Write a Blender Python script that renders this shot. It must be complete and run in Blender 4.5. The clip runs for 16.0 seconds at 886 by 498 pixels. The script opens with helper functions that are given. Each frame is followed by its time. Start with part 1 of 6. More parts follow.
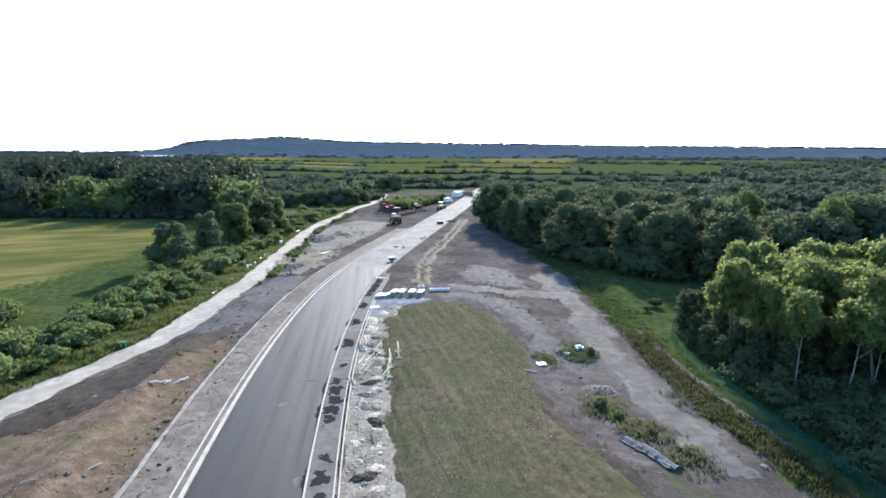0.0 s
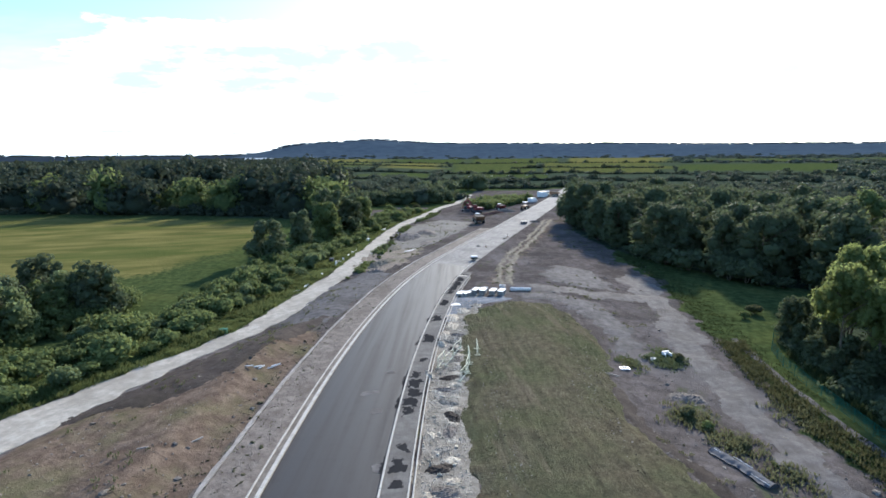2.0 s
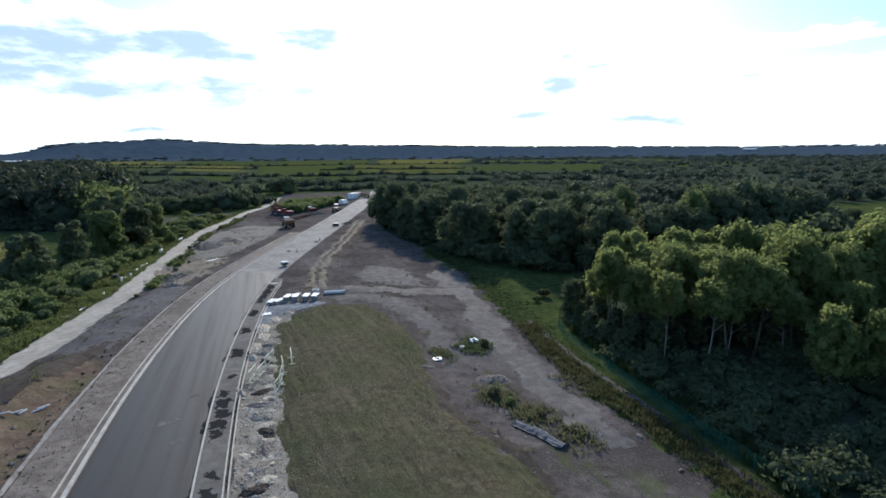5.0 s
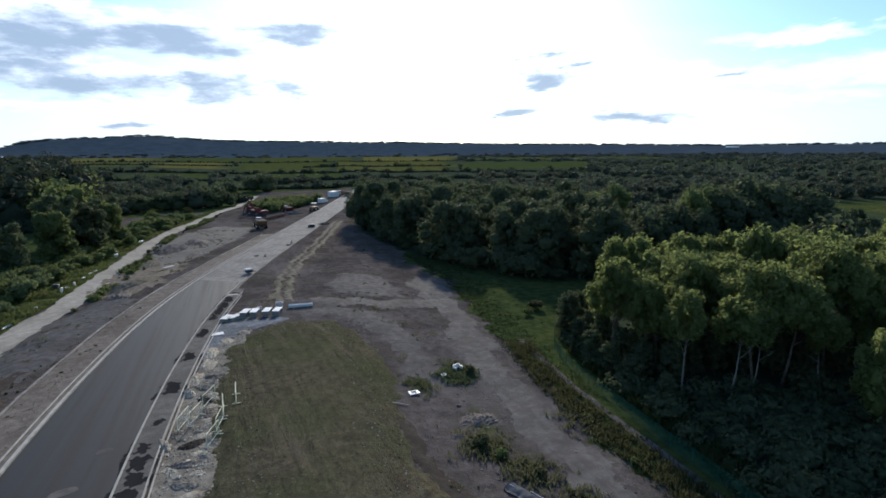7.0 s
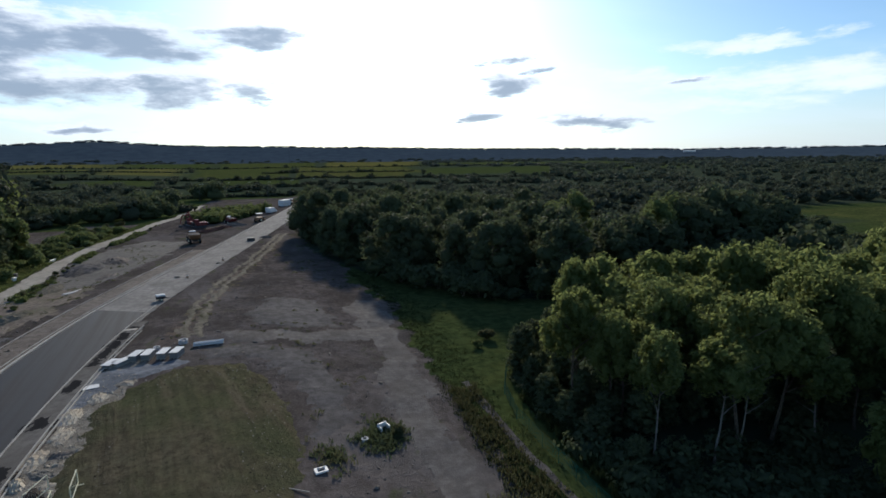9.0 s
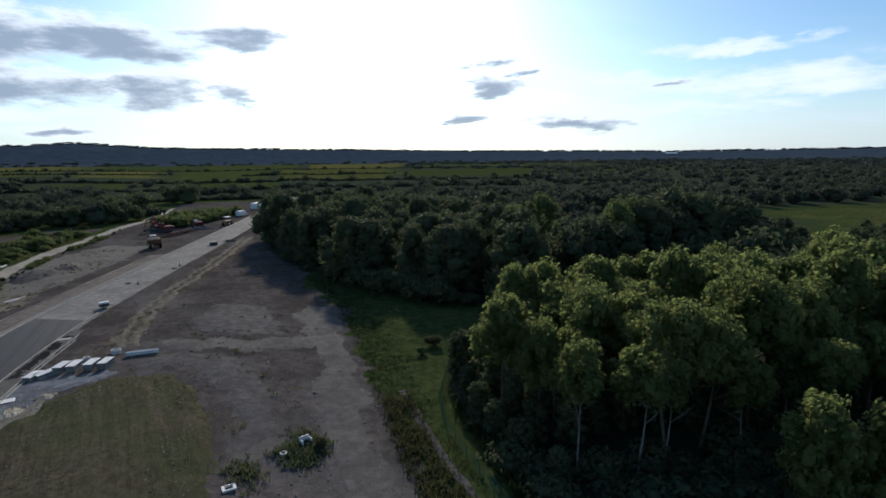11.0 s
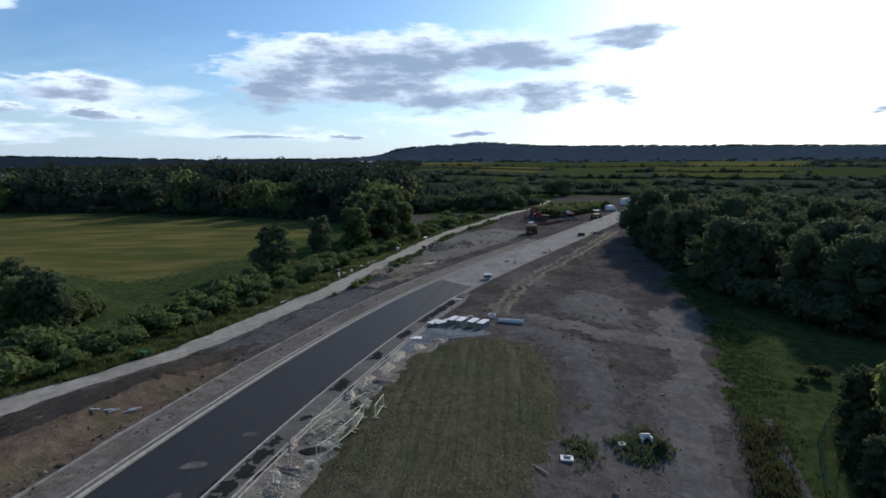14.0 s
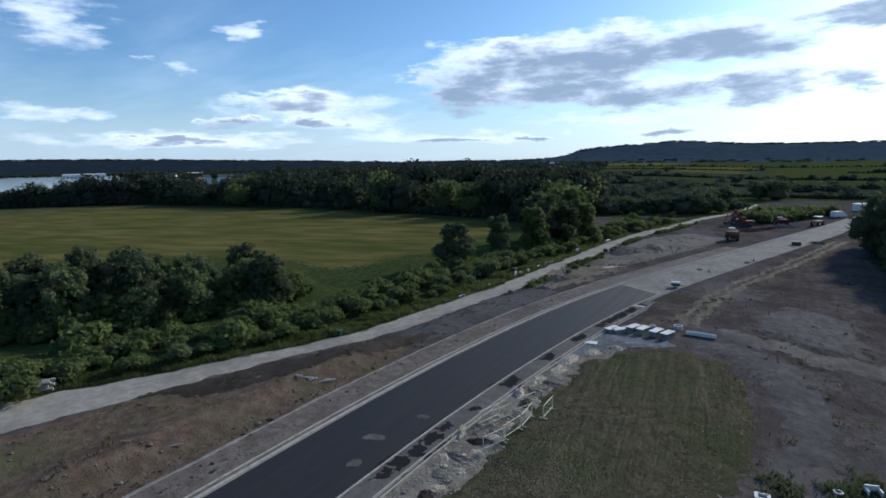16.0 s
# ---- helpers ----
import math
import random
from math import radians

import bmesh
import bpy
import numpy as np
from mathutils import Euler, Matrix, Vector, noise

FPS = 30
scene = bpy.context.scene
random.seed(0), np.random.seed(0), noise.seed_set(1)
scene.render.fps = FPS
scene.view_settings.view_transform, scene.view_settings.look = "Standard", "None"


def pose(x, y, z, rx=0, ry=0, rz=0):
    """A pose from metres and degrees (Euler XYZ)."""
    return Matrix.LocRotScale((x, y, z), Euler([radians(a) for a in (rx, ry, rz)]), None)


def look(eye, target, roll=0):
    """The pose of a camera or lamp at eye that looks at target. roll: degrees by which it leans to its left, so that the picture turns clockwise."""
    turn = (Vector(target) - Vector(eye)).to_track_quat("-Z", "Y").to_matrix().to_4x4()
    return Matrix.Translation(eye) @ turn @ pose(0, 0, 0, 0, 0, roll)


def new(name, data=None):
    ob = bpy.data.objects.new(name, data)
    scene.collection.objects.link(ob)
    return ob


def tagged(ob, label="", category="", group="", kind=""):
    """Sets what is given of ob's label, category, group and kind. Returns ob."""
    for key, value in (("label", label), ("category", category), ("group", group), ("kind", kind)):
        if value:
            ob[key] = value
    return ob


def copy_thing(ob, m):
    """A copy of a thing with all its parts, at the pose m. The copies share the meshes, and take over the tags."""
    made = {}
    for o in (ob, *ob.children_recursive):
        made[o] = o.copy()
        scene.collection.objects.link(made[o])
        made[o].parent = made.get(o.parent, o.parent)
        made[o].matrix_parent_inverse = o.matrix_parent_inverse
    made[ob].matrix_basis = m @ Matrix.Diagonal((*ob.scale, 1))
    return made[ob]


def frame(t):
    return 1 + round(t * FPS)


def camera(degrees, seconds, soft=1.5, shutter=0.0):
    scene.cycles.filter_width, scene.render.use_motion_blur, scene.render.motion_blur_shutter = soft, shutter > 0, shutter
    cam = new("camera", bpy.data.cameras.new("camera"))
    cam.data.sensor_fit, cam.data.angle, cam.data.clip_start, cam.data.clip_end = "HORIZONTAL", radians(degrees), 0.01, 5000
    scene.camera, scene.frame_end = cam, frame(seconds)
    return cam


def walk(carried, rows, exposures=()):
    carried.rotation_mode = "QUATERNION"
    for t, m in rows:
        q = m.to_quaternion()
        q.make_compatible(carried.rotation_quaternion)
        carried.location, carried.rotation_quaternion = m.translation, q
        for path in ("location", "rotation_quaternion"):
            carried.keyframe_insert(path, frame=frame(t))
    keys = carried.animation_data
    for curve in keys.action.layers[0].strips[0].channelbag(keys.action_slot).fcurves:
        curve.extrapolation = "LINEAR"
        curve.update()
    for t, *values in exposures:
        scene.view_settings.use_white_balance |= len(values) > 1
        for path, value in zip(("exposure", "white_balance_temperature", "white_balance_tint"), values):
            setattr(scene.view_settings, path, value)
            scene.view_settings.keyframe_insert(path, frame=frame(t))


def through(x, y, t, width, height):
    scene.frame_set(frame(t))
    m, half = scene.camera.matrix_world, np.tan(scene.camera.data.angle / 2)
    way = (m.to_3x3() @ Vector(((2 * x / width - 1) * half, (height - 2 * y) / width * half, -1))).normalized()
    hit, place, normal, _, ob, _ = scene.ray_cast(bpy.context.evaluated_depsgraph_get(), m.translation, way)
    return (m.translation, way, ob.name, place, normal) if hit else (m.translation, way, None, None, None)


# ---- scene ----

# ---------------------------------------------------------------- camera
cam = camera(78.7, 16.0, soft=1.65)
METRES, EYE, TILT, LEAN, TURN = 29.0, 20.7, -10.0, 0.0, 0.0
ROWS = [
    (0.0, 0.0, 0.0, 0.0, 0.0, 0.0, 0.0),
    (0.5, 0.0043, -0.0015, -0.0024, 3.99, -0.07, -0.51),
    (1.0, 0.0059, -0.0037, -0.0053, 6.97, -0.07, -0.88),
    (1.5, 0.0088, -0.0066, -0.008, 8.99, -0.06, -1.07),
    (2.0, 0.0129, -0.0085, -0.0093, 8.88, -0.01, -0.93),
    (2.5, 0.018, -0.0079, -0.01, 5.6, 0.03, -0.27),
    (3.0, 0.0228, -0.0084, -0.011, -0.41, 0.09, 0.84),
    (3.5, 0.0229, -0.0112, -0.0132, -4.1, 0.13, 1.44),
    (4.0, 0.0251, -0.0116, -0.013, -6.68, 0.08, 1.85),
    (4.5, 0.0282, -0.0102, -0.0121, -8.87, -0.01, 2.24),
    (4.7, 0.0278, -0.0098, -0.012, -9.7, -0.02, 2.35),
    (6.8, 0.0997, 0.2527, 0.0281, -11.98, -0.36, 2.51),
    (7.0, 0.1136, 0.2993, 0.0342, -12.05, -0.42, 2.53),
    (7.5, 0.1459, 0.4138, 0.0538, -12.91, -0.43, 2.77),
    (8.0, 0.1902, 0.5116, 0.0752, -14.07, -0.38, 3.03),
    (8.5, 0.2486, 0.5759, 0.0913, -14.8, -0.22, 3.23),
    (9.0, 0.3124, 0.6027, 0.0985, -15.57, -0.09, 3.36),
    (9.5, 0.3741, 0.6106, 0.1016, -16.8, -0.07, 3.6),
    (9.7, 0.3952, 0.6135, 0.101, -17.16, -0.03, 3.72),
    (11.8, 0.4995, 0.584, 0.1012, -16.7, 0.13, 3.33),
    (12.0, 0.4987, 0.5826, 0.1016, -15.26, 0.14, 3.11),
    (12.5, 0.4924, 0.5779, 0.0956, -9.74, 0.36, 2.19),
    (13.0, 0.491, 0.5762, 0.0899, -1.82, 0.51, 0.85),
    (13.5, 0.491, 0.5774, 0.0854, 8.87, 0.39, -0.98),
    (14.0, 0.4947, 0.5854, 0.0812, 20.25, -0.05, -2.87),
    (14.5, 0.4967, 0.5904, 0.0774, 29.01, -0.58, -4.19),
    (15.0, 0.4944, 0.5963, 0.074, 32.96, -0.85, -4.63),
    (15.5, 0.4962, 0.5975, 0.0731, 36.59, -1.13, -5.04),
    (16.0, 0.4993, 0.5983, 0.0709, 39.17, -1.28, -5.29),
]

EXPOSURES = [(0.0, 2.0, 5900.0, 10.0), (1.5, 1.65, 5900.0, 10.0), (3.5, 1.36, 5900.0, 10.0), (4.5, 1.1, 5900.0, 10.0), (7.0, 0.48, 6000.0, 10.0), (9.5, 0.1, 6200.0, 10.0),
             (12.5, 0.08, 6200.0, 10.0), (14.0, 0.1, 5900.0, 10.0), (16.0, 0.14, 5700.0, 9.0)]
walk(cam, [(t, pose(0, 0, EYE, TILT, LEAN, TURN) @ pose(METRES * x, METRES * y, METRES * z, 90 + pitch, roll, yaw)) for t, x, y, z, yaw, pitch, roll in ROWS], EXPOSURES)

# ---------------------------------------------------------------- sky and sun
SUN_ELEVATION, SUN_RIGHT = 23.0, 10.5      # degrees; to the right of +y
world = bpy.data.worlds.new("evening_sky")
scene.world = world
world.use_nodes = True


def build_sky():
    tree = world.node_tree
    tree.nodes.clear()
    N, link = tree.nodes.new, tree.links.new
    out, bg = N("ShaderNodeOutputWorld"), N("ShaderNodeBackground")
    sky = N("ShaderNodeTexSky")
    sky.sky_type, sky.sun_disc = "NISHITA", False
    sky.sun_elevation, sky.sun_rotation = radians(SUN_ELEVATION), radians(SUN_RIGHT)
    sky.altitude, sky.air_density, sky.dust_density, sky.ozone_density = 60, 1.0, 0.9, 1.2
    # clouds: a flat layer seen in perspective, so they shrink towards the horizon
    tc, sep = N("ShaderNodeTexCoord"), N("ShaderNodeSeparateXYZ")
    link(tc.outputs["Generated"], sep.inputs[0])

    def math_node(op, a, b=None, clamp=False):
        n = N("ShaderNodeMath")
        n.operation, n.use_clamp = op, clamp
        for i, v in enumerate((a, b)):
            if v is None:
                continue
            if isinstance(v, (int, float)):
                n.inputs[i].default_value = v
            else:
                link(v, n.inputs[i])
        return n.outputs[0]

    up = math_node("MAXIMUM", math_node("ADD", sep.outputs["Z"], 0.09), 0.02)
    comb = N("ShaderNodeCombineXYZ")
    link(math_node("DIVIDE", sep.outputs["X"], up), comb.inputs[0])
    link(math_node("DIVIDE", sep.outputs["Y"], up), comb.inputs[1])

    def cloud(scale, detail, low, high, offset, rough=0.55):
        mp, ns, mr = N("ShaderNodeMapping"), N("ShaderNodeTexNoise"), N("ShaderNodeMapRange")
        mp.inputs["Location"].default_value = offset
        mp.inputs["Scale"].default_value = (scale * 0.8, scale * 1.5, 1)
        link(comb.outputs[0], mp.inputs["Vector"])
        link(mp.outputs[0], ns.inputs["Vector"])
        ns.inputs["Scale"].default_value, ns.inputs["Detail"].default_value, ns.inputs["Roughness"].default_value = 1.0, detail, rough
        mr.interpolation_type = "SMOOTHSTEP"
        mr.inputs["From Min"].default_value, mr.inputs["From Max"].default_value = low, high
        link(ns.outputs["Fac"], mr.inputs["Value"])
        return mr.outputs[0]

    # one long bank of cumulus and a few small ones, as ellipses roughened by noise
    warp = N("ShaderNodeTexNoise")
    warp.inputs["Scale"].default_value, warp.inputs["Detail"].default_value, warp.inputs["Roughness"].default_value = 11.0, 8.0, 0.6
    stretch = N("ShaderNodeMapping")
    stretch.inputs["Scale"].default_value = (0.8, 0.8, 3.0)
    link(tc.outputs["Generated"], stretch.inputs["Vector"])
    link(stretch.outputs[0], warp.inputs["Vector"])
    azimuth = math_node("ARCTAN2", math_node("MULTIPLY", sep.outputs["X"], -1.0), sep.outputs["Y"])
    height = math_node("ARCSINE", sep.outputs["Z"])
    drift = N("ShaderNodeTexNoise")
    drift.inputs["Scale"].default_value, drift.inputs["Detail"].default_value, drift.inputs["Roughness"].default_value = 13.0, 5.0, 0.6
    link(stretch.outputs[0], drift.inputs["Vector"])
    shift = N("ShaderNodeSeparateColor")
    link(drift.outputs["Color"], shift.inputs[0])
    azimuth = math_node("ADD", azimuth, math_node("MULTIPLY", math_node("SUBTRACT", shift.outputs[0], 0.5), 0.2))
    height = math_node("ADD", height, math_node("MULTIPLY", math_node("SUBTRACT", shift.outputs[1], 0.5), 0.055))
    def gathered(ellipses, sink=0.0):
        total = None
        for az, el, half_az, half_el in [(a, e - sink * h, w, h) for a, e, w, h in ellipses]:
            da = math_node("DIVIDE", math_node("SUBTRACT", azimuth, radians(az)), radians(half_az))
            de = math_node("DIVIDE", math_node("SUBTRACT", height, radians(el)), radians(half_el))
            d = math_node("ADD", math_node("MULTIPLY", da, da), math_node("MULTIPLY", de, de))
            v = math_node("MULTIPLY", math_node("SUBTRACT", 1.0, d), 1.1)
            total = v if total is None else math_node("MAXIMUM", total, v)
        return total

    fine = N("ShaderNodeTexNoise")
    fine.inputs["Scale"].default_value, fine.inputs["Detail"].default_value, fine.inputs["Roughness"].default_value = 34.0, 6.0, 0.65
    link(stretch.outputs[0], fine.inputs["Vector"])
    wild = math_node("ADD", math_node("MULTIPLY", math_node("SUBTRACT", warp.outputs["Fac"], 0.475), 3.6), math_node("MULTIPLY", math_node("SUBTRACT", fine.outputs["Fac"], 0.5), 1.3))
    thin = N("ShaderNodeMapRange")
    thin.interpolation_type = "SMOOTHSTEP"
    for key, v in (("From Min", -0.35), ("From Max", 1.6), ("To Min", 0.0), ("To Max", 0.88)):
        thin.inputs[key].default_value = v
    link(math_node("ADD", gathered(THIN), wild), thin.inputs["Value"])
    rough = math_node("ADD", gathered(CLOUDS), wild)
    soft = N("ShaderNodeMapRange")
    soft.interpolation_type = "SMOOTHSTEP"
    soft.inputs["From Min"].default_value, soft.inputs["From Max"].default_value = -0.55, 0.75
    link(rough, soft.inputs["Value"])
    core = N("ShaderNodeMapRange")
    core.interpolation_type = "SMOOTHSTEP"
    core.inputs["From Min"].default_value, core.inputs["From Max"].default_value = -0.2, 1.35
    link(math_node("ADD", gathered(CLOUDS, 0.32), wild), core.inputs["Value"])
    veil = cloud(0.55, 5.0, 0.42, 0.78, (3.1, 1.7, 0), 0.6)

    def mix(fac, a, b):
        n = N("ShaderNodeMix")
        n.data_type = "RGBA"
        if isinstance(fac, (int, float)):
            n.inputs["Factor"].default_value = fac
        else:
            link(fac, n.inputs["Factor"])
        for key, v in (("A", a), ("B", b)):
            sock = [i for i in n.inputs if i.name == key and i.type == "RGBA"][0]
            if isinstance(v, tuple):
                sock.default_value = (*v, 1)
            else:
                link(v, sock)
        return [o for o in n.outputs if o.type == "RGBA"][0]

    # thin bright veil, then sunlit rims and grey-blue bellies of the cumulus
    blue = N("ShaderNodeMix")
    blue.data_type, blue.blend_type = "RGBA", "MULTIPLY"
    blue.inputs["Factor"].default_value = 1.0
    link(sky.outputs[0], [i for i in blue.inputs if i.name == "A" and i.type == "RGBA"][0])
    [i for i in blue.inputs if i.name == "B" and i.type == "RGBA"][0].default_value = SKY_TINT
    clear = mix(math_node("MULTIPLY", veil, 0.18), [o for o in blue.outputs if o.type == "RGBA"][0], SKY_VEIL)
    haze = N("ShaderNodeMapRange")
    haze.interpolation_type = "SMOOTHSTEP"
    for key, v in (("From Min", 0.0), ("From Max", 0.16), ("To Min", 0.6), ("To Max", 0.0)):
        haze.inputs[key].default_value = v
    link(sep.outputs["Z"], haze.inputs["Value"])
    clear = mix(haze.outputs[0], clear, SKY_HAZE)
    clear = mix(thin.outputs[0], clear, SKY_RIM)
    bright = mix(soft.outputs[0], clear, SKY_RIM)
    belly = mix(0.08, SKY_BELLY, clear)
    full = mix(core.outputs[0], bright, belly)
    link(full, bg.inputs["Color"])
    bg.inputs["Strength"].default_value = SKY_STRENGTH
    link(bg.outputs[0], out.inputs["Surface"])


# azimuth (left of +y), elevation, half width, half height, all in degrees
CLOUDS = [(37.0, 8.8, 5.0, 2.9), (33.0, 10.2, 4.5, 1.6), (26.0, 9.9, 9.5, 2.2), (18.6, 11.0, 6.5, 1.8), (12.5, 10.6, 7.5, 1.7), (2.9, 11.6, 4.4, 1.0), (28.0, 7.2, 12.0, 1.4), (19.0, 6.5, 7.5, 1.3),
          (9.7, 6.3, 4.0, 1.7), (3.3, 6.5, 2.6, 1.0), (-22.8, 7.1, 3.4, 0.9), (-21.5, 9.4, 1.8, 0.5), (-25.6, 8.5, 1.3, 0.4), (-31.8, 3.5, 6.5, 0.62), (-20.0, 3.9, 2.2, 0.5), (-40.0, 6.6, 3.0, 0.4),
          (55.5, 6.4, 5.5, 0.8), (51.9, 4.4, 3.2, 0.42), (59.7, 4.5, 2.6, 0.45), (66.0, 2.6, 4.5, 0.35), (16.6, 2.9, 3.5, 0.35), (39.0, 2.5, 4.5, 0.35), (30.0, 2.6, 3.0, 0.25)]
# thin white cloud with no dark belly
THIN = [(54.0, 5.9, 9.0, 1.5), (49.0, 4.4, 7.0, 1.0), (44.5, 2.9, 7.0, 0.7), (64.0, 2.6, 12.0, 0.7), (36.0, 2.6, 8.0, 0.6), (58.6, 12.5, 1.7, 0.9), (65.0, 9.2, 1.8, 0.7), (74.0, 12.0, 3.4, 2.2), (75.0, 5.0, 3.5, 0.7),
        (-30.0, 7.2, 9.0, 1.2), (-41.0, 6.4, 10.0, 1.3), (-48.0, 6.4, 9.0, 1.5), (-55.0, 5.8, 7.0, 1.1), (-36.0, 4.4, 14.0, 1.0), (-45.0, 9.5, 8.0, 0.6), (20.0, 4.2, 10.0, 0.7), (16.5, 2.8, 6.0, 0.6)]
SKY_VEIL, SKY_RIM, SKY_BELLY, SKY_STRENGTH = (8.0, 8.8, 10.0), (7.6, 8.2, 9.0), (2.5, 3.1, 4.0), 0.12
SKY_HAZE, SKY_TINT = (5.6, 6.5, 7.6), (0.61, 0.80, 0.98, 1)
build_sky()

sun_data = bpy.data.lights.new("sun", "SUN")
sun_data.energy, sun_data.angle, sun_data.color = 3.6, radians(2.5), (1.0, 0.89, 0.74)
sun = new("sun", sun_data)
_e, _r = radians(SUN_ELEVATION), radians(SUN_RIGHT)
sun.matrix_world = look((0, 0, 300), (-300 * math.sin(_r) * math.cos(_e), -300 * math.cos(_r) * math.cos(_e), 300 - 300 * math.sin(_e)))

# ---------------------------------------------------------------- materials


class Nodes:
    """Short hand for a node material."""

    def __init__(self, name):
        self.mat = bpy.data.materials.new(name)
        self.mat.use_nodes = True
        self.tree = self.mat.node_tree
        self.tree.nodes.clear()
        self.out = self.N("ShaderNodeOutputMaterial")
        self.pos = self.N("ShaderNodeNewGeometry").outputs["Position"]

    def N(self, kind):
        return self.tree.nodes.new(kind)

    def put(self, value, sock):
        if isinstance(value, (int, float)):
            sock.default_value = value
        elif isinstance(value, tuple):
            sock.default_value = (*value, 1) if len(value) == 3 and sock.type == "RGBA" else value
        else:
            self.tree.links.new(value, sock)

    def noise(self, scale, detail=4.0, rough=0.6, stretch=None, vector=None, distort=0.0):
        n = self.N("ShaderNodeTexNoise")
        n.inputs["Scale"].default_value, n.inputs["Detail"].default_value = scale, detail
        n.inputs["Roughness"].default_value, n.inputs["Distortion"].default_value = rough, distort
        v = vector or self.pos
        if stretch:
            m = self.N("ShaderNodeMapping")
            m.vector_type = "TEXTURE"
            m.inputs["Scale"].default_value = tuple(1 / v for v in stretch[:3])
            if len(stretch) > 3:
                m.inputs["Rotation"].default_value = (0, 0, radians(stretch[3]))
            self.put(v, m.inputs["Vector"])
            v = m.outputs[0]
        self.put(v, n.inputs["Vector"])
        return n.outputs["Fac"]

    def ramp(self, value, low, high, a=0.0, b=1.0):
        n = self.N("ShaderNodeMapRange")
        n.interpolation_type = "SMOOTHSTEP"
        for key, v in (("From Min", low), ("From Max", high), ("To Min", a), ("To Max", b)):
            n.inputs[key].default_value = v
        self.put(value, n.inputs["Value"])
        return n.outputs[0]

    def math(self, op, a, b=0.0):
        n = self.N("ShaderNodeMath")
        n.operation = op
        self.put(a, n.inputs[0])
        self.put(b, n.inputs[1])
        return n.outputs[0]

    def mix(self, fac, a, b, blend="MIX"):
        n = self.N("ShaderNodeMix")
        n.data_type, n.blend_type = "RGBA", blend
        self.put(fac, n.inputs["Factor"])
        self.put(a, [i for i in n.inputs if i.name == "A" and i.type == "RGBA"][0])
        self.put(b, [i for i in n.inputs if i.name == "B" and i.type == "RGBA"][0])
        return [o for o in n.outputs if o.type == "RGBA"][0]

    def attribute(self, name):
        n = self.N("ShaderNodeAttribute")
        n.attribute_name = name
        return n

    def random(self):
        return self.N("ShaderNodeObjectInfo").outputs["Random"]

    def island(self):
        return self.N("ShaderNodeNewGeometry").outputs["Random Per Island"]

    def bump(self, height, strength=0.4, distance=0.05):
        n = self.N("ShaderNodeBump")
        n.inputs["Strength"].default_value, n.inputs["Distance"].default_value = strength, distance
        self.put(height, n.inputs["Height"])
        return n.outputs[0]

    def surface(self, color, rough=0.8, normal=None, metal=0.0, spec=0.5):
        p = self.N("ShaderNodeBsdfPrincipled")
        self.put(color, p.inputs["Base Color"])
        self.put(rough, p.inputs["Roughness"])
        self.put(metal, p.inputs["Metallic"])
        self.put(spec, p.inputs["Specular IOR Level"])
        if normal is not None:
            self.put(normal, p.inputs["Normal"])
        self.tree.links.new(p.outputs[0], self.out.inputs["Surface"])
        return self.mat


def plain(name, color, rough=0.6, metal=0.0, dirt=0.35, spec=0.22):
    """Painted, cast or plastic surface with grime at two scales."""
    n = Nodes(name)
    big, small = n.noise(1.3, 4), n.noise(22, 5)
    c = n.mix(n.ramp(big, 0.4, 0.72, 0, dirt), color, tuple(v * 0.45 + 0.03 for v in color))
    c = n.mix(n.ramp(small, 0.45, 0.75, 0, dirt), c, tuple(v * 0.6 + 0.02 for v in color))
    c = n.mix(n.math("MULTIPLY", n.random(), 0.18), c, tuple(v * 0.7 for v in color))
    return n.surface(c, n.ramp(small, 0.3, 0.8, rough - 0.1, min(1, rough + 0.15)), n.bump(small, 0.15, 0.01), metal, spec)


def foliage(name, dark, light, warm, through=0.4):
    n = Nodes(name)
    c = n.mix(n.island(), dark, light)
    patch = n.noise(0.45, 3)
    c = n.mix(n.ramp(patch, 0.45, 0.7, 0, 0.55), c, warm)
    c = n.mix(n.math("MULTIPLY", n.random(), 0.45), c, tuple(v * 0.55 for v in dark))
    p, t, m = n.N("ShaderNodeBsdfPrincipled"), n.N("ShaderNodeBsdfTranslucent"), n.N("ShaderNodeMixShader")
    n.put(c, p.inputs["Base Color"])
    p.inputs["Roughness"].default_value, p.inputs["Specular IOR Level"].default_value = 0.75, 0.03
    n.put(n.mix(0.5, c, tuple(min(1, v * 1.6) for v in warm)), t.inputs["Color"])
    m.inputs[0].default_value = through
    n.tree.links.new(p.outputs[0], m.inputs[1])
    n.tree.links.new(t.outputs[0], m.inputs[2])
    n.tree.links.new(m.outputs[0], n.out.inputs["Surface"])
    return n.mat


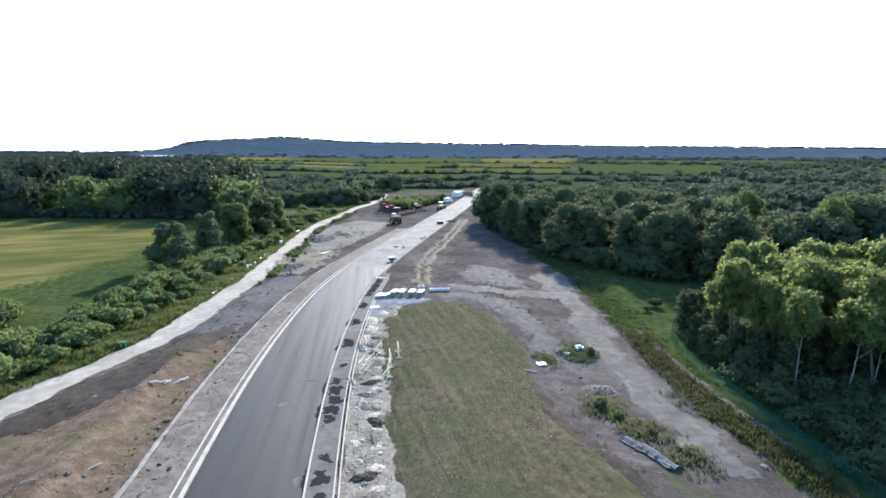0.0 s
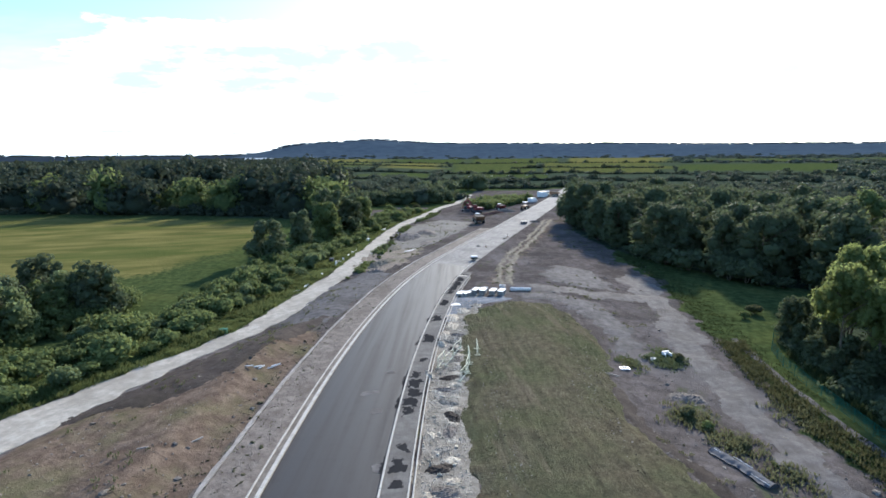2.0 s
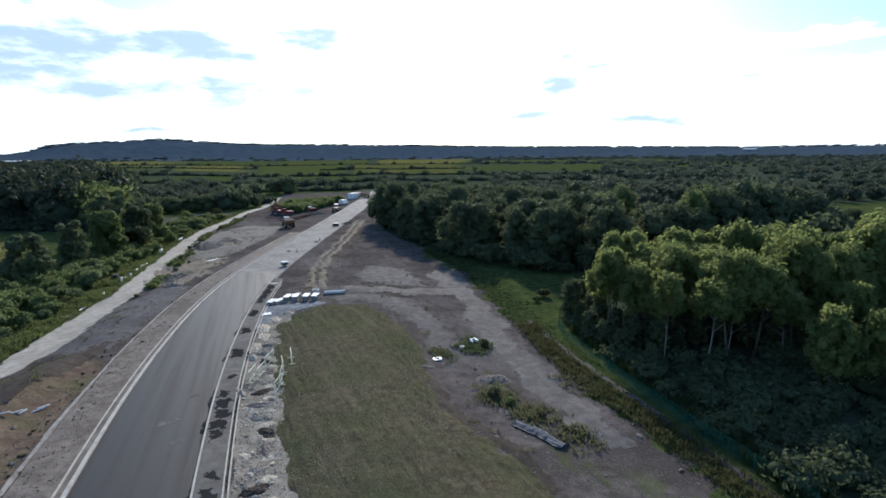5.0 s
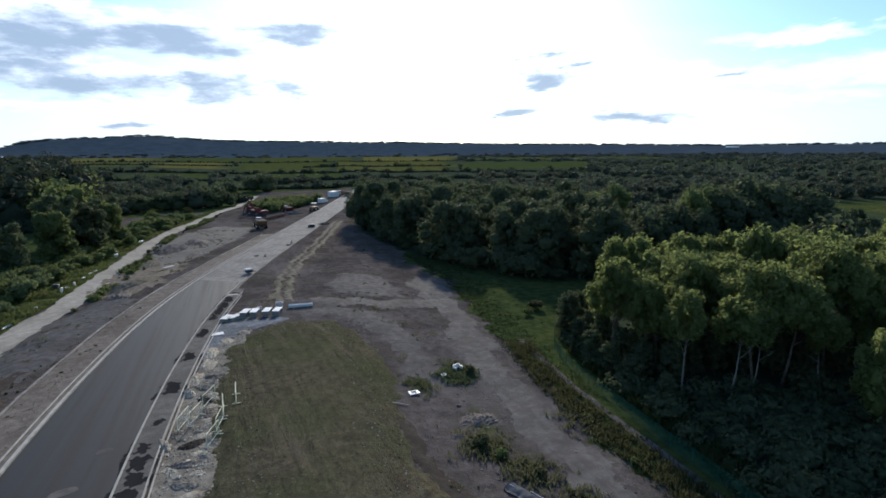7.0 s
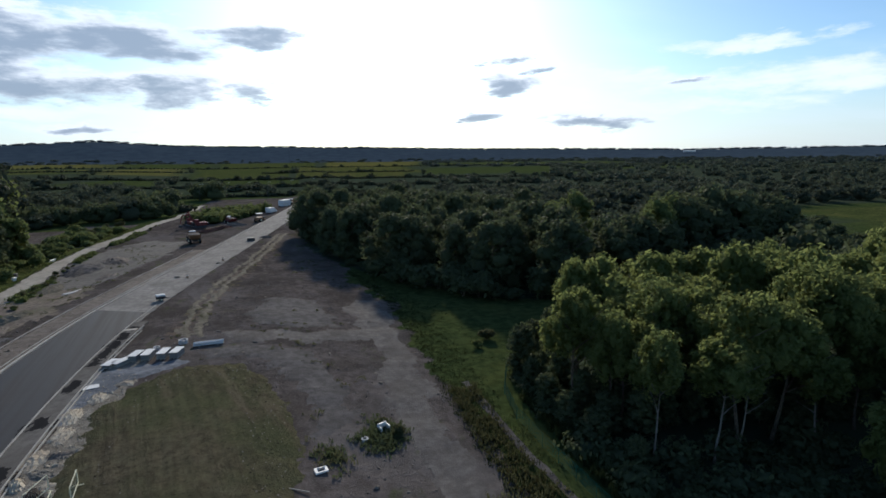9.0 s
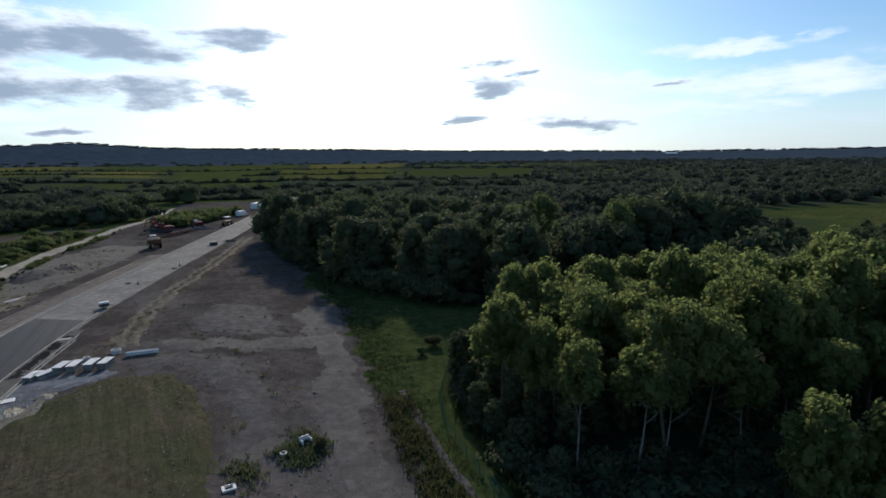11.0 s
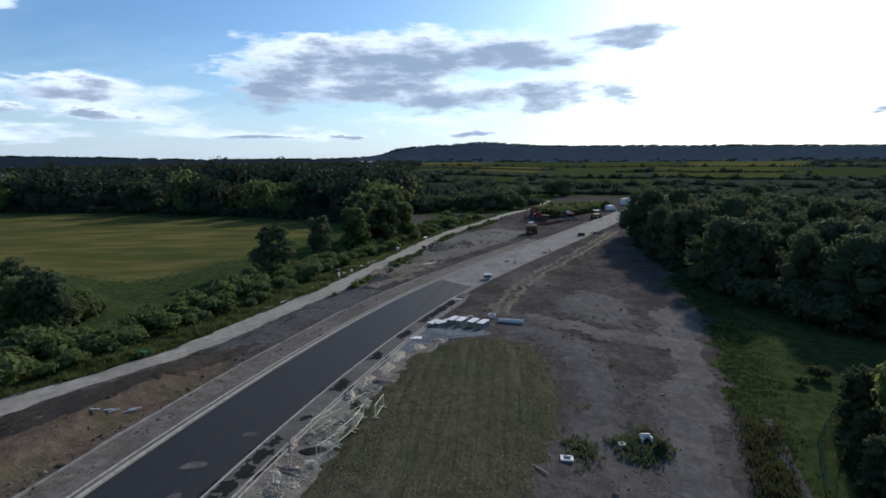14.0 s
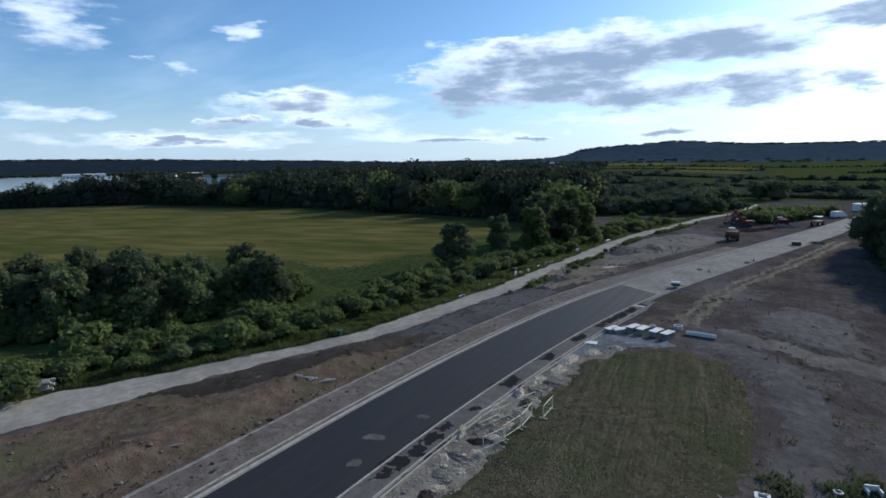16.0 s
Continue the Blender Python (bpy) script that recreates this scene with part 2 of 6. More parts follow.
def ground_material():
    """Grass, stony subsoil, brown topsoil and hay meadow, blended by the zones stored in the mesh."""
    n = Nodes("ground")
    zone = n.attribute("zone")
    sep = n.N("ShaderNodeSeparateColor")
    n.tree.links.new(zone.outputs["Color"], sep.inputs[0])
    gravel, soil, hay = sep.outputs[0], sep.outputs[1], sep.outputs[2]
    wooded = zone.outputs["Alpha"]
    huge, big, mid, fine = n.noise(0.02, 4), n.noise(0.14, 5), n.noise(0.9, 6, 0.65), n.noise(7.0, 5, 0.7)
    grass = n.mix(n.ramp(mid, 0.35, 0.7), (0.030, 0.044, 0.016), (0.062, 0.080, 0.029))
    grass = n.mix(n.ramp(big, 0.46, 0.72, 0, 0.5), grass, (0.09, 0.095, 0.03))
    grass = n.mix(n.ramp(huge, 0.5, 0.7, 0, 0.5), grass, (0.05, 0.075, 0.02))
    # streak contrast raised to stand for long tree shadows over the hay
    streak = n.noise(0.11, 5, 0.6, (0.5, 1.6, 1, 24))
    meadow = n.mix(n.ramp(streak, 0.3, 0.7), (0.076, 0.076, 0.025), (0.165, 0.14, 0.049))
    meadow = n.mix(n.ramp(fine, 0.4, 0.7, 0, 0.35), meadow, (0.065, 0.09, 0.022))
    meadow = n.mix(n.ramp(n.noise(0.035, 5, 0.6, (0.6, 1.4, 1, 30)), 0.46, 0.62, 0, 0.6), meadow, (0.055, 0.072, 0.02))
    stone = n.mix(n.ramp(mid, 0.35, 0.68), (0.070, 0.059, 0.053), (0.128, 0.110, 0.099))
    stone = n.mix(n.ramp(big, 0.42, 0.64, 0, 0.85), stone, (0.058, 0.049, 0.042))
    stone = n.mix(n.ramp(n.noise(0.06, 5, 0.6, (1.3, 0.5, 1, 12)), 0.5, 0.68, 0, 0.5), stone, (0.15, 0.137, 0.128))
    stone = n.mix(n.ramp(fine, 0.5, 0.78, 0, 0.5), stone, (0.235, 0.22, 0.20))
    stone = n.mix(n.ramp(n.noise(0.22, 5, 0.7, (1.0, 0.45, 1)), 0.58, 0.72, 0, 0.8), stone, (0.07, 0.085, 0.03))
    wheel = n.noise(0.5, 5, 0.7, (1.5, 0.13, 1, 18))
    stone = n.mix(n.ramp(wheel, 0.54, 0.7, 0, 0.65), stone, (0.065, 0.055, 0.045))
    stone = n.mix(n.ramp(n.noise(0.9, 6, 0.75, (1.0, 0.35, 1, -30)), 0.6, 0.74, 0, 0.45), stone, (0.205, 0.19, 0.17))
    earth = n.mix(n.ramp(mid, 0.35, 0.7), (0.093, 0.067, 0.049), (0.162, 0.121, 0.088))
    earth = n.mix(n.ramp(big, 0.46, 0.68, 0, 0.6), earth, (0.10, 0.105, 0.045))
    clods = n.noise(2.6, 4, 0.8)
    earth = n.mix(n.ramp(clods, 0.55, 0.66, 0, 0.55), earth, (0.055, 0.04, 0.028))
    stone = n.mix(n.ramp(clods, 0.57, 0.68, 0, 0.45), stone, (0.05, 0.043, 0.036))
    edge = n.math("MULTIPLY", n.math("SUBTRACT", mid, 0.5), 0.9)
    c = n.mix(n.ramp(n.math("ADD", hay, edge), 0.35, 0.65), grass, meadow)
    c = n.mix(n.ramp(n.math("ADD", gravel, edge), 0.35, 0.65), c, stone)
    c = n.mix(n.ramp(n.math("ADD", soil, edge), 0.35, 0.65), c, earth)
    crowns = n.noise(0.07, 6, 0.7)
    c = n.mix(wooded, c, n.mix(n.ramp(crowns, 0.35, 0.7), (0.034, 0.045, 0.030), (0.055, 0.068, 0.042)))
    h = n.math("ADD", mid, n.math("MULTIPLY", fine, 0.5))
    return n.surface(c, 1.0, n.bump(h, 0.8, 0.18), 0, 0.0)


def far_hill_material(name, low, high):
    """Wooded hills far off: crowns run together, paler clearings, distance haze put into the colour."""
    n = Nodes(name)
    c = n.mix(n.ramp(n.noise(0.02, 6, 0.7), 0.35, 0.7), low, high)
    c = n.mix(n.ramp(n.noise(0.004, 4, 0.6), 0.55, 0.7, 0, 0.5), c, tuple(1.12 * v for v in high))
    return n.surface(c, 1.0, None, 0, 0.0)


def topsoil_material():
    n = Nodes("seeded_topsoil")
    ruts = n.noise(0.8, 5, 0.65, (2.4, 0.16, 1, 14))
    wide = n.noise(0.35, 4, 0.6, (1.6, 0.22, 1, 20))
    big, mid, fine = n.noise(0.10, 5, 0.6), n.noise(1.3, 6, 0.75), n.noise(8, 6, 0.75)
    c = n.mix(n.ramp(mid, 0.38, 0.66), (0.086, 0.072, 0.047), (0.158, 0.136, 0.090))
    sprout = n.math("ADD", n.math("MULTIPLY", big, 0.7), n.math("MULTIPLY", mid, 0.3))
    c = n.mix(n.ramp(sprout, 0.38, 0.62, 0, 0.7), c, n.mix(n.ramp(fine, 0.35, 0.7), (0.056, 0.068, 0.030), (0.112, 0.124, 0.060)))
    c = n.mix(n.ramp(ruts, 0.52, 0.7, 0, 0.6), c, (0.07, 0.057, 0.04))
    c = n.mix(n.ramp(wide, 0.55, 0.72, 0, 0.6), c, (0.16, 0.13, 0.09))
    c = n.mix(n.ramp(fine, 0.62, 0.78, 0, 0.75), c, (0.34, 0.31, 0.25))
    clods = n.noise(3.2, 3, 0.8)
    c = n.mix(n.ramp(clods, 0.56, 0.66, 0, 0.6), c, (0.05, 0.04, 0.028))
    return n.surface(c, 0.95, n.bump(n.math("ADD", n.math("ADD", clods, ruts), fine), 1.0, 0.2), 0, 0.0)


def asphalt_material(name, color, rough, spec=0.35):
    n = Nodes(name)
    lanes = n.noise(0.55, 4, 0.55, (2.2, 0.06, 1, 7))
    fine, mid = n.noise(45, 4, 0.7), n.noise(0.8, 5)
    c = n.mix(n.ramp(lanes, 0.4, 0.68, 0, 0.45), color, tuple(v * 1.5 for v in color))
    c = n.mix(n.ramp(mid, 0.5, 0.75, 0, 0.5), c, tuple(v * 0.7 for v in color))
    c = n.mix(n.ramp(fine, 0.55, 0.8, 0, 0.5), c, tuple(v * 2.0 for v in color))
    return n.surface(c, n.ramp(lanes, 0.4, 0.7, rough - 0.1, rough + 0.1), n.bump(fine, 0.35, 0.006), 0, spec)


def stony_material(name, a, b, c3, stones=5.0, lane=None):
    n = Nodes(name)
    mid, fine, big = n.noise(1.1, 6, 0.7), n.noise(stones * 2, 5, 0.7), n.noise(0.17, 4)
    c = n.mix(n.ramp(mid, 0.35, 0.68), a, b)
    c = n.mix(n.ramp(big, 0.45, 0.68, 0, 0.6), c, c3)
    c = n.mix(n.ramp(fine, 0.55, 0.8, 0, 0.6), c, tuple(min(0.75, v * 1.5) for v in b))
    if lane:
        tracks = n.noise(0.8, 4, 0.6, lane)
        c = n.mix(n.ramp(tracks, 0.45, 0.7, 0, 0.32), c, tuple(v * 0.66 for v in a))
    return n.surface(c, 0.92, n.bump(n.math("ADD", mid, fine), 0.7, 0.08), 0, 0.04)


def bark_material(name, a, b):
    n = Nodes(name)
    c = n.mix(n.ramp(n.noise(6, 5, 0.65, (2, 2, 0.5)), 0.35, 0.7), a, b)
    return n.surface(c, 0.9, n.bump(n.noise(18, 4, 0.6, (2, 2, 0.3)), 0.6, 0.03), 0, 0.2)


GROUND, TOPSOIL = ground_material(), topsoil_material()
# bluish base colours hold the distance haze, thinner over the left-hand ridge
FAR_HILLS = far_hill_material("hazed_hills", (0.042, 0.060, 0.078), (0.060, 0.080, 0.097))
DARK_RIDGE = far_hill_material("thin_haze_ridge", (0.018, 0.026, 0.036), (0.028, 0.038, 0.048))
ASPHALT = asphalt_material("new_asphalt", (0.021, 0.020, 0.0205), 0.72, 0.22)
PALEGREY = stony_material("compacted_grey_track", (0.095, 0.086, 0.079), (0.150, 0.138, 0.126), (0.075, 0.066, 0.059), 6, (1.6, 0.15, 1, 10))
FOOTWAY = stony_material("footway_base_course", (0.115, 0.104, 0.09), (0.165, 0.152, 0.135), (0.10, 0.09, 0.078), 9)
PATCH = asphalt_material("dark_patch", (0.026, 0.025, 0.0245), 0.95, 0.0)
HAUL = stony_material("chalky_haul_road", (0.28, 0.252, 0.208), (0.40, 0.365, 0.305), (0.21, 0.188, 0.152), 6, (2.0, 0.12, 1, -12))
SUBBASE = stony_material("pale_sub_base", (0.19, 0.175, 0.155), (0.30, 0.28, 0.25), (0.14, 0.128, 0.112), 8, (2.0, 0.12, 1, -10))
VERGE = stony_material("rubble_verge", (0.125, 0.104, 0.085), (0.205, 0.175, 0.147), (0.092, 0.076, 0.061), 5)
RUBBLE = stony_material("white_chalk_rubble", (0.36, 0.305, 0.225), (0.54, 0.47, 0.36), (0.20, 0.162, 0.12), 4)
TRENCH = stony_material("pale_trench_backfill", (0.15, 0.132, 0.104), (0.27, 0.24, 0.195), (0.105, 0.088, 0.068), 3)
GRIT = stony_material("blue_grey_chippings", (0.115, 0.122, 0.132), (0.21, 0.222, 0.238), (0.085, 0.09, 0.096), 9)
TANSOIL = stony_material("pinkish_tan_subsoil", (0.115, 0.092, 0.072), (0.195, 0.163, 0.13), (0.10, 0.098, 0.058), 4)
BROWNSOIL = stony_material("dark_brown_soil", (0.037, 0.029, 0.024), (0.066, 0.053, 0.043), (0.03, 0.025, 0.018), 4)
DARKSOIL = stony_material("blackish_soil", (0.024, 0.019, 0.016), (0.046, 0.037, 0.03), (0.02, 0.018, 0.014), 4)
GREYSOIL = stony_material("grey_subsoil", (0.066, 0.061, 0.059), (0.118, 0.11, 0.106), (0.05, 0.045, 0.04), 5)
CONCRETE = plain("concrete", (0.52, 0.50, 0.47), 0.85)
KERB = plain("kerb_concrete", (0.43, 0.40, 0.345), 0.9, dirt=0.5, spec=0.05)
GULLY = stony_material("dusty_haunch", (0.13, 0.112, 0.092), (0.20, 0.178, 0.15), (0.10, 0.084, 0.068), 7)
HAUNCH = stony_material("concrete_haunch", (0.22, 0.20, 0.172), (0.33, 0.30, 0.265), (0.16, 0.135, 0.11), 6)
BARK = bark_material("bark", (0.07, 0.055, 0.04), (0.17, 0.14, 0.105))
PALEBARK = bark_material("pale_bark", (0.12, 0.108, 0.09), (0.23, 0.21, 0.175))
LEAF_POPLAR = foliage("leaves_bright", (0.078, 0.106, 0.040), (0.170, 0.210, 0.074), (0.205, 0.228, 0.074), 0.5)
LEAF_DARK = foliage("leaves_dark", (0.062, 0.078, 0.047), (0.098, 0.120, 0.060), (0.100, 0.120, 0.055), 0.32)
LEAF_HEDGE = foliage("leaves_hedge", (0.068, 0.095, 0.038), (0.135, 0.172, 0.06), (0.16, 0.185, 0.066), 0.36)
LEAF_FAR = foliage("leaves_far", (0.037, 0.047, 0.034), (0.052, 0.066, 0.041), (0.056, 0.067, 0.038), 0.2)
GRASS = foliage("grass_blades", (0.05, 0.076, 0.024), (0.108, 0.138, 0.048), (0.13, 0.142, 0.054), 0.4)
LEAF_PALE = foliage("leaves_pale", (0.07, 0.095, 0.045), (0.15, 0.185, 0.085), (0.16, 0.19, 0.08), 0.4)
WEED = foliage("weed_leaves", (0.055, 0.07, 0.034), (0.11, 0.122, 0.06), (0.13, 0.125, 0.065), 0.35)
DRYWEED = foliage("dry_weeds", (0.038, 0.046, 0.020), (0.078, 0.082, 0.036), (0.088, 0.084, 0.040), 0.3)
# grass darkened in its colour for the shade along the woods
LAWN = foliage("short_grass", (0.026, 0.038, 0.015), (0.05, 0.066, 0.026), (0.055, 0.068, 0.026), 0.25)
# hill, ridge and valley leaves: distance haze put into the base colours
LEAF_HILL = foliage("leaves_hill_hazed", (0.042, 0.056, 0.050), (0.060, 0.076, 0.062), (0.064, 0.078, 0.058), 0.2)
LEAF_RIDGE = foliage("leaves_ridge_hazed", (0.044, 0.063, 0.080), (0.060, 0.081, 0.097), (0.060, 0.079, 0.09), 0.2)
LEAF_VALLEY = foliage("leaves_valley", (0.056, 0.070, 0.050), (0.084, 0.100, 0.066), (0.086, 0.100, 0.06), 0.26)

# ---------------------------------------------------------------- mesh helpers


class Geo:
    """Collects vertices and faces of one mesh."""

    def __init__(self):
        self.v, self.f = [], []

    def add(self, verts, faces, m=None):
        k = len(self.v)
        self.v += [tuple(m @ Vector(p)) for p in verts] if m is not None else [tuple(p) for p in verts]
        self.f += [tuple(i + k for i in f) for f in faces]
        return self

    def box(self, x0, x1, y0, y1, z0, z1, bevel=0.0, m=None):
        bm = bmesh.new()
        bmesh.ops.create_cube(bm, size=1, matrix=Matrix.Translation(((x0 + x1) / 2, (y0 + y1) / 2, (z0 + z1) / 2)) @ Matrix.Diagonal((x1 - x0, y1 - y0, z1 - z0, 1)))
        if bevel:
            bmesh.ops.bevel(bm, geom=bm.edges[:], offset=bevel, segments=1, affect="EDGES")
        self.take(bm, m)
        return self

    def take(self, bm, m=None):
        bm.verts.index_update()
        self.add([v.co for v in bm.verts], [[v.index for v in f.verts] for f in bm.faces], m)
        bm.free()

    def tube(self, a, b, r0, r1=None, sides=8, caps=True):
        a, b = Vector(a), Vector(b)
        r1 = r0 if r1 is None else r1
        q = (b - a).to_track_quat("Z", "Y").to_matrix()
        ring = [(math.cos(2 * math.pi * i / sides), math.sin(2 * math.pi * i / sides)) for i in range(sides)]
        vs = [a + q @ Vector((c * r0, s * r0, 0)) for c, s in ring] + [b + q @ Vector((c * r1, s * r1, 0)) for c, s in ring]
        fs = [(i, (i + 1) % sides, sides + (i + 1) % sides, sides + i) for i in range(sides)]
        if caps:
            fs += [tuple(range(sides))[::-1], tuple(range(sides, 2 * sides))]
        return self.add(vs, fs)

    def mesh(self, name, mat, smooth=False):
        me = bpy.data.meshes.new(name)
        me.from_pydata(self.v, [], self.f)
        me.materials.append(mat)
        if smooth:
            me.shade_smooth()
        me.update()
        return me


def part(name, geo, mat, parent=None, label="", smooth=False):
    ob = new(name, geo.mesh(name, mat, smooth) if isinstance(geo, Geo) else geo)
    if parent is not None:
        ob.parent = parent
    return tagged(ob, label)


def thing(name, label, category, m=None, group="", kind=""):
    ob = new(name)
    ob.empty_display_size = 0.2
    if m is not None:
        ob.matrix_basis = m
    return tagged(ob, label, category, group, kind)


def quick_mesh(name, verts, faces, mat, smooth=False):
    """Mesh from arrays: verts (n, 3), faces (m, 3 or 4)."""
    verts, faces = np.asarray(verts, np.float32), np.asarray(faces, np.int32)
    me = bpy.data.meshes.new(name)
    k = faces.shape[1]
    me.vertices.add(len(verts))
    me.vertices.foreach_set("co", verts.ravel())
    me.loops.add(faces.size)
    me.loops.foreach_set("vertex_index", faces.ravel())
    me.polygons.add(len(faces))
    me.polygons.foreach_set("loop_start", np.arange(0, faces.size, k, dtype=np.int32))
    me.polygons.foreach_set("loop_total", np.full(len(faces), k, np.int32))
    me.materials.append(mat)
    me.update(calc_edges=True)
    me.validate()
    if smooth:
        me.shade_smooth()
    else:
        me.shade_flat()
    return me


def fbm(x, y, scale, seed=0):
    """Cheap smooth noise of arrays, about -1 to 1."""
    rng = np.random.RandomState(seed + 17)
    total = np.zeros(np.broadcast(x, y).shape)
    for k in range(7):
        a, ph, f = rng.uniform(0, 6.283), rng.uniform(0, 6.283), (0.6 + 0.55 * k) / scale
        b, ph2 = rng.uniform(0, 6.283), rng.uniform(0, 6.283)
        u, w = x * math.cos(a) + y * math.sin(a), x * math.cos(b) + y * math.sin(b)
        total = total + np.sin(u * f * 2 + ph + 1.3 * np.sin(w * f + ph2)) / (1 + 0.5 * k)
    return total / 2.6


def step(a, b, v):
    s = np.clip((v - a) / (b - a), 0, 1)
    return s * s * (3 - 2 * s)


# ---------------------------------------------------------------- plan
CENTRE = [(-80, 8.0), (-40, -0.6), (0, -7.0), (15, -9.8), (28, -11.9), (38, -13.2), (47, -14.2), (58, -15.0), (70, -15.4), (80, -15.3), (90, -14.7), (101, -13.5), (121, -10.2),
          (153, -4.4), (193, 2.8), (253, 13.0), (330, 25.0), (420, 36.0)]
HAUL_L = [(-60, -56), (0, -50.6), (26, -46.8), (30, -45.0), (34, -43.3), (38, -41.7), (42, -40.5), (45, -39.5), (50, -37.8), (57, -36.0), (62, -35.3), (75, -35.5), (83, -35.6), (90, -35.4), (98, -35.7), (112, -37.0), (120, -37.2), (129, -38.5), (150, -40.0), (171, -40.0), (192, -37.9), (220, -36.6), (238, -32.6), (285, -31.6), (340, -30)]
HAUL_R = [(-60, -46), (0, -41.2), (26, -39.0), (32, -38.2), (38, -37.0), (43, -36.3), (47, -35.5), (52, -34.2), (57.5, -32.4), (65, -31.3), (76, -31.0), (84, -31.2), (104, -32.5), (121, -34.2), (134, -35.0), (142, -36.2), (164, -36.9), (186, -34.9), (205, -34.2), (220, -33.2), (238, -29.8), (285, -29.2), (340, -28)]
HEDGE_LINE = [(-60, -50), (0, -45.5), (27, -43.6), (37, -43.2), (45, -41.6), (56, -38.9), (64, -37.7), (70, -37.2), (82, -38.2), (101, -39.9), (122, -40.4), (160, -40.2), (196, -38.4), (276, -27.0), (340, -14)]
STONY_R = [(-60, 30), (0, 27), (36, 23.6), (46, 21.9), (54, 21.7), (64, 22.2), (76, 22.8), (93, 22.8), (103, 21.9), (116, 19.6), (144, 16.0), (160, 13.2), (189, 12.5), (220, 13.0), (253, 18.5), (330, 31)]


def along(table, y):
    """Smoothed x of a line of the plan at y."""
    ys, xs = zip(*table)
    return (np.interp(np.asarray(y) - 4, ys, xs) + 2 * np.interp(y, ys, xs) + np.interp(np.asarray(y) + 4, ys, xs)) / 4


RIDGE = [(-180, 60), (-75, 52), (-60, 48), (-45, 47), (-40, 46), (-33, 55), (-25, 62), (-16, 70), (-7, 82), (0, 88), (6, 92), (11, 97), (14, 112), (16.4, 120), (19, 106), (22, 98),
         (24.5, 84), (27, 38), (31, 22), (45, 26), (56, 50), (66, 68), (75, 72), (100, 70), (180, 60)]


def height(x, y):
    x, y = np.asarray(x, float), np.asarray(y, float)
    d = x - along(CENTRE, y)
    h = -1.3 * step(16, 34, d) - 1.0 * step(10.5, 17.5, -d)
    rough = step(9.5, 12, np.abs(d)) * (1 - step(250, 400, y))
    on_haul = (x > along(HAUL_L, y) - 0.5) & (x < along(HAUL_R, y) + 0.5)
    h = h + np.where(on_haul, 0.0, rough * (0.10 * fbm(x, y, 6, 1) + 0.05 * fbm(x, y, 1.7, 2)))
    # graded soil between road and haul road, dropping to the haul road along a bank
    gap = x - along(HAUL_R, y)
    h = h + 1.1 * step(0.4, 4.5, gap) * step(10.0, 12.5, -d) * (1 - step(52, 64, y)) * step(-30, 10, y)
    r = np.hypot(x, y)
    az = np.degrees(np.arctan2(-x, y))
    ridge = np.interp(az, *zip(*RIDGE)) * (1 + 0.02 * fbm(az, r * 0, 2.2, 5))
    h = h + ridge * step(2700, 3600, r) + 6.0 * step(260, 700, r) * step(5, 20, az) * (1 - step(50, 62, az))
    return h


def at(x, y):
    return float(height(x, y))

# ---------------------------------------------------------------- ground
def axis(dense0, dense1, fine, low, high, grow=1.16):
    pts = list(np.arange(dense0, dense1 + 1e-6, fine))
    s, v = fine, dense1
    while v < high:
        s = min(s * grow, 105)
        v += s
        pts.append(min(v, high))
    s, v = fine, dense0
    while v > low:
        s = min(s * grow, 105)
        v -= s
        pts.insert(0, max(v, low))
    return np.array(pts)


def inside(px, py, poly):
    """Which points lie in the polygon."""
    hit = np.zeros(px.shape, bool)
    for (x0, y0), (x1, y1) in zip(poly, poly[1:] + poly[:1]):
        cross = ((y0 > py) != (y1 > py)) & (px < (x1 - x0) * (py - y0) / (y1 - y0 + 1e-9) + x0)
        hit ^= cross
    return hit


def edge_distance(px, py, poly):
    """Distance of points to the outline of a polygon."""
    best = np.full(px.shape, 1e9)
    for (x0, y0), (x1, y1) in zip(poly, poly[1:] + poly[:1]):
        t = np.clip(((px - x0) * (x1 - x0) + (py - y0) * (y1 - y0)) / ((x1 - x0) ** 2 + (y1 - y0) ** 2), 0, 1)
        best = np.minimum(best, np.hypot(px - x0 - t * (x1 - x0), py - y0 - t * (y1 - y0)))
    return best


NEAR_WOOD = [(32.0, 66), (30.5, 57), (31.0, 49), (42, 47.5), (58, 45), (78, 40), (82, 60), (64, 72), (44, 74)]
SCRUB_WOOD = [(29.2, 60), (28.6, 46), (29.0, 24), (70, 14), (78, 40), (58, 45), (42, 47.5), (31, 49)]
FAR_WOOD = [(15, 178), (13, 160), (12, 147), (15.5, 134), (22, 121), (29, 109), (35, 98), (41, 93), (47, 90.5), (51.5, 92), (58, 108), (68, 135), (66, 160), (50, 190)]
BELT = [(58.5, 92), (66, 89), (80, 96), (100, 103), (128, 108), (140, 118), (122, 126), (100, 124), (78, 113), (63, 103)]
HAY = [(-400, 60), (-330, 150), (-190, 184), (-98, 182), (-70, 170), (-62, 140), (-58, 100), (-60, 84), (-75, 76), (-95, 72), (-140, 30), (-260, -40)]
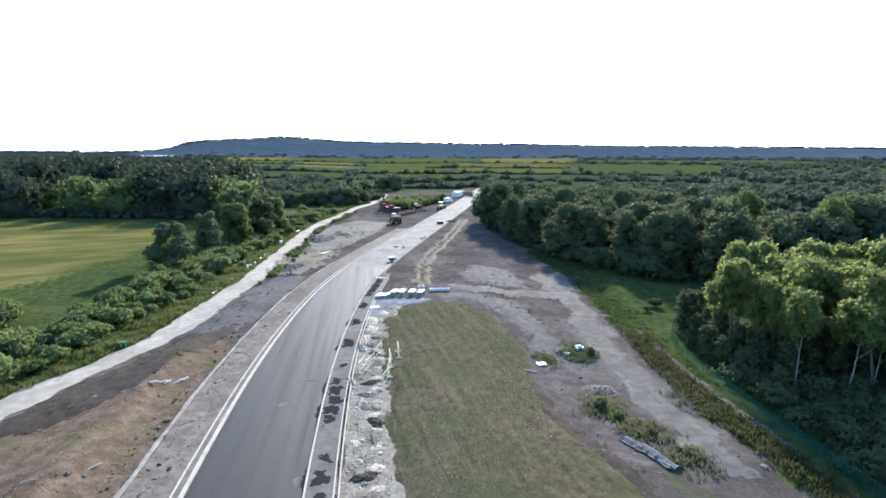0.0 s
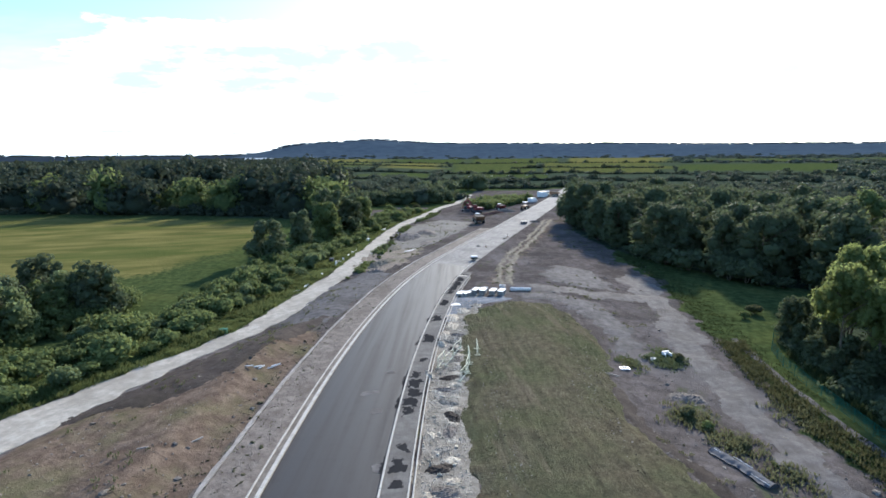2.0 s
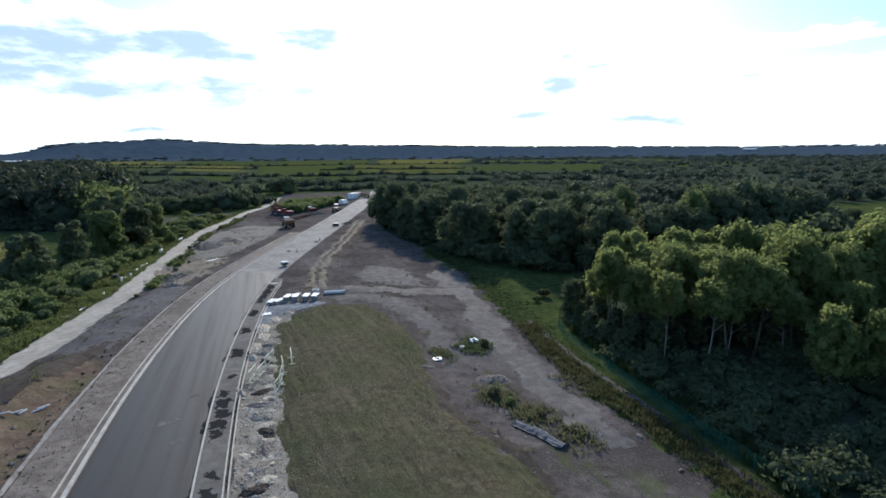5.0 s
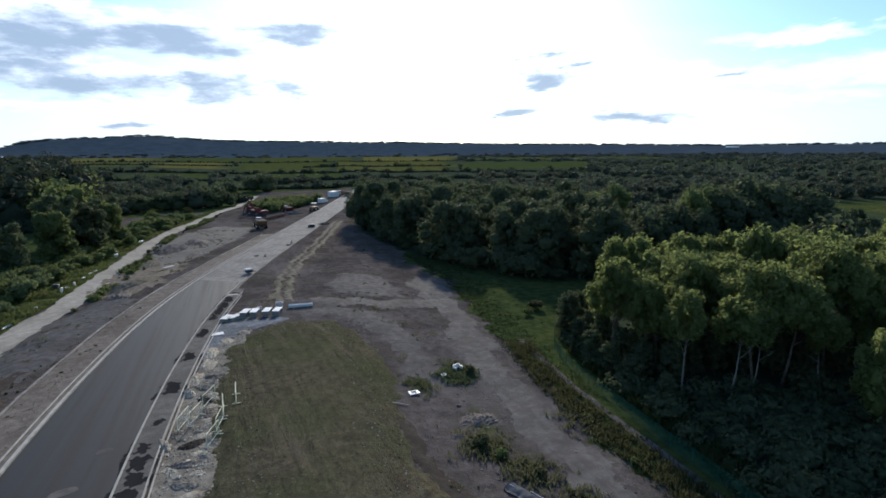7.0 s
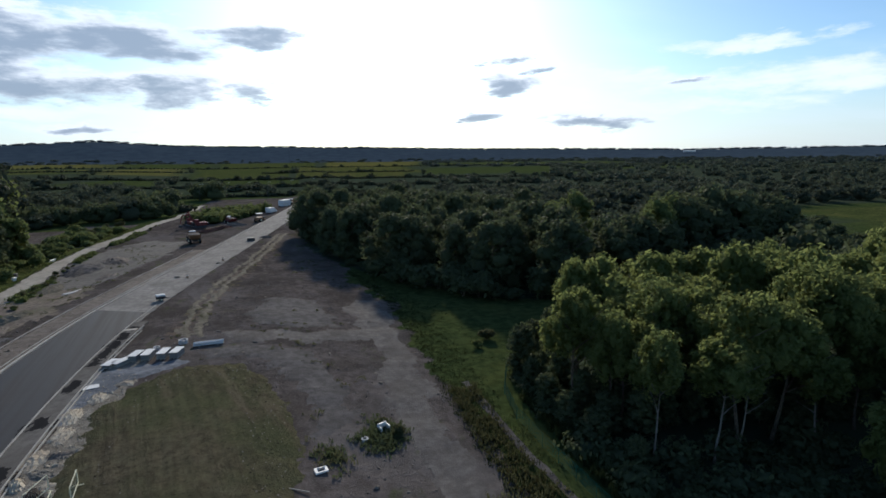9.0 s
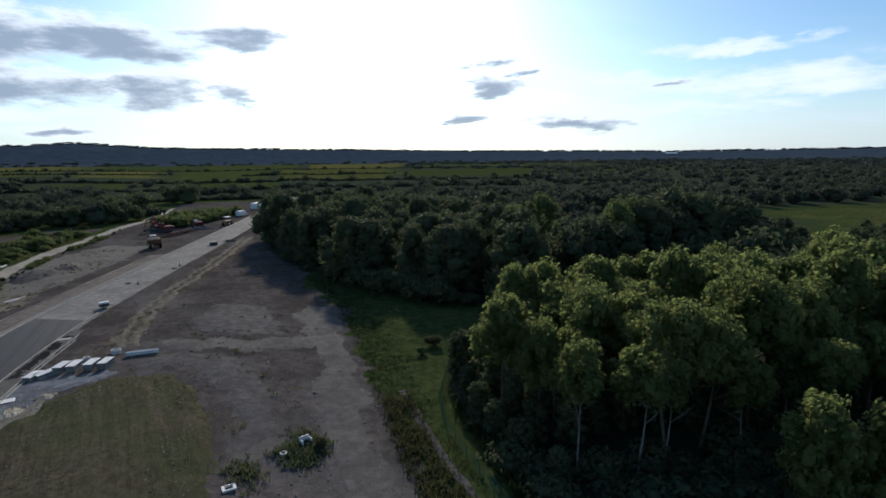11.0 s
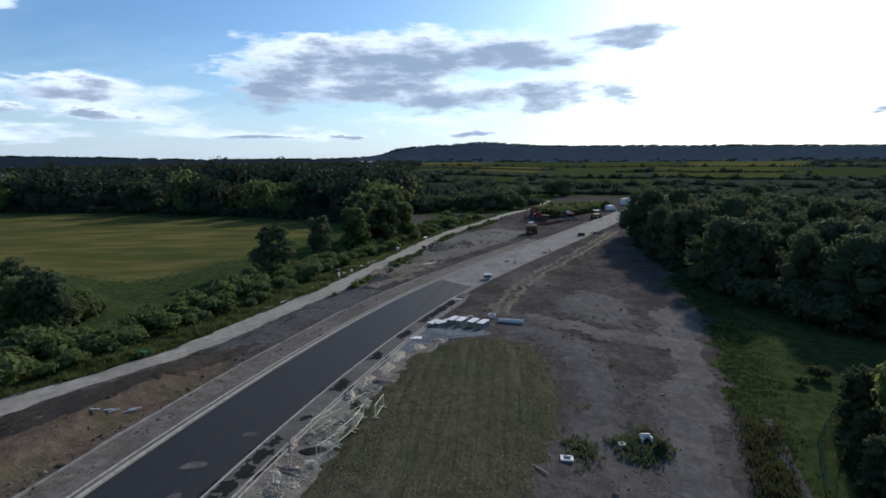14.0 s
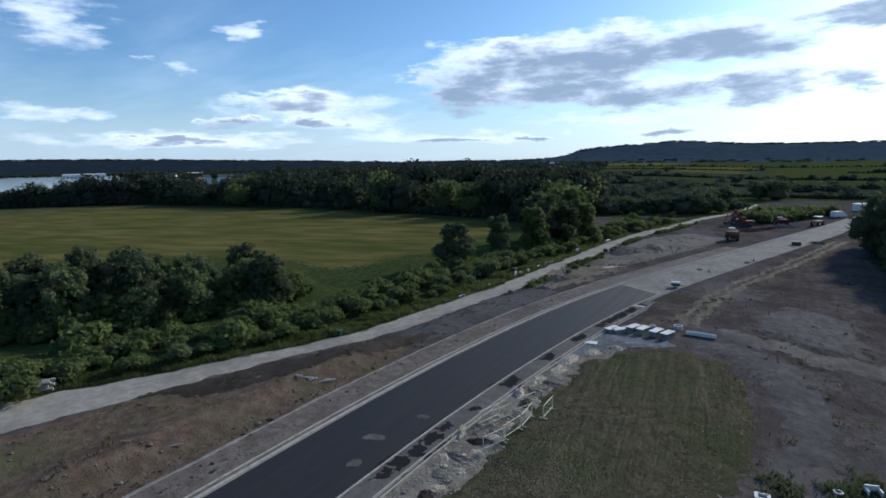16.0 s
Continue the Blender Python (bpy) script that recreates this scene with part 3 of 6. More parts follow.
# far fields: azimuths (left of +y), distances, how much of a hay meadow
FIELDS = [(-30, -14.5, 700, 1150, 0.3), (-13.5, -1.5, 610, 1240, 0.5), (-0.8, 8.0, 610, 1240, 0.42), (9, 15.5, 760, 1240, 1.0), (16.5, 24, 800, 1240, 0.5), (9.5, 17, 470, 580, 0.3), (-2, 6, 470, 570, 0.3),
          (-14, -4, 1310, 2600, 0.7), (-3, 6, 1310, 2600, 0.42), (6.8, 14, 1310, 2600, 0.35), (15, 26, 1310, 2600, 0.7), (-40, -30.5, 900, 1300, 0.3), (-34, -15, 1400, 1900, 0.4)]
GRASS_R = [(175, 137), (177, 158), (183, 184), (250, 176), (420, 168), (420, 92), (230, 116), (190, 128)]


def build_ground():
    xs = axis(-62, 44, 0.8, -4700, 4700)
    ys = axis(6, 150, 0.9, -900, 4750)
    X, Y = np.meshgrid(xs, ys)
    Z = height(X, Y)
    nx, ny = len(xs), len(ys)
    idx = np.arange(nx * ny).reshape(ny, nx)
    faces = np.stack([idx[:-1, :-1], idx[:-1, 1:], idx[1:, 1:], idx[1:, :-1]], -1).reshape(-1, 4)
    me = quick_mesh("ground", np.stack([X, Y, Z], -1).reshape(-1, 3), faces, GROUND, True)
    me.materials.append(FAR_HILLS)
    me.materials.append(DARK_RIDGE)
    # haze colour chosen by bearing: paler ahead, darker on the left ridge
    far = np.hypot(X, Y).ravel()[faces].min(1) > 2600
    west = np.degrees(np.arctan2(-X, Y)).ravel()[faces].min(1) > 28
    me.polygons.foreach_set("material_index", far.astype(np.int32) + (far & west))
    wob = 0.9 * fbm(X, Y, 5, 3) + 0.5 * fbm(X, Y, 1.8, 4)
    stony = step(-0.8, 0.8, X - along(HAUL_L, Y) + wob * 0.6) * step(-0.8, 0.8, along(STONY_R, Y) - X + wob * 2.2) * (1 - step(310, 330, Y)) * step(-70, -60, Y)
    pond = inside(X, Y, [(-60, 150), (-42, 160), (-40, 215), (-75, 212), (-66, 180)])
    stony = np.maximum(stony, pond * 1.0)
    d = X - along(CENTRE, Y)
    soil = step(-0.8, 0.8, X - along(HAUL_R, Y) - 1.2 + wob) * step(7.6, 8.6, -d) * (1 - step(54, 62, Y + wob)) + step(7.5, 9, d) * step(78, 82, Y) * (1 - step(11, 15, d + wob)) * (1 - step(150, 180, Y)) * 0.45
    hay = inside(X + wob, Y + wob, HAY) * step(-6, 26, edge_distance(X, Y, HAY) + 7 * fbm(X, Y, 22, 14))
    R, AZ = np.hypot(X, Y), np.degrees(np.arctan2(-X, Y))
    fields = np.zeros_like(X)
    for a0, a1, r0, r1, v in FIELDS:
        fields = np.maximum(fields, v * ((AZ > a0) & (AZ < a1) & (R > r0) & (R < r1)))
    hay = np.maximum(hay, fields)
    wooded = step(1500, 1900, R) + step(185, 210, R) * (AZ > 22) * (1 - inside(X, Y, HAY)) * (X < -56) + step(300, 400, R) * ((AZ < -18) | (AZ > 22)) 
    wooded = np.clip(np.maximum(wooded, step(330, 400, R)), 0, 1)
    wooded = np.where((fields > 0) | inside(X, Y, GRASS_R), 0, wooded)
    wooded = np.maximum(wooded, inside(X, Y, NEAR_WOOD) | inside(X, Y, FAR_WOOD) | inside(X, Y, SCRUB_WOOD) | inside(X, Y, BELT) | inside(X, Y, [(70, 60), (80, 98), (110, 102), (180, 126), (250, 112), (250, 50), (120, 36), (78, 42)]) | inside(X, Y, [(88, 110), (88, 185), (60, 240), (34, 285), (120, 330), (260, 260), (480, 200), (190, 192), (178, 150), (120, 112)]))
    hay = np.maximum(hay, inside(X, Y, GRASS_R) * 0.45)
    col = me.color_attributes.new("zone", "FLOAT_COLOR", "POINT")
    data = np.stack([stony, np.clip(soil, 0, 1), hay, wooded], -1).astype(np.float32)
    col.data.foreach_set("color", data.ravel())
    return tagged(new("ground", me), "rough grass and stony worked earth out to wooded hills", "ground", kind="structure")


build_ground()


def ribbon(name, left, right, y0, y1, lift, mat, label, category, cells=8, dy=0.8, wobble=0.0, skirt=0.25, skew=0.0, seed=0, level=False, parent=None):
    """A strip of made ground between two lines of the plan, with a skirt, so that it is a slab and not a sheet."""
    ys = np.arange(y0, y1 + dy / 2, dy)
    rng = 40 + seed
    rows = []
    for j in range(cells + 1):
        f = j / cells
        yy = ys + skew * (f - 0.5) * step(y1 - 25, y1, ys)
        l = left(yy) + wobble * (fbm(yy, yy * 0, 3.5, rng) + 0.6 * fbm(yy, yy * 0, 1.1, rng + 1))
        r = right(yy) + wobble * (fbm(yy, yy * 0, 3.5, rng + 2) + 0.6 * fbm(yy, yy * 0, 1.1, rng + 3))
        x = l + (r - l) * f
        z = (np.zeros_like(x) if level else height(x, yy)) + lift
        rows.append(np.stack([x, yy, z], -1))
    first, last = rows[0].copy(), rows[-1].copy()
    first[:, 2] -= skirt
    last[:, 2] -= skirt
    P = np.stack([first] + rows + [last], 1)
    n, k = P.shape[:2]
    idx = np.arange(n * k).reshape(n, k)
    faces = np.stack([idx[:-1, :-1], idx[:-1, 1:], idx[1:, 1:], idx[1:, :-1]], -1).reshape(-1, 4)
    ob = new(name, quick_mesh(name, P.reshape(-1, 3), faces, mat))
    if parent:
        ob.parent = parent
        return ob
    return tagged(ob, label, category, kind="structure")


def off(d):
    return lambda y: along(CENTRE, y) + d


ribbon("road", off(-3.6), off(3.55), -75, 98.5, 0.10, ASPHALT, "newly laid dark asphalt carriageway between concrete kerbs", "road", 10, 0.5, skew=-3.2, level=True)
ribbon("sub_base", off(-3.9), off(4.1), 90, 330, 0.07, SUBBASE, "pale compacted stone sub-base of the unfinished road", "road", 10, 1.0, wobble=0.15, seed=3, level=True)
ribbon("haul_road", lambda y: along(HAUL_L, y), lambda y: along(HAUL_R, y), -60, 292, 0.06, HAUL, "chalky pale dirt haul road beside the works", "road", 8, 0.5, wobble=0.6, seed=7)
ribbon("footway", off(3.72), off(5.35), -70, 92, 0.19, FOOTWAY, "grey footway base course with dark patches", "pavement", 4, 1.0, level=True)
ribbon("channel", off(-4.40), off(-3.97), -70, 300, 0.09, GULLY, "dusty concrete haunch along the back of the kerb", "pavement", 3, 1.0, wobble=0.04, seed=31, level=True)
ribbon("edging_strip", off(-7.88), off(-7.60), -70, 150, 0.10, HAUNCH, "pale broken edging line along the rubble verge", "pavement", 3, 0.6, wobble=0.09, seed=35)
ribbon("verge", off(-7.5), off(-4.58), -70, 150, 0.05, VERGE, "pinkish-brown rubble verge beside the kerb", "pavement", 6, 0.8, wobble=0.08, seed=11)
ribbon("trench_strip", off(5.75), off(9.6), -40, 78, 0.03, TRENCH, "stony trench backfill beside the footway", "ground", 6, 0.6, wobble=0.45, seed=15)


def kerb_run(name, d0, d1, z0, z1, y0, y1, label, gap=0.012, length=0.915):
    """A run of kerb stones laid end to end."""
    holder = thing(name, label, "kerb", kind="structure")
    near, far, count = [], Geo(), 0
    y = y0
    w = d1 - d0
    stone = Geo().box(-w / 2, w / 2, gap / 2, length - gap / 2, z0, z1, 0.015).mesh("kerb_stone", KERB)
    while y < y1:
        x, x2 = float(along(CENTRE, y)), float(along(CENTRE, y + length))
        turn = math.degrees(math.atan2(x - x2, length))
        m = pose(x + (d0 + d1) / 2, y, 0, 0, 0, turn)
        if count < 140 and 18 < y < 96:
            ob = new("kerb_stone", stone)
            ob.parent = holder
            ob.matrix_basis = m
            count += 1
        else:
            far.box(-w / 2, w / 2, gap / 2, length - gap / 2, z0, z1, 0, m)
        y += length * math.cos(math.radians(turn))
    rest = part("kerb_stones_beyond", far, KERB, holder)
    rest["kind"] = "stuff"
    return holder


def layer(name, outline, rise, dome, lift, mat, label, category, cell=0.45, ragged=0.35, ridges=0.0, seed=21, grain=1.0):
    """A lens of soil laid on the ground inside an outline of the plan, slightly domed, with a ragged edge."""
    ox, oy = [q[0] for q in outline], [q[1] for q in outline]
    xs, ys = np.arange(min(ox) - 2, max(ox) + 2, cell), np.arange(min(oy) - 2, max(oy) + 2, cell)
    X, Y = np.meshgrid(xs, ys)
    Xw, Yw = X + ragged * fbm(X, Y, 2.2 * grain, seed), Y + ragged * fbm(X, Y, 1.6 * grain, seed + 1)
    Xw, Yw = Xw + 0.5 * ragged * fbm(X, Y, 0.55 * grain, seed + 5), Yw + 0.5 * ragged * fbm(X, Y, 0.5 * grain, seed + 6)
    dist = edge_distance(Xw, Yw, outline)
    sd = np.where(inside(Xw, Yw, outline), dist, -dist)
    Z = height(X, Y) + rise * step(-0.3, 1.4, sd) + dome * step(0, 7, sd) + lift - 0.06 * (1 - step(-0.4, 0.1, sd)) + ridges * (fbm(X, Y, 1.2, seed + 2) + np.sin((X * 0.97 + Y * 0.24) * 5.2 + fbm(X, Y, 4, seed + 3)))
    idx = np.arange(X.size).reshape(X.shape)
    quads = np.stack([idx[:-1, :-1], idx[:-1, 1:], idx[1:, 1:], idx[1:, :-1]], -1).reshape(-1, 4)
    quads = quads[(sd > -0.5 - cell * 0.5).ravel()[quads].all(1)]
    used = np.unique(quads)
    remap = np.zeros(X.size, int)
    remap[used] = np.arange(len(used))
    P = np.stack([X, Y, Z], -1).reshape(-1, 3)[used]
    return tagged(new(name, quick_mesh(name, P, remap[quads], mat, True)), label, category, kind="structure")


layer("topsoil_bank", [(-1.5, 14), (-2.9, 29.4), (-4.6, 41), (-6.0, 50), (-7.2, 58), (-7.5, 65), (-5.4, 70.6), (-2.0, 74.2), (2.5, 74.8), (6.6, 69.5), (8.4, 62), (8.6, 54), (8.7, 46.3), (8.6, 41.5),
                       (9.6, 38.1), (11.2, 35.8), (12.4, 32), (13.5, 26), (15, 14)], 0.30, 0.35, -0.06, TOPSOIL, "low bank of seeded brown-green topsoil with tyre ruts", "ground", 0.35, 0.75, 0.04)
layer("dark_bank", [(-37.2, 35.0), (-36.6, 39), (-35.9, 43), (-34.9, 46.5), (-33.3, 51), (-31.4, 57.0), (-28.4, 60), (-25.5, 65.5), (-24.4, 61), (-25.6, 55), (-27.2, 50), (-27.0, 45), (-28.0, 41.4), (-31.2, 37.4)], 0.04, 0.0, 0.05, BROWNSOIL, "dark soil bank sloping to the haul road", "ground", 0.45, 0.7, 0.02, 61)
layer("grey_spread", [(-31.5, 61), (-24.2, 62), (-23.4, 74), (-23.2, 90), (-28.5, 92), (-31.8, 82), (-31.6, 70)], 0.04, 0.0, 0.03, GREYSOIL, "grey stone spread between haul road and verge", "ground", 0.6, 0.9, 0.02, 65)
layer("grey_spread", [(-34.5, 127), (-26, 118), (-21.5, 124), (-18.5, 140), (-16.5, 158), (-19, 172), (-29, 176), (-35, 160), (-35.5, 140)], 0.04, 0.0, 0.03, FOOTWAY, "pale grey crushed stone spread between the roads", "ground", 0.6, 1.8, 0.03, 101)
layer("tan_spread", [(-32.0, 94), (-25.0, 92), (-23.0, 104), (-22.5, 117), (-27, 121), (-33.5, 120), (-34.2, 106)], 0.05, 0.0, 0.03, TANSOIL, "pinkish tan subsoil spread between the roads", "ground", 0.5, 1.6, 0.04, 105)
layer("drain_cut", [(8.2, 47.5), (8.5, 43.0), (9.2, 39.6), (10.6, 36.8), (12.0, 33.6), (13.0, 29.0), (13.7, 29.2), (12.8, 33.9), (11.3, 37.2), (9.9, 40.0), (9.2, 43.2), (8.9, 47.5)], 0.05, 0.0, 0.04, BROWNSOIL, "dark cut edge along the topsoil bank", "ground", 0.3, 0.3, 0.02, 109)
layer("churned_soil", [(-1, 75.8), (3, 76.6), (8, 71.5), (10, 64), (9.6, 56), (12.5, 60), (13.5, 68), (10, 77), (2, 80), (-1.5, 79)], 0.03, 0.0, 0.02, GREYSOIL, "dark wheel-churned soil round the topsoil bank", "ground", 0.5, 1.3, 0.02, 69)
layer("churned_soil", [(2.3, 92), (4.5, 99.5), (11, 100), (15, 91), (13.8, 86), (9, 86), (4.5, 87)], 0.03, 0.0, 0.02, GREYSOIL, "broad patch of dark churned soil on the stony ground", "ground", 0.6, 1.6, 0.02, 75)
layer("worn_track", [(17.2, 100), (20.5, 99), (21.6, 88), (20.8, 76), (20.6, 64), (20.2, 54), (20.4, 44), (22.5, 34), (19.5, 34), (17.4, 44), (16.8, 54), (16.6, 64), (17.6, 74), (17.6, 84), (16, 92)], 0.02, 0.0, 0.025, PALEGREY, "pale compacted track worn across the stony ground", "road", 0.6, 1.2, 0.015, 79)
layer("worn_track", [(2.5, 81), (9, 80.5), (15, 79.5), (18, 81), (18.5, 84), (12, 84), (5, 85), (1.5, 84.5)], 0.02, 0.0, 0.032, PALEGREY, "pale wheel track crossing the stony ground", "road", 0.6, 1.3, 0.015, 83)

# ---------------------------------------------------------------- trees


def leaf_quads(centres, normals, size, rng):
    """Kite-shaped leaf sprays at the centres, roughly facing along the normals."""
    n = len(centres)
    nr = normals + rng.normal(0, 0.55, (n, 3))
    nr /= np.linalg.norm(nr, axis=1, keepdims=True) + 1e-9
    a = np.cross(nr, rng.normal(0, 1, (n, 3)))
    a /= np.linalg.norm(a, axis=1, keepdims=True) + 1e-9
    b = np.cross(nr, a)
    s = (size * rng.uniform(0.55, 1.25, n))[:, None]
    bend = nr * s * 0.25
    v = np.stack([centres - a * s, centres + b * s * 0.55 + bend, centres + a * s * 1.1, centres - b * s * 0.55 + bend], 1)
    return v.reshape(-1, 3), np.arange(4 * n).reshape(n, 4)


def ball(rng, n):
    p = rng.normal(0, 1, (n, 3))
    return p / np.linalg.norm(p, axis=1, keepdims=True)


ICO = None


def ico():
    global ICO
    if ICO is None:
        bm = bmesh.new()
        bmesh.ops.create_icosphere(bm, subdivisions=1, radius=1)
        bm.verts.index_update()
        ICO = (np.array([v.co[:] for v in bm.verts]), np.array([[v.index for v in f.verts] for f in bm.faces]))
        bm.free()
    return ICO


def crown_arrays(rng, lobes, leaves, size, fill=0.72):
    """Leaf sprays over the shells of the lobes (centre, radii), and a dark leafy core in each."""
    weights = np.array([l[3] * l[4] for l in lobes])
    counts = np.maximum(6, (leaves * weights / weights.sum()).astype(int))
    V, F, k = [], [], 0
    for (x, y, z, rx, rz), c in zip(lobes, counts):
        d = ball(rng, c)
        d[:, 2] = np.where(rng.rand(c) < 0.55, np.abs(d[:, 2]), d[:, 2])
        rad = rng.uniform(0.62, 1.25, (c, 1)) ** 0.8
        p = d * rad * np.array([rx, rx, rz]) + np.array([x, y, z])
        v, f = leaf_quads(p, d, size, rng)
        V.append(v)
        F.append(f + k)
        k += len(v)
        if fill:
            iv, jf = ico()
            v = iv * (1 + 0.16 * rng.normal(0, 1, (len(iv), 1))) * np.array([rx, rx, rz]) * fill + np.array([x, y, z])
            V.append(v)
            F.append(np.concatenate([jf, jf[:, 2:]], 1) + k)
            k += len(v)
    return np.concatenate(V), np.concatenate(F)


def leafy_mesh(name, V, F, mat):
    """Quads, with the triangles of the core given as doubled-corner quads, as one mesh."""
    me = bpy.data.meshes.new(name)
    tri = F[:, 2] == F[:, 3]
    quads, tris = F[~tri], F[tri][:, :3]
    loops = np.concatenate([quads.ravel(), tris.ravel()]).astype(np.int32)
    total = np.concatenate([np.full(len(quads), 4), np.full(len(tris), 3)]).astype(np.int32)
    start = np.concatenate([[0], np.cumsum(total)[:-1]]).astype(np.int32)
    me.vertices.add(len(V))
    me.vertices.foreach_set("co", V.astype(np.float32).ravel())
    me.loops.add(len(loops))
    me.loops.foreach_set("vertex_index", loops)
    me.polygons.add(len(total))
    me.polygons.foreach_set("loop_start", start)
    me.polygons.foreach_set("loop_total", total)
    me.materials.append(mat)
    me.update(calc_edges=True)
    return me


def trunk_geo(rng, h, r, crown_from, spread, limbs=7):
    g = Geo()
    p, d = Vector((0, 0, -0.3)), Vector((0, 0, 1))
    pts = [p]
    for i in range(6):
        d = (d + Vector((rng.normal(0, 0.06), rng.normal(0, 0.06), 0.2))).normalized()
        p = p + d * (h * 0.85 / 6)
        pts.append(p)
    for i in range(6):
        g.tube(pts[i], pts[i + 1], r * (1 - i / 6.5) * (1.25 if i == 0 else 1), r * (1 - (i + 1) / 6.5), 8)
    for i in range(limbs):
        f = crown_from / h + (0.8 - crown_from / h) * i / limbs
        k = min(5, int(f * 6 / 0.85))
        a = 2.4 * i + rng.uniform(-0.4, 0.4)
        start = pts[k]
        mid = start + Vector((math.cos(a), math.sin(a), 0.9)) * spread * 0.35
        end = mid + Vector((math.cos(a + 0.3), math.sin(a + 0.3), 0.8)) * spread * 0.4
        g.tube(start, mid, r * 0.42, r * 0.28, 6)
        g.tube(mid, end, r * 0.28, r * 0.1, 6)
    return g


def tree_template(kind, seed, h, spread, crown_from, leaves, size, leaf, bark, lobes=16, label="", group="", stout=0.02, domed=False):
    """A tree 'h' high: a tapered trunk with limbs and a crown of uneven leafy lobes."""
    rng = np.random.RandomState(seed)
    root = thing(kind, label, "tree", group=group)
    part("trunk", trunk_geo(rng, h, stout * h, crown_from, spread), bark, root)
    ls = []
    ch = h - crown_from
    for i in range(lobes):
        f = (i + 0.5) / lobes
        z = crown_from + ch * (0.12 + 0.80 * f)
        width = spread * (0.35 + 0.9 * math.sin(math.pi * (0.16 + 0.72 * f)) ** 1.2) * 0.62
        if domed:
            width = spread * 0.78 * math.sqrt(max(0.02, 1 - (1.25 * f - 0.3) ** 2))
        a = 2.4 * i + rng.uniform(-0.5, 0.5)
        rr = width * rng.uniform(0.35, 1.0)
        rx = spread * rng.uniform(0.26, 0.46) * (1.1 - (0.2 if domed else 0.45) * f) * (16 / max(lobes, 16)) ** 0.4
        ls.append((rr * math.cos(a), rr * math.sin(a), min(z, h - rx * 0.8), rx, rx * rng.uniform(0.8, 1.15) * (1.45 if lobes > 40 else 1)))
    V, F = crown_arrays(rng, ls, leaves, size, 0.6 if lobes > 40 else 0.72)
    ob = new("crown", leafy_mesh("crown", V, F, leaf))
    ob.parent = root
    return root


def bush_template(seed, h, spread, leaves, size, leaf, label, group="", lobes=8):
    rng = np.random.RandomState(seed)
    root = thing("bush", label, "bush", group=group)
    g = Geo()
    for i in range(5):
        a = i * 1.26
        g.tube((0.1 * math.cos(a), 0.1 * math.sin(a), -0.2), (spread * 0.3 * math.cos(a), spread * 0.3 * math.sin(a), h * 0.6), 0.05, 0.02, 5)
    part("stems", g, BARK, root)
    ls = []
    for i in range(lobes):
        a = 2.4 * i
        rr = spread * 0.55 * math.sqrt((i + 0.3) / lobes)
        rx = spread * rng.uniform(0.32, 0.5)
        top = h * (1 - 0.45 * (rr / spread) ** 2) * rng.uniform(0.75, 1.0)
        ls.append((rr * math.cos(a), rr * math.sin(a), max(top - rx * 0.8, rx * 0.35), rx, rx * 0.85))
    V, F = crown_arrays(rng, ls, leaves, size)
    ob = new("crown", leafy_mesh("crown", V, F, leaf))
    ob.parent = root
    return root


def scatter(templates, places, seed=0):
    """Stand copies of the templates at (x, y, scale); the first places take the templates themselves."""
    rng = np.random.RandomState(seed)
    for i, (x, y, s) in enumerate(places):
        m = pose(x, y, at(x, y) - 0.05, 0, 0, rng.uniform(0, 360)) @ Matrix.Diagonal((s * rng.uniform(0.9, 1.12), s * rng.uniform(0.9, 1.12), s * rng.uniform(0.92, 1.08), 1))
        if i < len(templates):
            templates[i].matrix_basis = m
        else:
            copy_thing(templates[rng.randint(len(templates))], m)


def fill_polygon(poly, spacing, seed, jitter=0.4, smin=0.8, smax=1.1):
    rng = np.random.RandomState(seed)
    px, py = [p[0] for p in poly], [p[1] for p in poly]
    out, row = [], 0
    y = min(py)
    while y < max(py):
        x = min(px) + (row % 2) * spacing / 2
        while x < max(px):
            qx, qy = x + rng.uniform(-jitter, jitter) * spacing, y + rng.uniform(-jitter, jitter) * spacing
            if inside(np.array([qx]), np.array([qy]), poly)[0]:
                out.append((qx, qy, rng.uniform(smin, smax)))
            x += spacing
        y += spacing * 0.87
        row += 1
    return out


# the near wood behind the green mesh fence
front = lambda q: float(edge_distance(np.array(q[0]), np.array(q[1]), NEAR_WOOD)) < 7 and not (q[1] > 58 and q[0] > 40)
near_places = [(x, y, s * (0.74 + 0.11 * float(step(30, 42, x)))) for x, y, s in fill_polygon(NEAR_WOOD, 4.4, 5, 0.35, 0.92, 1.14)]
near = [tree_template("tree", 100 + i, 13.0, 4.1, 6.0 + 0.6 * i, 4300, 0.2, LEAF_POPLAR, BARK, 92, "slender leafy broadleaf tree with sunlit top in the fenced wood", "trees of the fenced wood", 0.014, True) for i in range(3)]
scatter(near, [q for q in near_places if front(q)], 1)
inner = [tree_template("tree", 120 + i, 13.2, 4.2, 6.0, 1700, 0.31, LEAF_POPLAR, BARK, 60, "leafy broadleaf tree standing deep in the fenced wood", "trees deep in the fenced wood", 0.014, True) for i in range(2)]
scatter(inner, [q for q in near_places if not front(q)], 2)
rng = np.random.RandomState(8)
pale = [tree_template("tree", 130 + i, 12.0, 3.0, 6.6, 3400, 0.19, LEAF_POPLAR, PALEBARK, 60, "tall thin pale-trunked tree at the front of the fenced wood", "pale trees at the wood's front", 0.010) for i in range(2)]
scatter(pale, [(33.0, 47.8, 0.82), (37.2, 46.6, 0.84), (39.7, 47.0, 0.86), (45.5, 45.8, 0.86), (52, 44.6, 0.9)], 12)
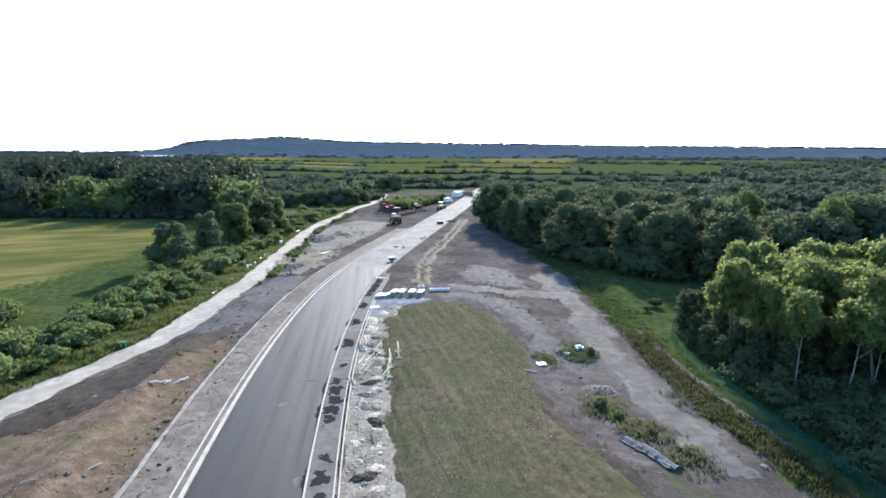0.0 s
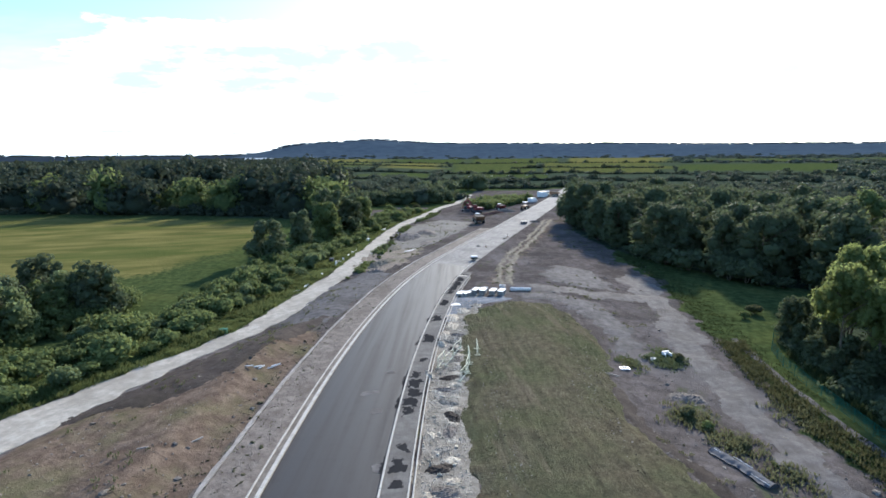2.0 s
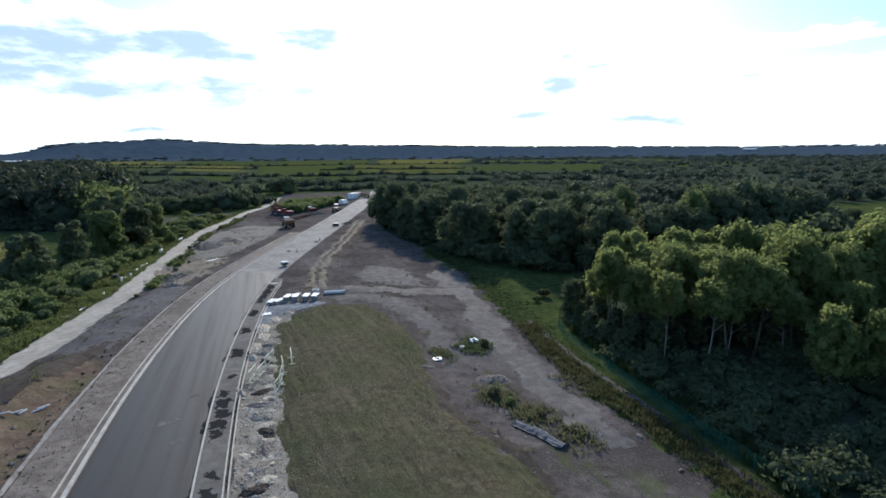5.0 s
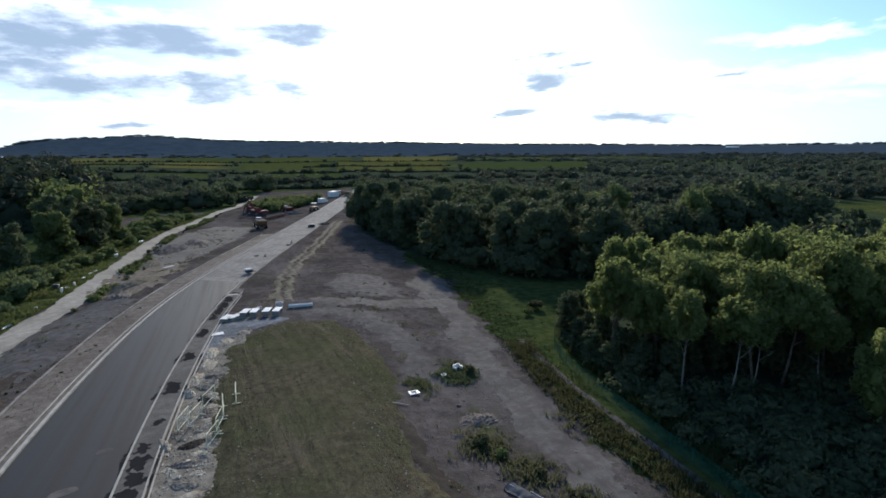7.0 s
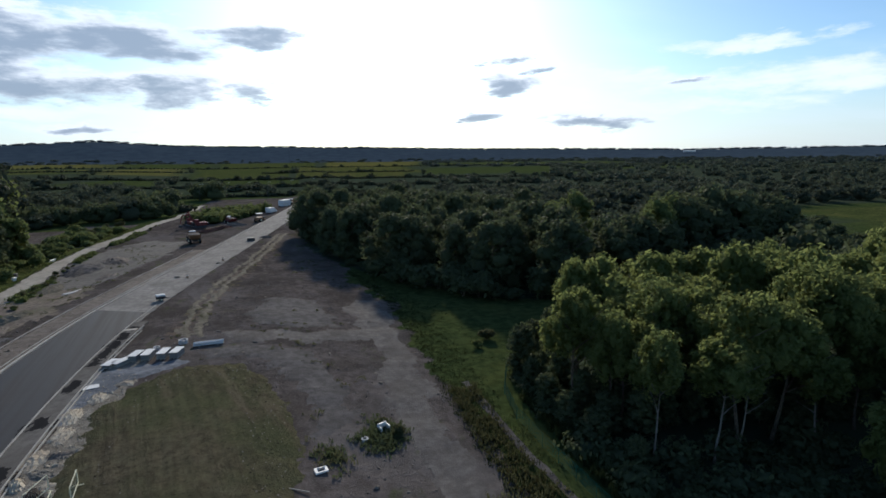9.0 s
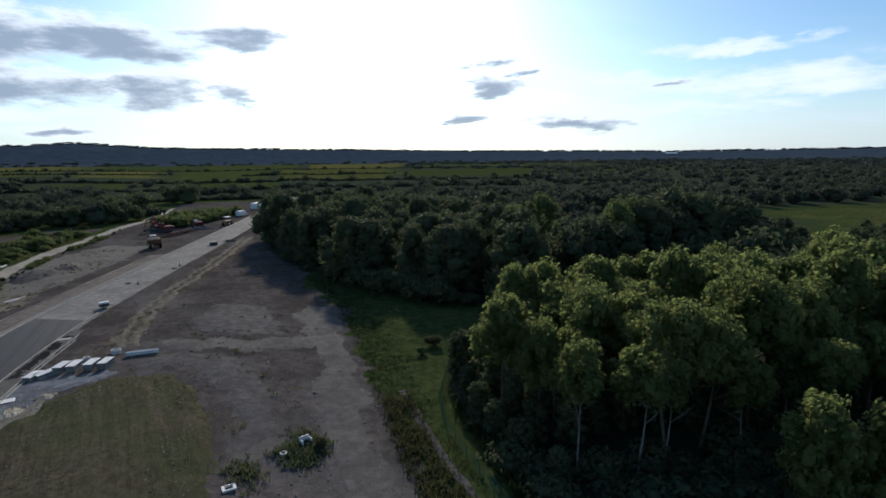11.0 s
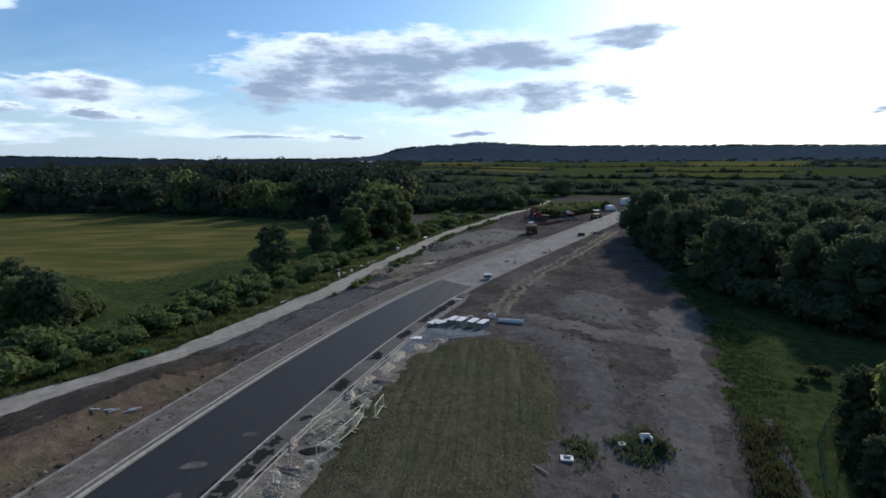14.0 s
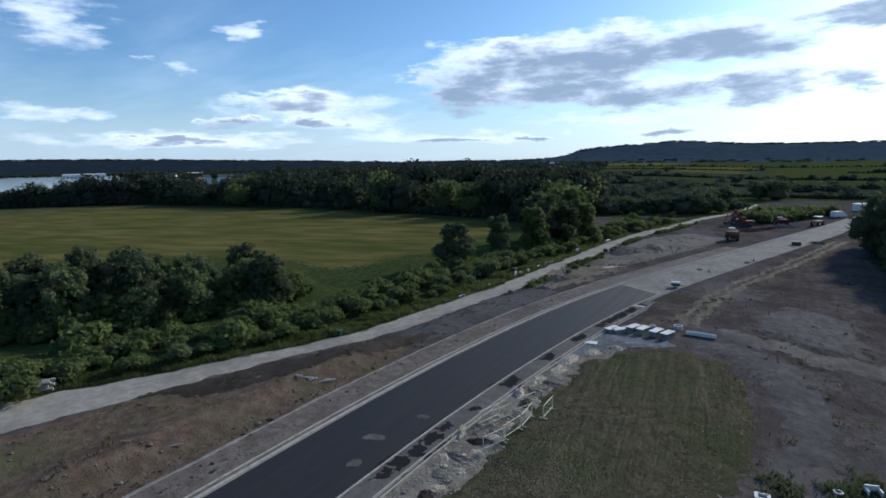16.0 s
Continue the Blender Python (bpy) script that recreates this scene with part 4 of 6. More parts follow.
edge_trees = [tree_template("tree", 140 + i, 9.0, 3.3, 1.6, 3000, 0.2, LEAF_POPLAR, BARK, 60, "bushy young tree growing before the fenced wood", "young trees before the wood", 0.014, True) for i in range(2)]
scatter(edge_trees, [(43.5, 38.6, 0.86), (47.5, 36.4, 0.92), (52.0, 38.5, 0.9), (50.0, 32.5, 0.84), (56.0, 34.0, 0.9), (58.5, 39.0, 1.0), (63.0, 36.0, 0.95)], 13)
# added dark-leaved trees stand in for the shade under the wood's crowns
shade_fill = [tree_template("tree", 150, 9.0, 3.2, 0.6, 2400, 0.22, LEAF_DARK, BARK, 40, "dark-leaved tree added to fill in shade under the fenced wood", "dark trees at the wood's edge", 0.016, True)]
scatter(shade_fill, [(30.4, 65.0, 0.66), (30.0, 61.4, 0.6), (29.6, 57.6, 0.66), (29.6, 54.0, 0.6), (30.0, 50.6, 0.64), (33.6, 69.4, 0.75), (37.5, 73.0, 0.85), (31.2, 47.2, 0.5), (32.5, 63.0, 0.74), (31.8, 59.4, 0.78), (31.8, 55.6, 0.74), (32.2, 52.4, 0.72)]
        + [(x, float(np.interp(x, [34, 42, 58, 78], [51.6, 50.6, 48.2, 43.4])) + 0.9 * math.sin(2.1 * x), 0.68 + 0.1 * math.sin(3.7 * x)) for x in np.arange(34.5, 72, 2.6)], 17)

# the dark wood behind it
dark = [tree_template("tree", 200 + i, 12.6, 5.4, 0.5, 2300, 0.34, LEAF_DARK, BARK, 24, "dense dark green broadleaf tree of the wood beside the works", "trees of the dark wood", 0.02, True) for i in range(3)]
scatter(dark, fill_polygon(FAR_WOOD, 7.6, 6, 0.4, 0.8, 1.12), 3)
skirt = [bush_template(240 + i, 3.5, 2.8, 500, 0.38, LEAF_DARK, "dark shrub at the foot of the wood", "shrubs of the dark wood") for i in range(2)]
scatter(skirt, [(x + rng.uniform(-1, 1), y + rng.uniform(-2, 0.5), rng.uniform(0.7, 1.15)) for x, y in zip(np.interp(np.arange(0, 100, 2.6), [0, 35, 55, 75, 100], [14, 19, 26, 38, 70]), np.interp(np.arange(0, 100, 2.6), [0, 35, 55, 75, 100], [172, 134, 112, 93, 87]))], 4)

# a belt of dark trees between the fenced wood and the pasture
belt = [tree_template("tree", 220 + i, 10.0, 4.6, 0.5, 1700, 0.34, LEAF_DARK, BARK, 22, "round dark tree of the belt before the pasture", "trees of the dark belt", 0.02, True) for i in range(2)]
scatter(belt, [(60.5, 94.5, 1.12), (65, 96, 1.18), (63, 100, 1.1), (69, 94, 1.05)] + [(x, y, q * (1.18 if x < 112 else 0.66)) for x, y, q in fill_polygon(BELT, 6.4, 16, 0.35, 0.82, 1.08) if x > 78], 14)
# paler leaves stand for the sunlight that picks this tree out
tall = [tree_template("tree", 230, 12.6, 4.4, 1.0, 2200, 0.30, LEAF_HEDGE, BARK, 26, "tall rounded paler tree standing over the dark belt", "paler trees over the belt", 0.02, True)]
scatter(tall, [(72.0, 99, 1.14), (77, 103, 1.05), (58, 112, 0.95), (74, 132, 1.0)], 15)

# left of the haul road: hedge, lone trees, thicket
lone = [tree_template("tree", 400 + i, 9.0, 3.6, 0.6, 1900, 0.38, LEAF_DARK if i != 2 else LEAF_HEDGE, BARK, 14, "round dark field tree growing in the hedge by the haul road", "hedge trees") for i in range(3)]
scatter(lone, [(-52, 101.5, 1.12), (-51, 116, 1.08), (-49.5, 128, 1.15), (-51, 134, 1.3), (-54, 140, 1.3), (-48, 141, 1.15), (-50, 149, 1.2), (-57, 148, 1.25), (-47, 150, 1.0)], 6)
THICKET = [(-62, 71), (-56, 62), (-56, 50), (-60, 42), (-70, 32), (-90, 22), (-100, 34), (-84, 52), (-72, 62)]
thick = [tree_template("tree", 450 + i, 7.9, 4.2, 0.3, 1900, 0.32, (LEAF_DARK, LEAF_HEDGE, LEAF_PALE)[i], BARK, 26, "dense green tree of the thicket between field and haul road", "trees of the thicket") for i in range(3)]
scatter(thick, fill_polygon(THICKET, 4.4, 9, 0.45, 0.66, 1.08), 7)
hedge = [bush_template(480 + i, 2.6, 2.2, 430, 0.3, (LEAF_HEDGE, LEAF_PALE, LEAF_HEDGE)[i], "leafy green hedge bush beside the haul road", "hedge bushes") for i in range(3)]
places = []
for y in np.arange(14, 200, 1.8):
    base = float(along(HEDGE_LINE, y))
    for k in range(3):
        if rng.rand() < 0.85 - 0.12 * k:
            places.append((base - 3.2 - 3.7 * k + rng.uniform(-2.2, 2.2), y + rng.uniform(-1.5, 1.5), rng.uniform(0.5, 1.15) * (1.4 if rng.rand() < 0.18 else 1)))
scatter(hedge, places, 8)


def far_woods(name, label, places, h, r, leaves, size, mat, seed, lobes=7):
    """Far woodland as one mass of small crowns, too many to count."""
    rng = np.random.RandomState(seed)
    V, F, k = [], [], 0
    protos = []
    for i in range(7):
        ls = []
        for j in range(lobes):
            a, q = 2.4 * j + rng.uniform(-0.4, 0.4), math.sqrt((j + 0.2) / lobes)
            rx = r * rng.uniform(0.36, 0.55)
            ls.append((0.62 * r * q * math.cos(a), 0.62 * r * q * math.sin(a), h * rng.uniform(0.5, 0.78) * (1.1 - 0.35 * q), rx, min(rx * 0.9, h * 0.3)))
        pv, pf = crown_arrays(rng, ls, leaves, size, 0.5)
        low = crown_arrays(rng, [(0, 0, h * 0.3, r * 0.75, h * 0.32)], max(10, leaves // 3), size, 0.85)
        protos.append((np.concatenate([pv, low[0]]), np.concatenate([pf, low[1] + len(pv)])))
    for x, y, s in places:
        pv, pf = protos[rng.randint(7)]
        a = rng.uniform(0, 6.283)
        c, q = math.cos(a), math.sin(a)
        w = np.stack([pv[:, 0] * c - pv[:, 1] * q, pv[:, 0] * q + pv[:, 1] * c, pv[:, 2] * rng.uniform(0.8, 1.15)], -1) * s + np.array([x, y, at(x, y) - 0.3])
        V.append(w)
        F.append(pf + k)
        k += len(w)
    return tagged(new(name, leafy_mesh(name, np.concatenate(V), np.concatenate(F), mat)), label, "woods", kind="stuff")


def polar(az0, az1, r0, r1, n, seed, keep=0.0, smin=0.7, smax=1.2, band=60):
    rng = np.random.RandomState(seed)
    out = []
    while len(out) < n:
        a = radians(rng.uniform(az0, az1))
        r = math.sqrt(rng.uniform(r0 * r0, r1 * r1))
        x, y = -r * math.sin(a), r * math.cos(a)
        if fbm(np.array(x), np.array(y), band, seed) > keep:
            out.append((x, y, rng.uniform(smin, smax)))
    return out


def off_fields(places):
    return [q for i, q in enumerate(places) if not any(a0 < math.degrees(math.atan2(-q[0], q[1])) < a1 and r0 < math.hypot(q[0], q[1]) < r1 for a0, a1, r0, r1, v in FIELDS)]


SKYLINE = [(20, -0.4), (24, -0.3), (27, 0.08), (30, -0.15), (35, -0.2), (38, -0.4), (42, -0.1), (46, -0.6), (50, -1.05), (53, -0.5), (56, -1.1), (59, -1.5), (63.5, -0.8), (66, -0.5), (68, -1.1), (70, -1.0), (72.3, -1.55), (76, -1.15), (80, -1.3), (100, -0.8)]


def under_skyline(places, h, eye=23.0):
    """Trees of the belt, as tall as its uneven top allows: high in places, low before the lake and the houses."""
    out = []
    for x, y, q in places:
        r, az = math.hypot(x, y), math.degrees(math.atan2(-x, y))
        top = eye + r * math.tan(radians(float(np.interp(az, *zip(*SKYLINE))))) - at(x, y)
        out.append((x, y, min(q * 1.45, max(0.35, top / h))))
    return out


def over_pasture(places):
    """Leaves the pasture and the view to it free of trees."""
    return [q for q in places if not (-61 < math.degrees(math.atan2(-q[0], q[1])) < -44.5 and math.hypot(q[0], q[1]) < 262) and not inside(np.array([q[0]]), np.array([q[1]]), GRASS_R)[0]]


def clear_of(places, *polys):
    return [q for q in places if not any(inside(np.array([q[0]]), np.array([q[1]]), poly)[0] for poly in polys)]


LAKE = [(-r * math.sin(radians(a)), r * math.cos(radians(a))) for a, r in ((83, 650), (76.5, 660), (72, 680), (69, 700), (67.2, 960), (66.6, 1350), (70, 1900), (76.5, 2050), (83, 2050))]
far_woods("thicket_scrub", "lumpy green scrub along the foot of the thicket", fill_polygon([(-60, 73), (-54, 64), (-53, 52), (-56, 42), (-66, 30), (-90, 16), (-104, 26), (-92, 40), (-76, 52), (-66, 62)], 2.9, 29, 0.45, 0.5, 1.2), 3.4, 2.4, 190, 0.24, LEAF_HEDGE, 64, 5)
far_woods("hedge_scrub", "dark tangled hedge scrub beside the haul road", [(float(along(HEDGE_LINE, y)) - 6.0 - abs(4.0 * math.sin(y * 1.7)), float(y), 0.55 + 0.35 * math.sin(y * 2.3) + 0.2 * math.sin(y * 5.1)) for y in np.arange(16, 150, 0.9)], 3.0, 2.3, 180, 0.23, LEAF_HEDGE, 65, 5)
far_woods("haul_road_scrub", "low green scrub along the works' side of the haul road", [(float(along(HAUL_R, y)) + 1.3 + 0.9 * math.sin(y * 1.9), float(y), 0.75 + 0.3 * math.sin(y * 3.3)) for y in np.concatenate([np.arange(93, 104, 0.9), np.arange(112, 128, 0.9), np.arange(146, 160, 0.9), np.arange(171, 196, 0.9)])], 1.2, 1.25, 110, 0.16, LEAF_HEDGE, 71, 5)
# the last, deeper row is added to keep the gaps between trunks dark
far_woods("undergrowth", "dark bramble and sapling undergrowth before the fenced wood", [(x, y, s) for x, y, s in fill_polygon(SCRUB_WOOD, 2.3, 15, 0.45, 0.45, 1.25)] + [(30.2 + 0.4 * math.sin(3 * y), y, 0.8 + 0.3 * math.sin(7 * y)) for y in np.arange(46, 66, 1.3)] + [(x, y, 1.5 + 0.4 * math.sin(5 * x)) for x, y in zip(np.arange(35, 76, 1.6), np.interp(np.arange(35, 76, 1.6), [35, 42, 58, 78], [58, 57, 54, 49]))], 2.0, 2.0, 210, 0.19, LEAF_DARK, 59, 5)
far_woods("woods_beside_near_wood", "dense rounded trees of the woods beyond the fenced wood", [(x, y, s * (1.0 - 0.5 * float(step(90, 125, x)))) for x, y, s in fill_polygon([(70, 60), (80, 98), (110, 102), (180, 126), (250, 112), (250, 50), (120, 36), (78, 42)], 7.6, 7, 0.4, 0.75, 1.1)], 10.5, 5.6, 190, 0.62, LEAF_DARK, 56)
far_woods("woods_behind_dark_wood", "rounded green trees and scrub behind the dark wood", over_pasture(fill_polygon([(88, 110), (88, 185), (60, 240), (34, 285), (120, 330), (260, 260), (400, 300), (480, 200), (190, 192), (178, 150), (120, 112)], 12.5, 8, 0.45, 0.5, 1.05)), 8.5, 6.5, 110, 0.85, LEAF_VALLEY, 57)
far_woods("woods_behind_meadow", "broad dark belt of trees behind the meadow", under_skyline([q for q in clear_of(polar(20, 100, 185, 430, 460, 31, -0.9), HAY, LAKE) if q[0] < -56 and not (-110 < q[0] and q[1] < 178)], 12.0), 12.0, 7.5, 260, 0.8, LEAF_FAR, 51)
far_woods("paler_trees_behind_meadow", "paler rounded trees among the belt behind the meadow", under_skyline([q for q in clear_of(polar(20, 62, 185, 330, 130, 41, -0.9, 0.6, 1.1), HAY, LAKE) if q[0] < -56 and not (-110 < q[0] and q[1] < 178)], 11.0), 11.0, 6.0, 260, 0.6, LEAF_HEDGE, 66)
EDGE = [(-330, 152), (-260, 171), (-190, 187), (-140, 187), (-98, 185), (-72, 176), (-62, 160)]
far_woods("meadow_edge_scrub", "low dark scrub along the far edge of the meadow", [(float(x), float(np.interp(x, *zip(*EDGE))) + 1.5 * math.sin(x * 1.3), 0.85 + 0.35 * math.sin(x * 0.7) * math.sin(x * 2.9)) for x in np.arange(-330, -62, 2.2)] + [(-402 + 72 * k / 44 + 1.5 * math.sin(k * 2.1), 60 + 92 * k / 44, 1.25 + 0.4 * math.sin(k * 1.9)) for k in range(44)] + [(-420 + 80 * k / 30, 78 + 92 * k / 30, 1.5 + 0.5 * math.sin(k * 2.9)) for k in range(30)], 4.2, 3.0, 110, 0.42, LEAF_FAR, 67, 5)
far_woods("trees_beyond_haul_road", "trees and scrub beyond the end of the haul road", polar(9.5, 24, 225, 420, 110, 36, -0.4, 0.45, 0.95), 10.0, 6.0, 220, 0.6, LEAF_VALLEY, 58)
far_woods("valley_woods", "woods and overgrown hedges filling the valley beyond the pasture", over_pasture(polar(-64, -27, 260, 1250, 620, 42, -0.25, 0.5, 1.1)), 8.0, 7.5, 44, 1.1, LEAF_VALLEY, 68, 5)
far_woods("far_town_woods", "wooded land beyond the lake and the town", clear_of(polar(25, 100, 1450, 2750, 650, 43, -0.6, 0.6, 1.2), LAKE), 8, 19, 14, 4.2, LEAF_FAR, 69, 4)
far_woods("belt_beyond_flood", "tall dark hedge beyond the grey flooded ground", [(-92 + 56 * k / 26 + 1.5 * math.sin(k * 2.2), 214 + 28 * k / 26 + 2 * math.sin(k * 1.3), 0.95 + 0.2 * math.sin(k * 3.1)) for k in range(27)] + [(-40, 268, 1.55), (-44, 272, 1.3), (-29, 326, 1.7), (-36, 330, 1.5), (-50, 262, 1.2)], 8.0, 4.6, 240, 0.5, LEAF_DARK, 70)
far_woods("valley_hedges", "scattered trees and hedges of the valley floor", off_fields(clear_of(polar(-62, 24, 320, 1000, 420, 32, 0.15, 0.4, 1.0), GRASS_R, LAKE)), 6.5, 7.5, 60, 1.1, LEAF_VALLEY, 52, 5)
hedgerows = []
for r, a0, a1, gap in ((262, 7, 16, 3.5), (345, -16, 24, 4), (455, -28, 20, 5), (592, -30, 24, 6), (840, -13, 2, 8), (930, 9, 24, 9), (1272, -45, 26, 13)):
    for a in np.arange(a0, a1, math.degrees(gap * 0.55 / r)):
        q = radians(a)
        rr = r + 10 * float(fbm(np.array(a), np.array(r), 9, 3)) * (r / 400)
        hedgerows.append((-rr * math.sin(q), rr * math.cos(q), (0.75 + 0.12 * math.sin(a * 7 + r) + (0.7 if math.sin(a * 31 + r) > 0.93 else 0)) * (0.7 + r / 2600)))
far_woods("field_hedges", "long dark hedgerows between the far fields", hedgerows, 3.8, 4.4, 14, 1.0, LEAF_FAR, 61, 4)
far_woods("hedge_behind_machines", "thick green hedge behind the parked machines", fill_polygon([(-23, 213), (-15, 212), (-8, 222), (-1, 233), (1, 241), (-6, 247), (-25, 234)], 3.0, 19, 0.4, 0.8, 1.3), 3.7, 2.6, 160, 0.3, LEAF_HEDGE, 62)
far_woods("town_trees", "trees among the houses of the far town", [q for q in clear_of(polar(22, 92, 430, 1500, 950, 33, -0.3, 0.7, 1.2), LAKE) if not (66 < math.degrees(math.atan2(-q[0], q[1])) < 84 and math.hypot(q[0], q[1]) < 1500) and not (55 < math.degrees(math.atan2(-q[0], q[1])) < 62.5 and math.hypot(q[0], q[1]) < 900)], 11, 9.5, 36, 2.0, LEAF_FAR, 53, 4)
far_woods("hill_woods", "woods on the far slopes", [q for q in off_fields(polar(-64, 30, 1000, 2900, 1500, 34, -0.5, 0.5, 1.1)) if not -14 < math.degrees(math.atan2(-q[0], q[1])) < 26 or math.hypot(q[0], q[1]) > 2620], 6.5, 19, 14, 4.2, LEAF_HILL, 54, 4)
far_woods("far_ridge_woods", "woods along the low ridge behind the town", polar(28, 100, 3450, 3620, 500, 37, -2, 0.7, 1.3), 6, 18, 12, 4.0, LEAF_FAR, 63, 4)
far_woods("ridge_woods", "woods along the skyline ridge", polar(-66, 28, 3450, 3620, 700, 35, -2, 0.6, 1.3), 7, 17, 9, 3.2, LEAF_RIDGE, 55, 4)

# ---------------------------------------------------------------- site things
YELLOW = plain("barrier_paint", (0.78, 0.72, 0.50), 0.5, dirt=0.2)
WHITE = plain("white_paint", (0.78, 0.75, 0.69), 0.5, dirt=0.25)
PLASTIC = plain("pale_plastic_pipe", (0.66, 0.645, 0.61), 0.45, dirt=0.25)
ORANGE = plain("orange_machine_paint", (0.30, 0.17, 0.09), 0.6, dirt=0.5)
RED = plain("red_machine_paint", (0.19, 0.045, 0.038), 0.6, dirt=0.5)
STEEL = plain("dark_steel", (0.07, 0.07, 0.072), 0.55, 0.5)
RUBBER = plain("tyre_rubber", (0.02, 0.02, 0.02), 0.9)
GREENNET = plain("green_netting", (0.02, 0.11, 0.075), 0.85, spec=0.1)
GREENBOX = plain("green_box_paint", (0.03, 0.15, 0.085), 0.7, dirt=0.5)
TIMBER = plain("weathered_timber", (0.40, 0.36, 0.30), 0.85, dirt=0.45)
SHEETING = plain("grey_sheeting", (0.085, 0.088, 0.096), 0.9, dirt=0.4, spec=0.05)
BRICKRED = plain("tiled_roof", (0.20, 0.11, 0.08), 0.85)
SLATE = plain("slate_roof", (0.10, 0.10, 0.11), 0.8)
RENDERED = plain("rendered_wall", (0.62, 0.60, 0.56), 0.85)


def glass_material():
    n = Nodes("dark_glass")
    return n.surface((0.02, 0.025, 0.03), 0.08, None, 0.0, 0.8)


GLASS = glass_material()


def barrier():
    """A tubular steel pedestrian barrier, 2.1 m long and 1.05 m high."""
    b = thing("pedestrian_barrier", "cream-coloured steel pedestrian barrier guarding the open trench", "barrier", group="barriers round the trench")
    L, H = 2.1, 1.05
    g = Geo()
    for p, q in (((0, 0, 0.12), (0, 0, H)), ((L, 0, 0.12), (L, 0, H)), ((0, 0, H), (L, 0, H)), ((0, 0, 0.16), (L, 0, 0.16))):
        g.tube(p, q, 0.03, None, 6)
    part("frame", g, YELLOW, b)
    for i in range(1, 12):
        part("bar", Geo().tube((L * i / 12, 0, 0.16), (L * i / 12, 0, H), 0.004, None, 4), YELLOW, b)
    for x in (0.12, L - 0.12):
        part("foot", Geo().tube((x, -0.32, 0.03), (x, 0.32, 0.03), 0.03, None, 6).tube((x, 0, 0.03), (x, 0, 0.16), 0.03, None, 6), YELLOW, b)
    return b


first_barrier = barrier()
runs = [((-5.35, 45.3), (-4.95, 47.3)), ((-5.15, 47.5), (-5.05, 49.6)), ((-5.05, 49.8), (-5.4, 51.8)), ((-4.45, 51.9), (-4.75, 53.9)), ((-8.0, 48.6), (-7.7, 50.6)), ((-7.4, 49.2), (-6.9, 51.2)), ((-7.0, 52.2), (-6.5, 54.2))]
for i, ((x0, y0), (x1, y1)) in enumerate(runs):
    m = pose(x0, y0, at(x0, y0) + (0.32 if x0 > -6 else 0.1), 0, 0, math.degrees(math.atan2(y1 - y0, x1 - x0)))
    if i == 0:
        first_barrier.matrix_basis = m
    else:
        copy_thing(first_barrier, m)


def lump_heap(name, label, category, x, y, rx, ry, h, mat, seed, turn=0, group="", z=None, rough=0.25, grit=0.07):
    """A heap of loose material with a broken surface."""
    rng = np.random.RandomState(seed)
    n = 22
    u = np.linspace(-1, 1, n)
    X, Y = np.meshgrid(u, u)
    R = np.hypot(X, Y)
    lump = fbm(X * 3, Y * 3, 0.6, seed) * rough + rng.normal(0, grit, X.shape)
    Z = h * np.clip(1 - R ** 1.7 + lump * (R < 1.0), -0.25, 2) - 0.06
    a = radians(turn)
    PX, PY = X * rx * (1 + 0.1 * fbm(X, Y, 0.8, seed + 2)), Y * ry * (1 + 0.1 * fbm(X, Y, 0.8, seed + 3))
    WX, WY = x + PX * math.cos(a) - PY * math.sin(a), y + PX * math.sin(a) + PY * math.cos(a)
    base = height(WX, WY) if z is None else z
    idx = np.arange(n * n).reshape(n, n)
    keep = (R < 1.22)
    q = np.stack([idx[:-1, :-1], idx[:-1, 1:], idx[1:, 1:], idx[1:, :-1]], -1).reshape(-1, 4)
    q = q[keep.ravel()[q].all(1)]
    me = quick_mesh(name, np.stack([WX, WY, base + Z], -1).reshape(-1, 3), q, mat)
    return tagged(new(name, me), label, category, group)


# dug pits and chalk heaps in the trench strip, in step with the kerb stones' foundations
hy = 28.2
k = 0
while hy < 58:
    cx = float(along(CENTRE, hy))
    lump_heap("chalk_mound", "low heap of white chalk rubble beside the footway", "heap", cx + 8.15, hy, 1.0 + 0.15 * (k % 2), 0.6 + 0.1 * (k % 3), 0.13, RUBBLE, 500 + k, 15 * math.sin(3 * k), "chalk heaps along the trench", None, 0.3, 0.025)
    lump_heap("spoil_mound", "small ragged mound of brown spoil in the trench", "heap", cx + 7.5 + 0.4 * math.sin(5 * k), hy + 1.25, 1.3, 0.75, 0.22, (VERGE, BROWNSOIL, TRENCH)[k % 3], 540 + k, 30 * k, "spoil piles along the trench")
    if k % 3 == 0:
        lump_heap("rubble_mound", "ragged mound of broken pale rubble by the edging", "heap", cx + 6.5, hy + 0.6, 0.5, 0.95, 0.15, RUBBLE, 580 + k, 12 * k, "rubble by the edging")
    hy += 2.45
    k += 1
for k, (x, y, rx, ry, h) in enumerate([(-8.9, 58.5, 0.8, 1.9, 0.3), (-8.5, 62.0, 0.9, 1.8, 0.26), (-8.9, 65.4, 0.9, 1.9, 0.3), (-8.0, 68.6, 1.1, 1.6, 0.26), (-6.6, 71.4, 1.2, 1.0, 0.22), (-8.8, 55.5, 0.6, 1.2, 0.4), (-8.6, 47.0, 0.5, 1.4, 0.35)]):
    lump_heap("chalk_mound", "ragged bank of pale chalk rubble beside the footway", "heap", x, y, rx, ry, h, RUBBLE, 620 + k, 5 * k, "chalk heaps along the trench")


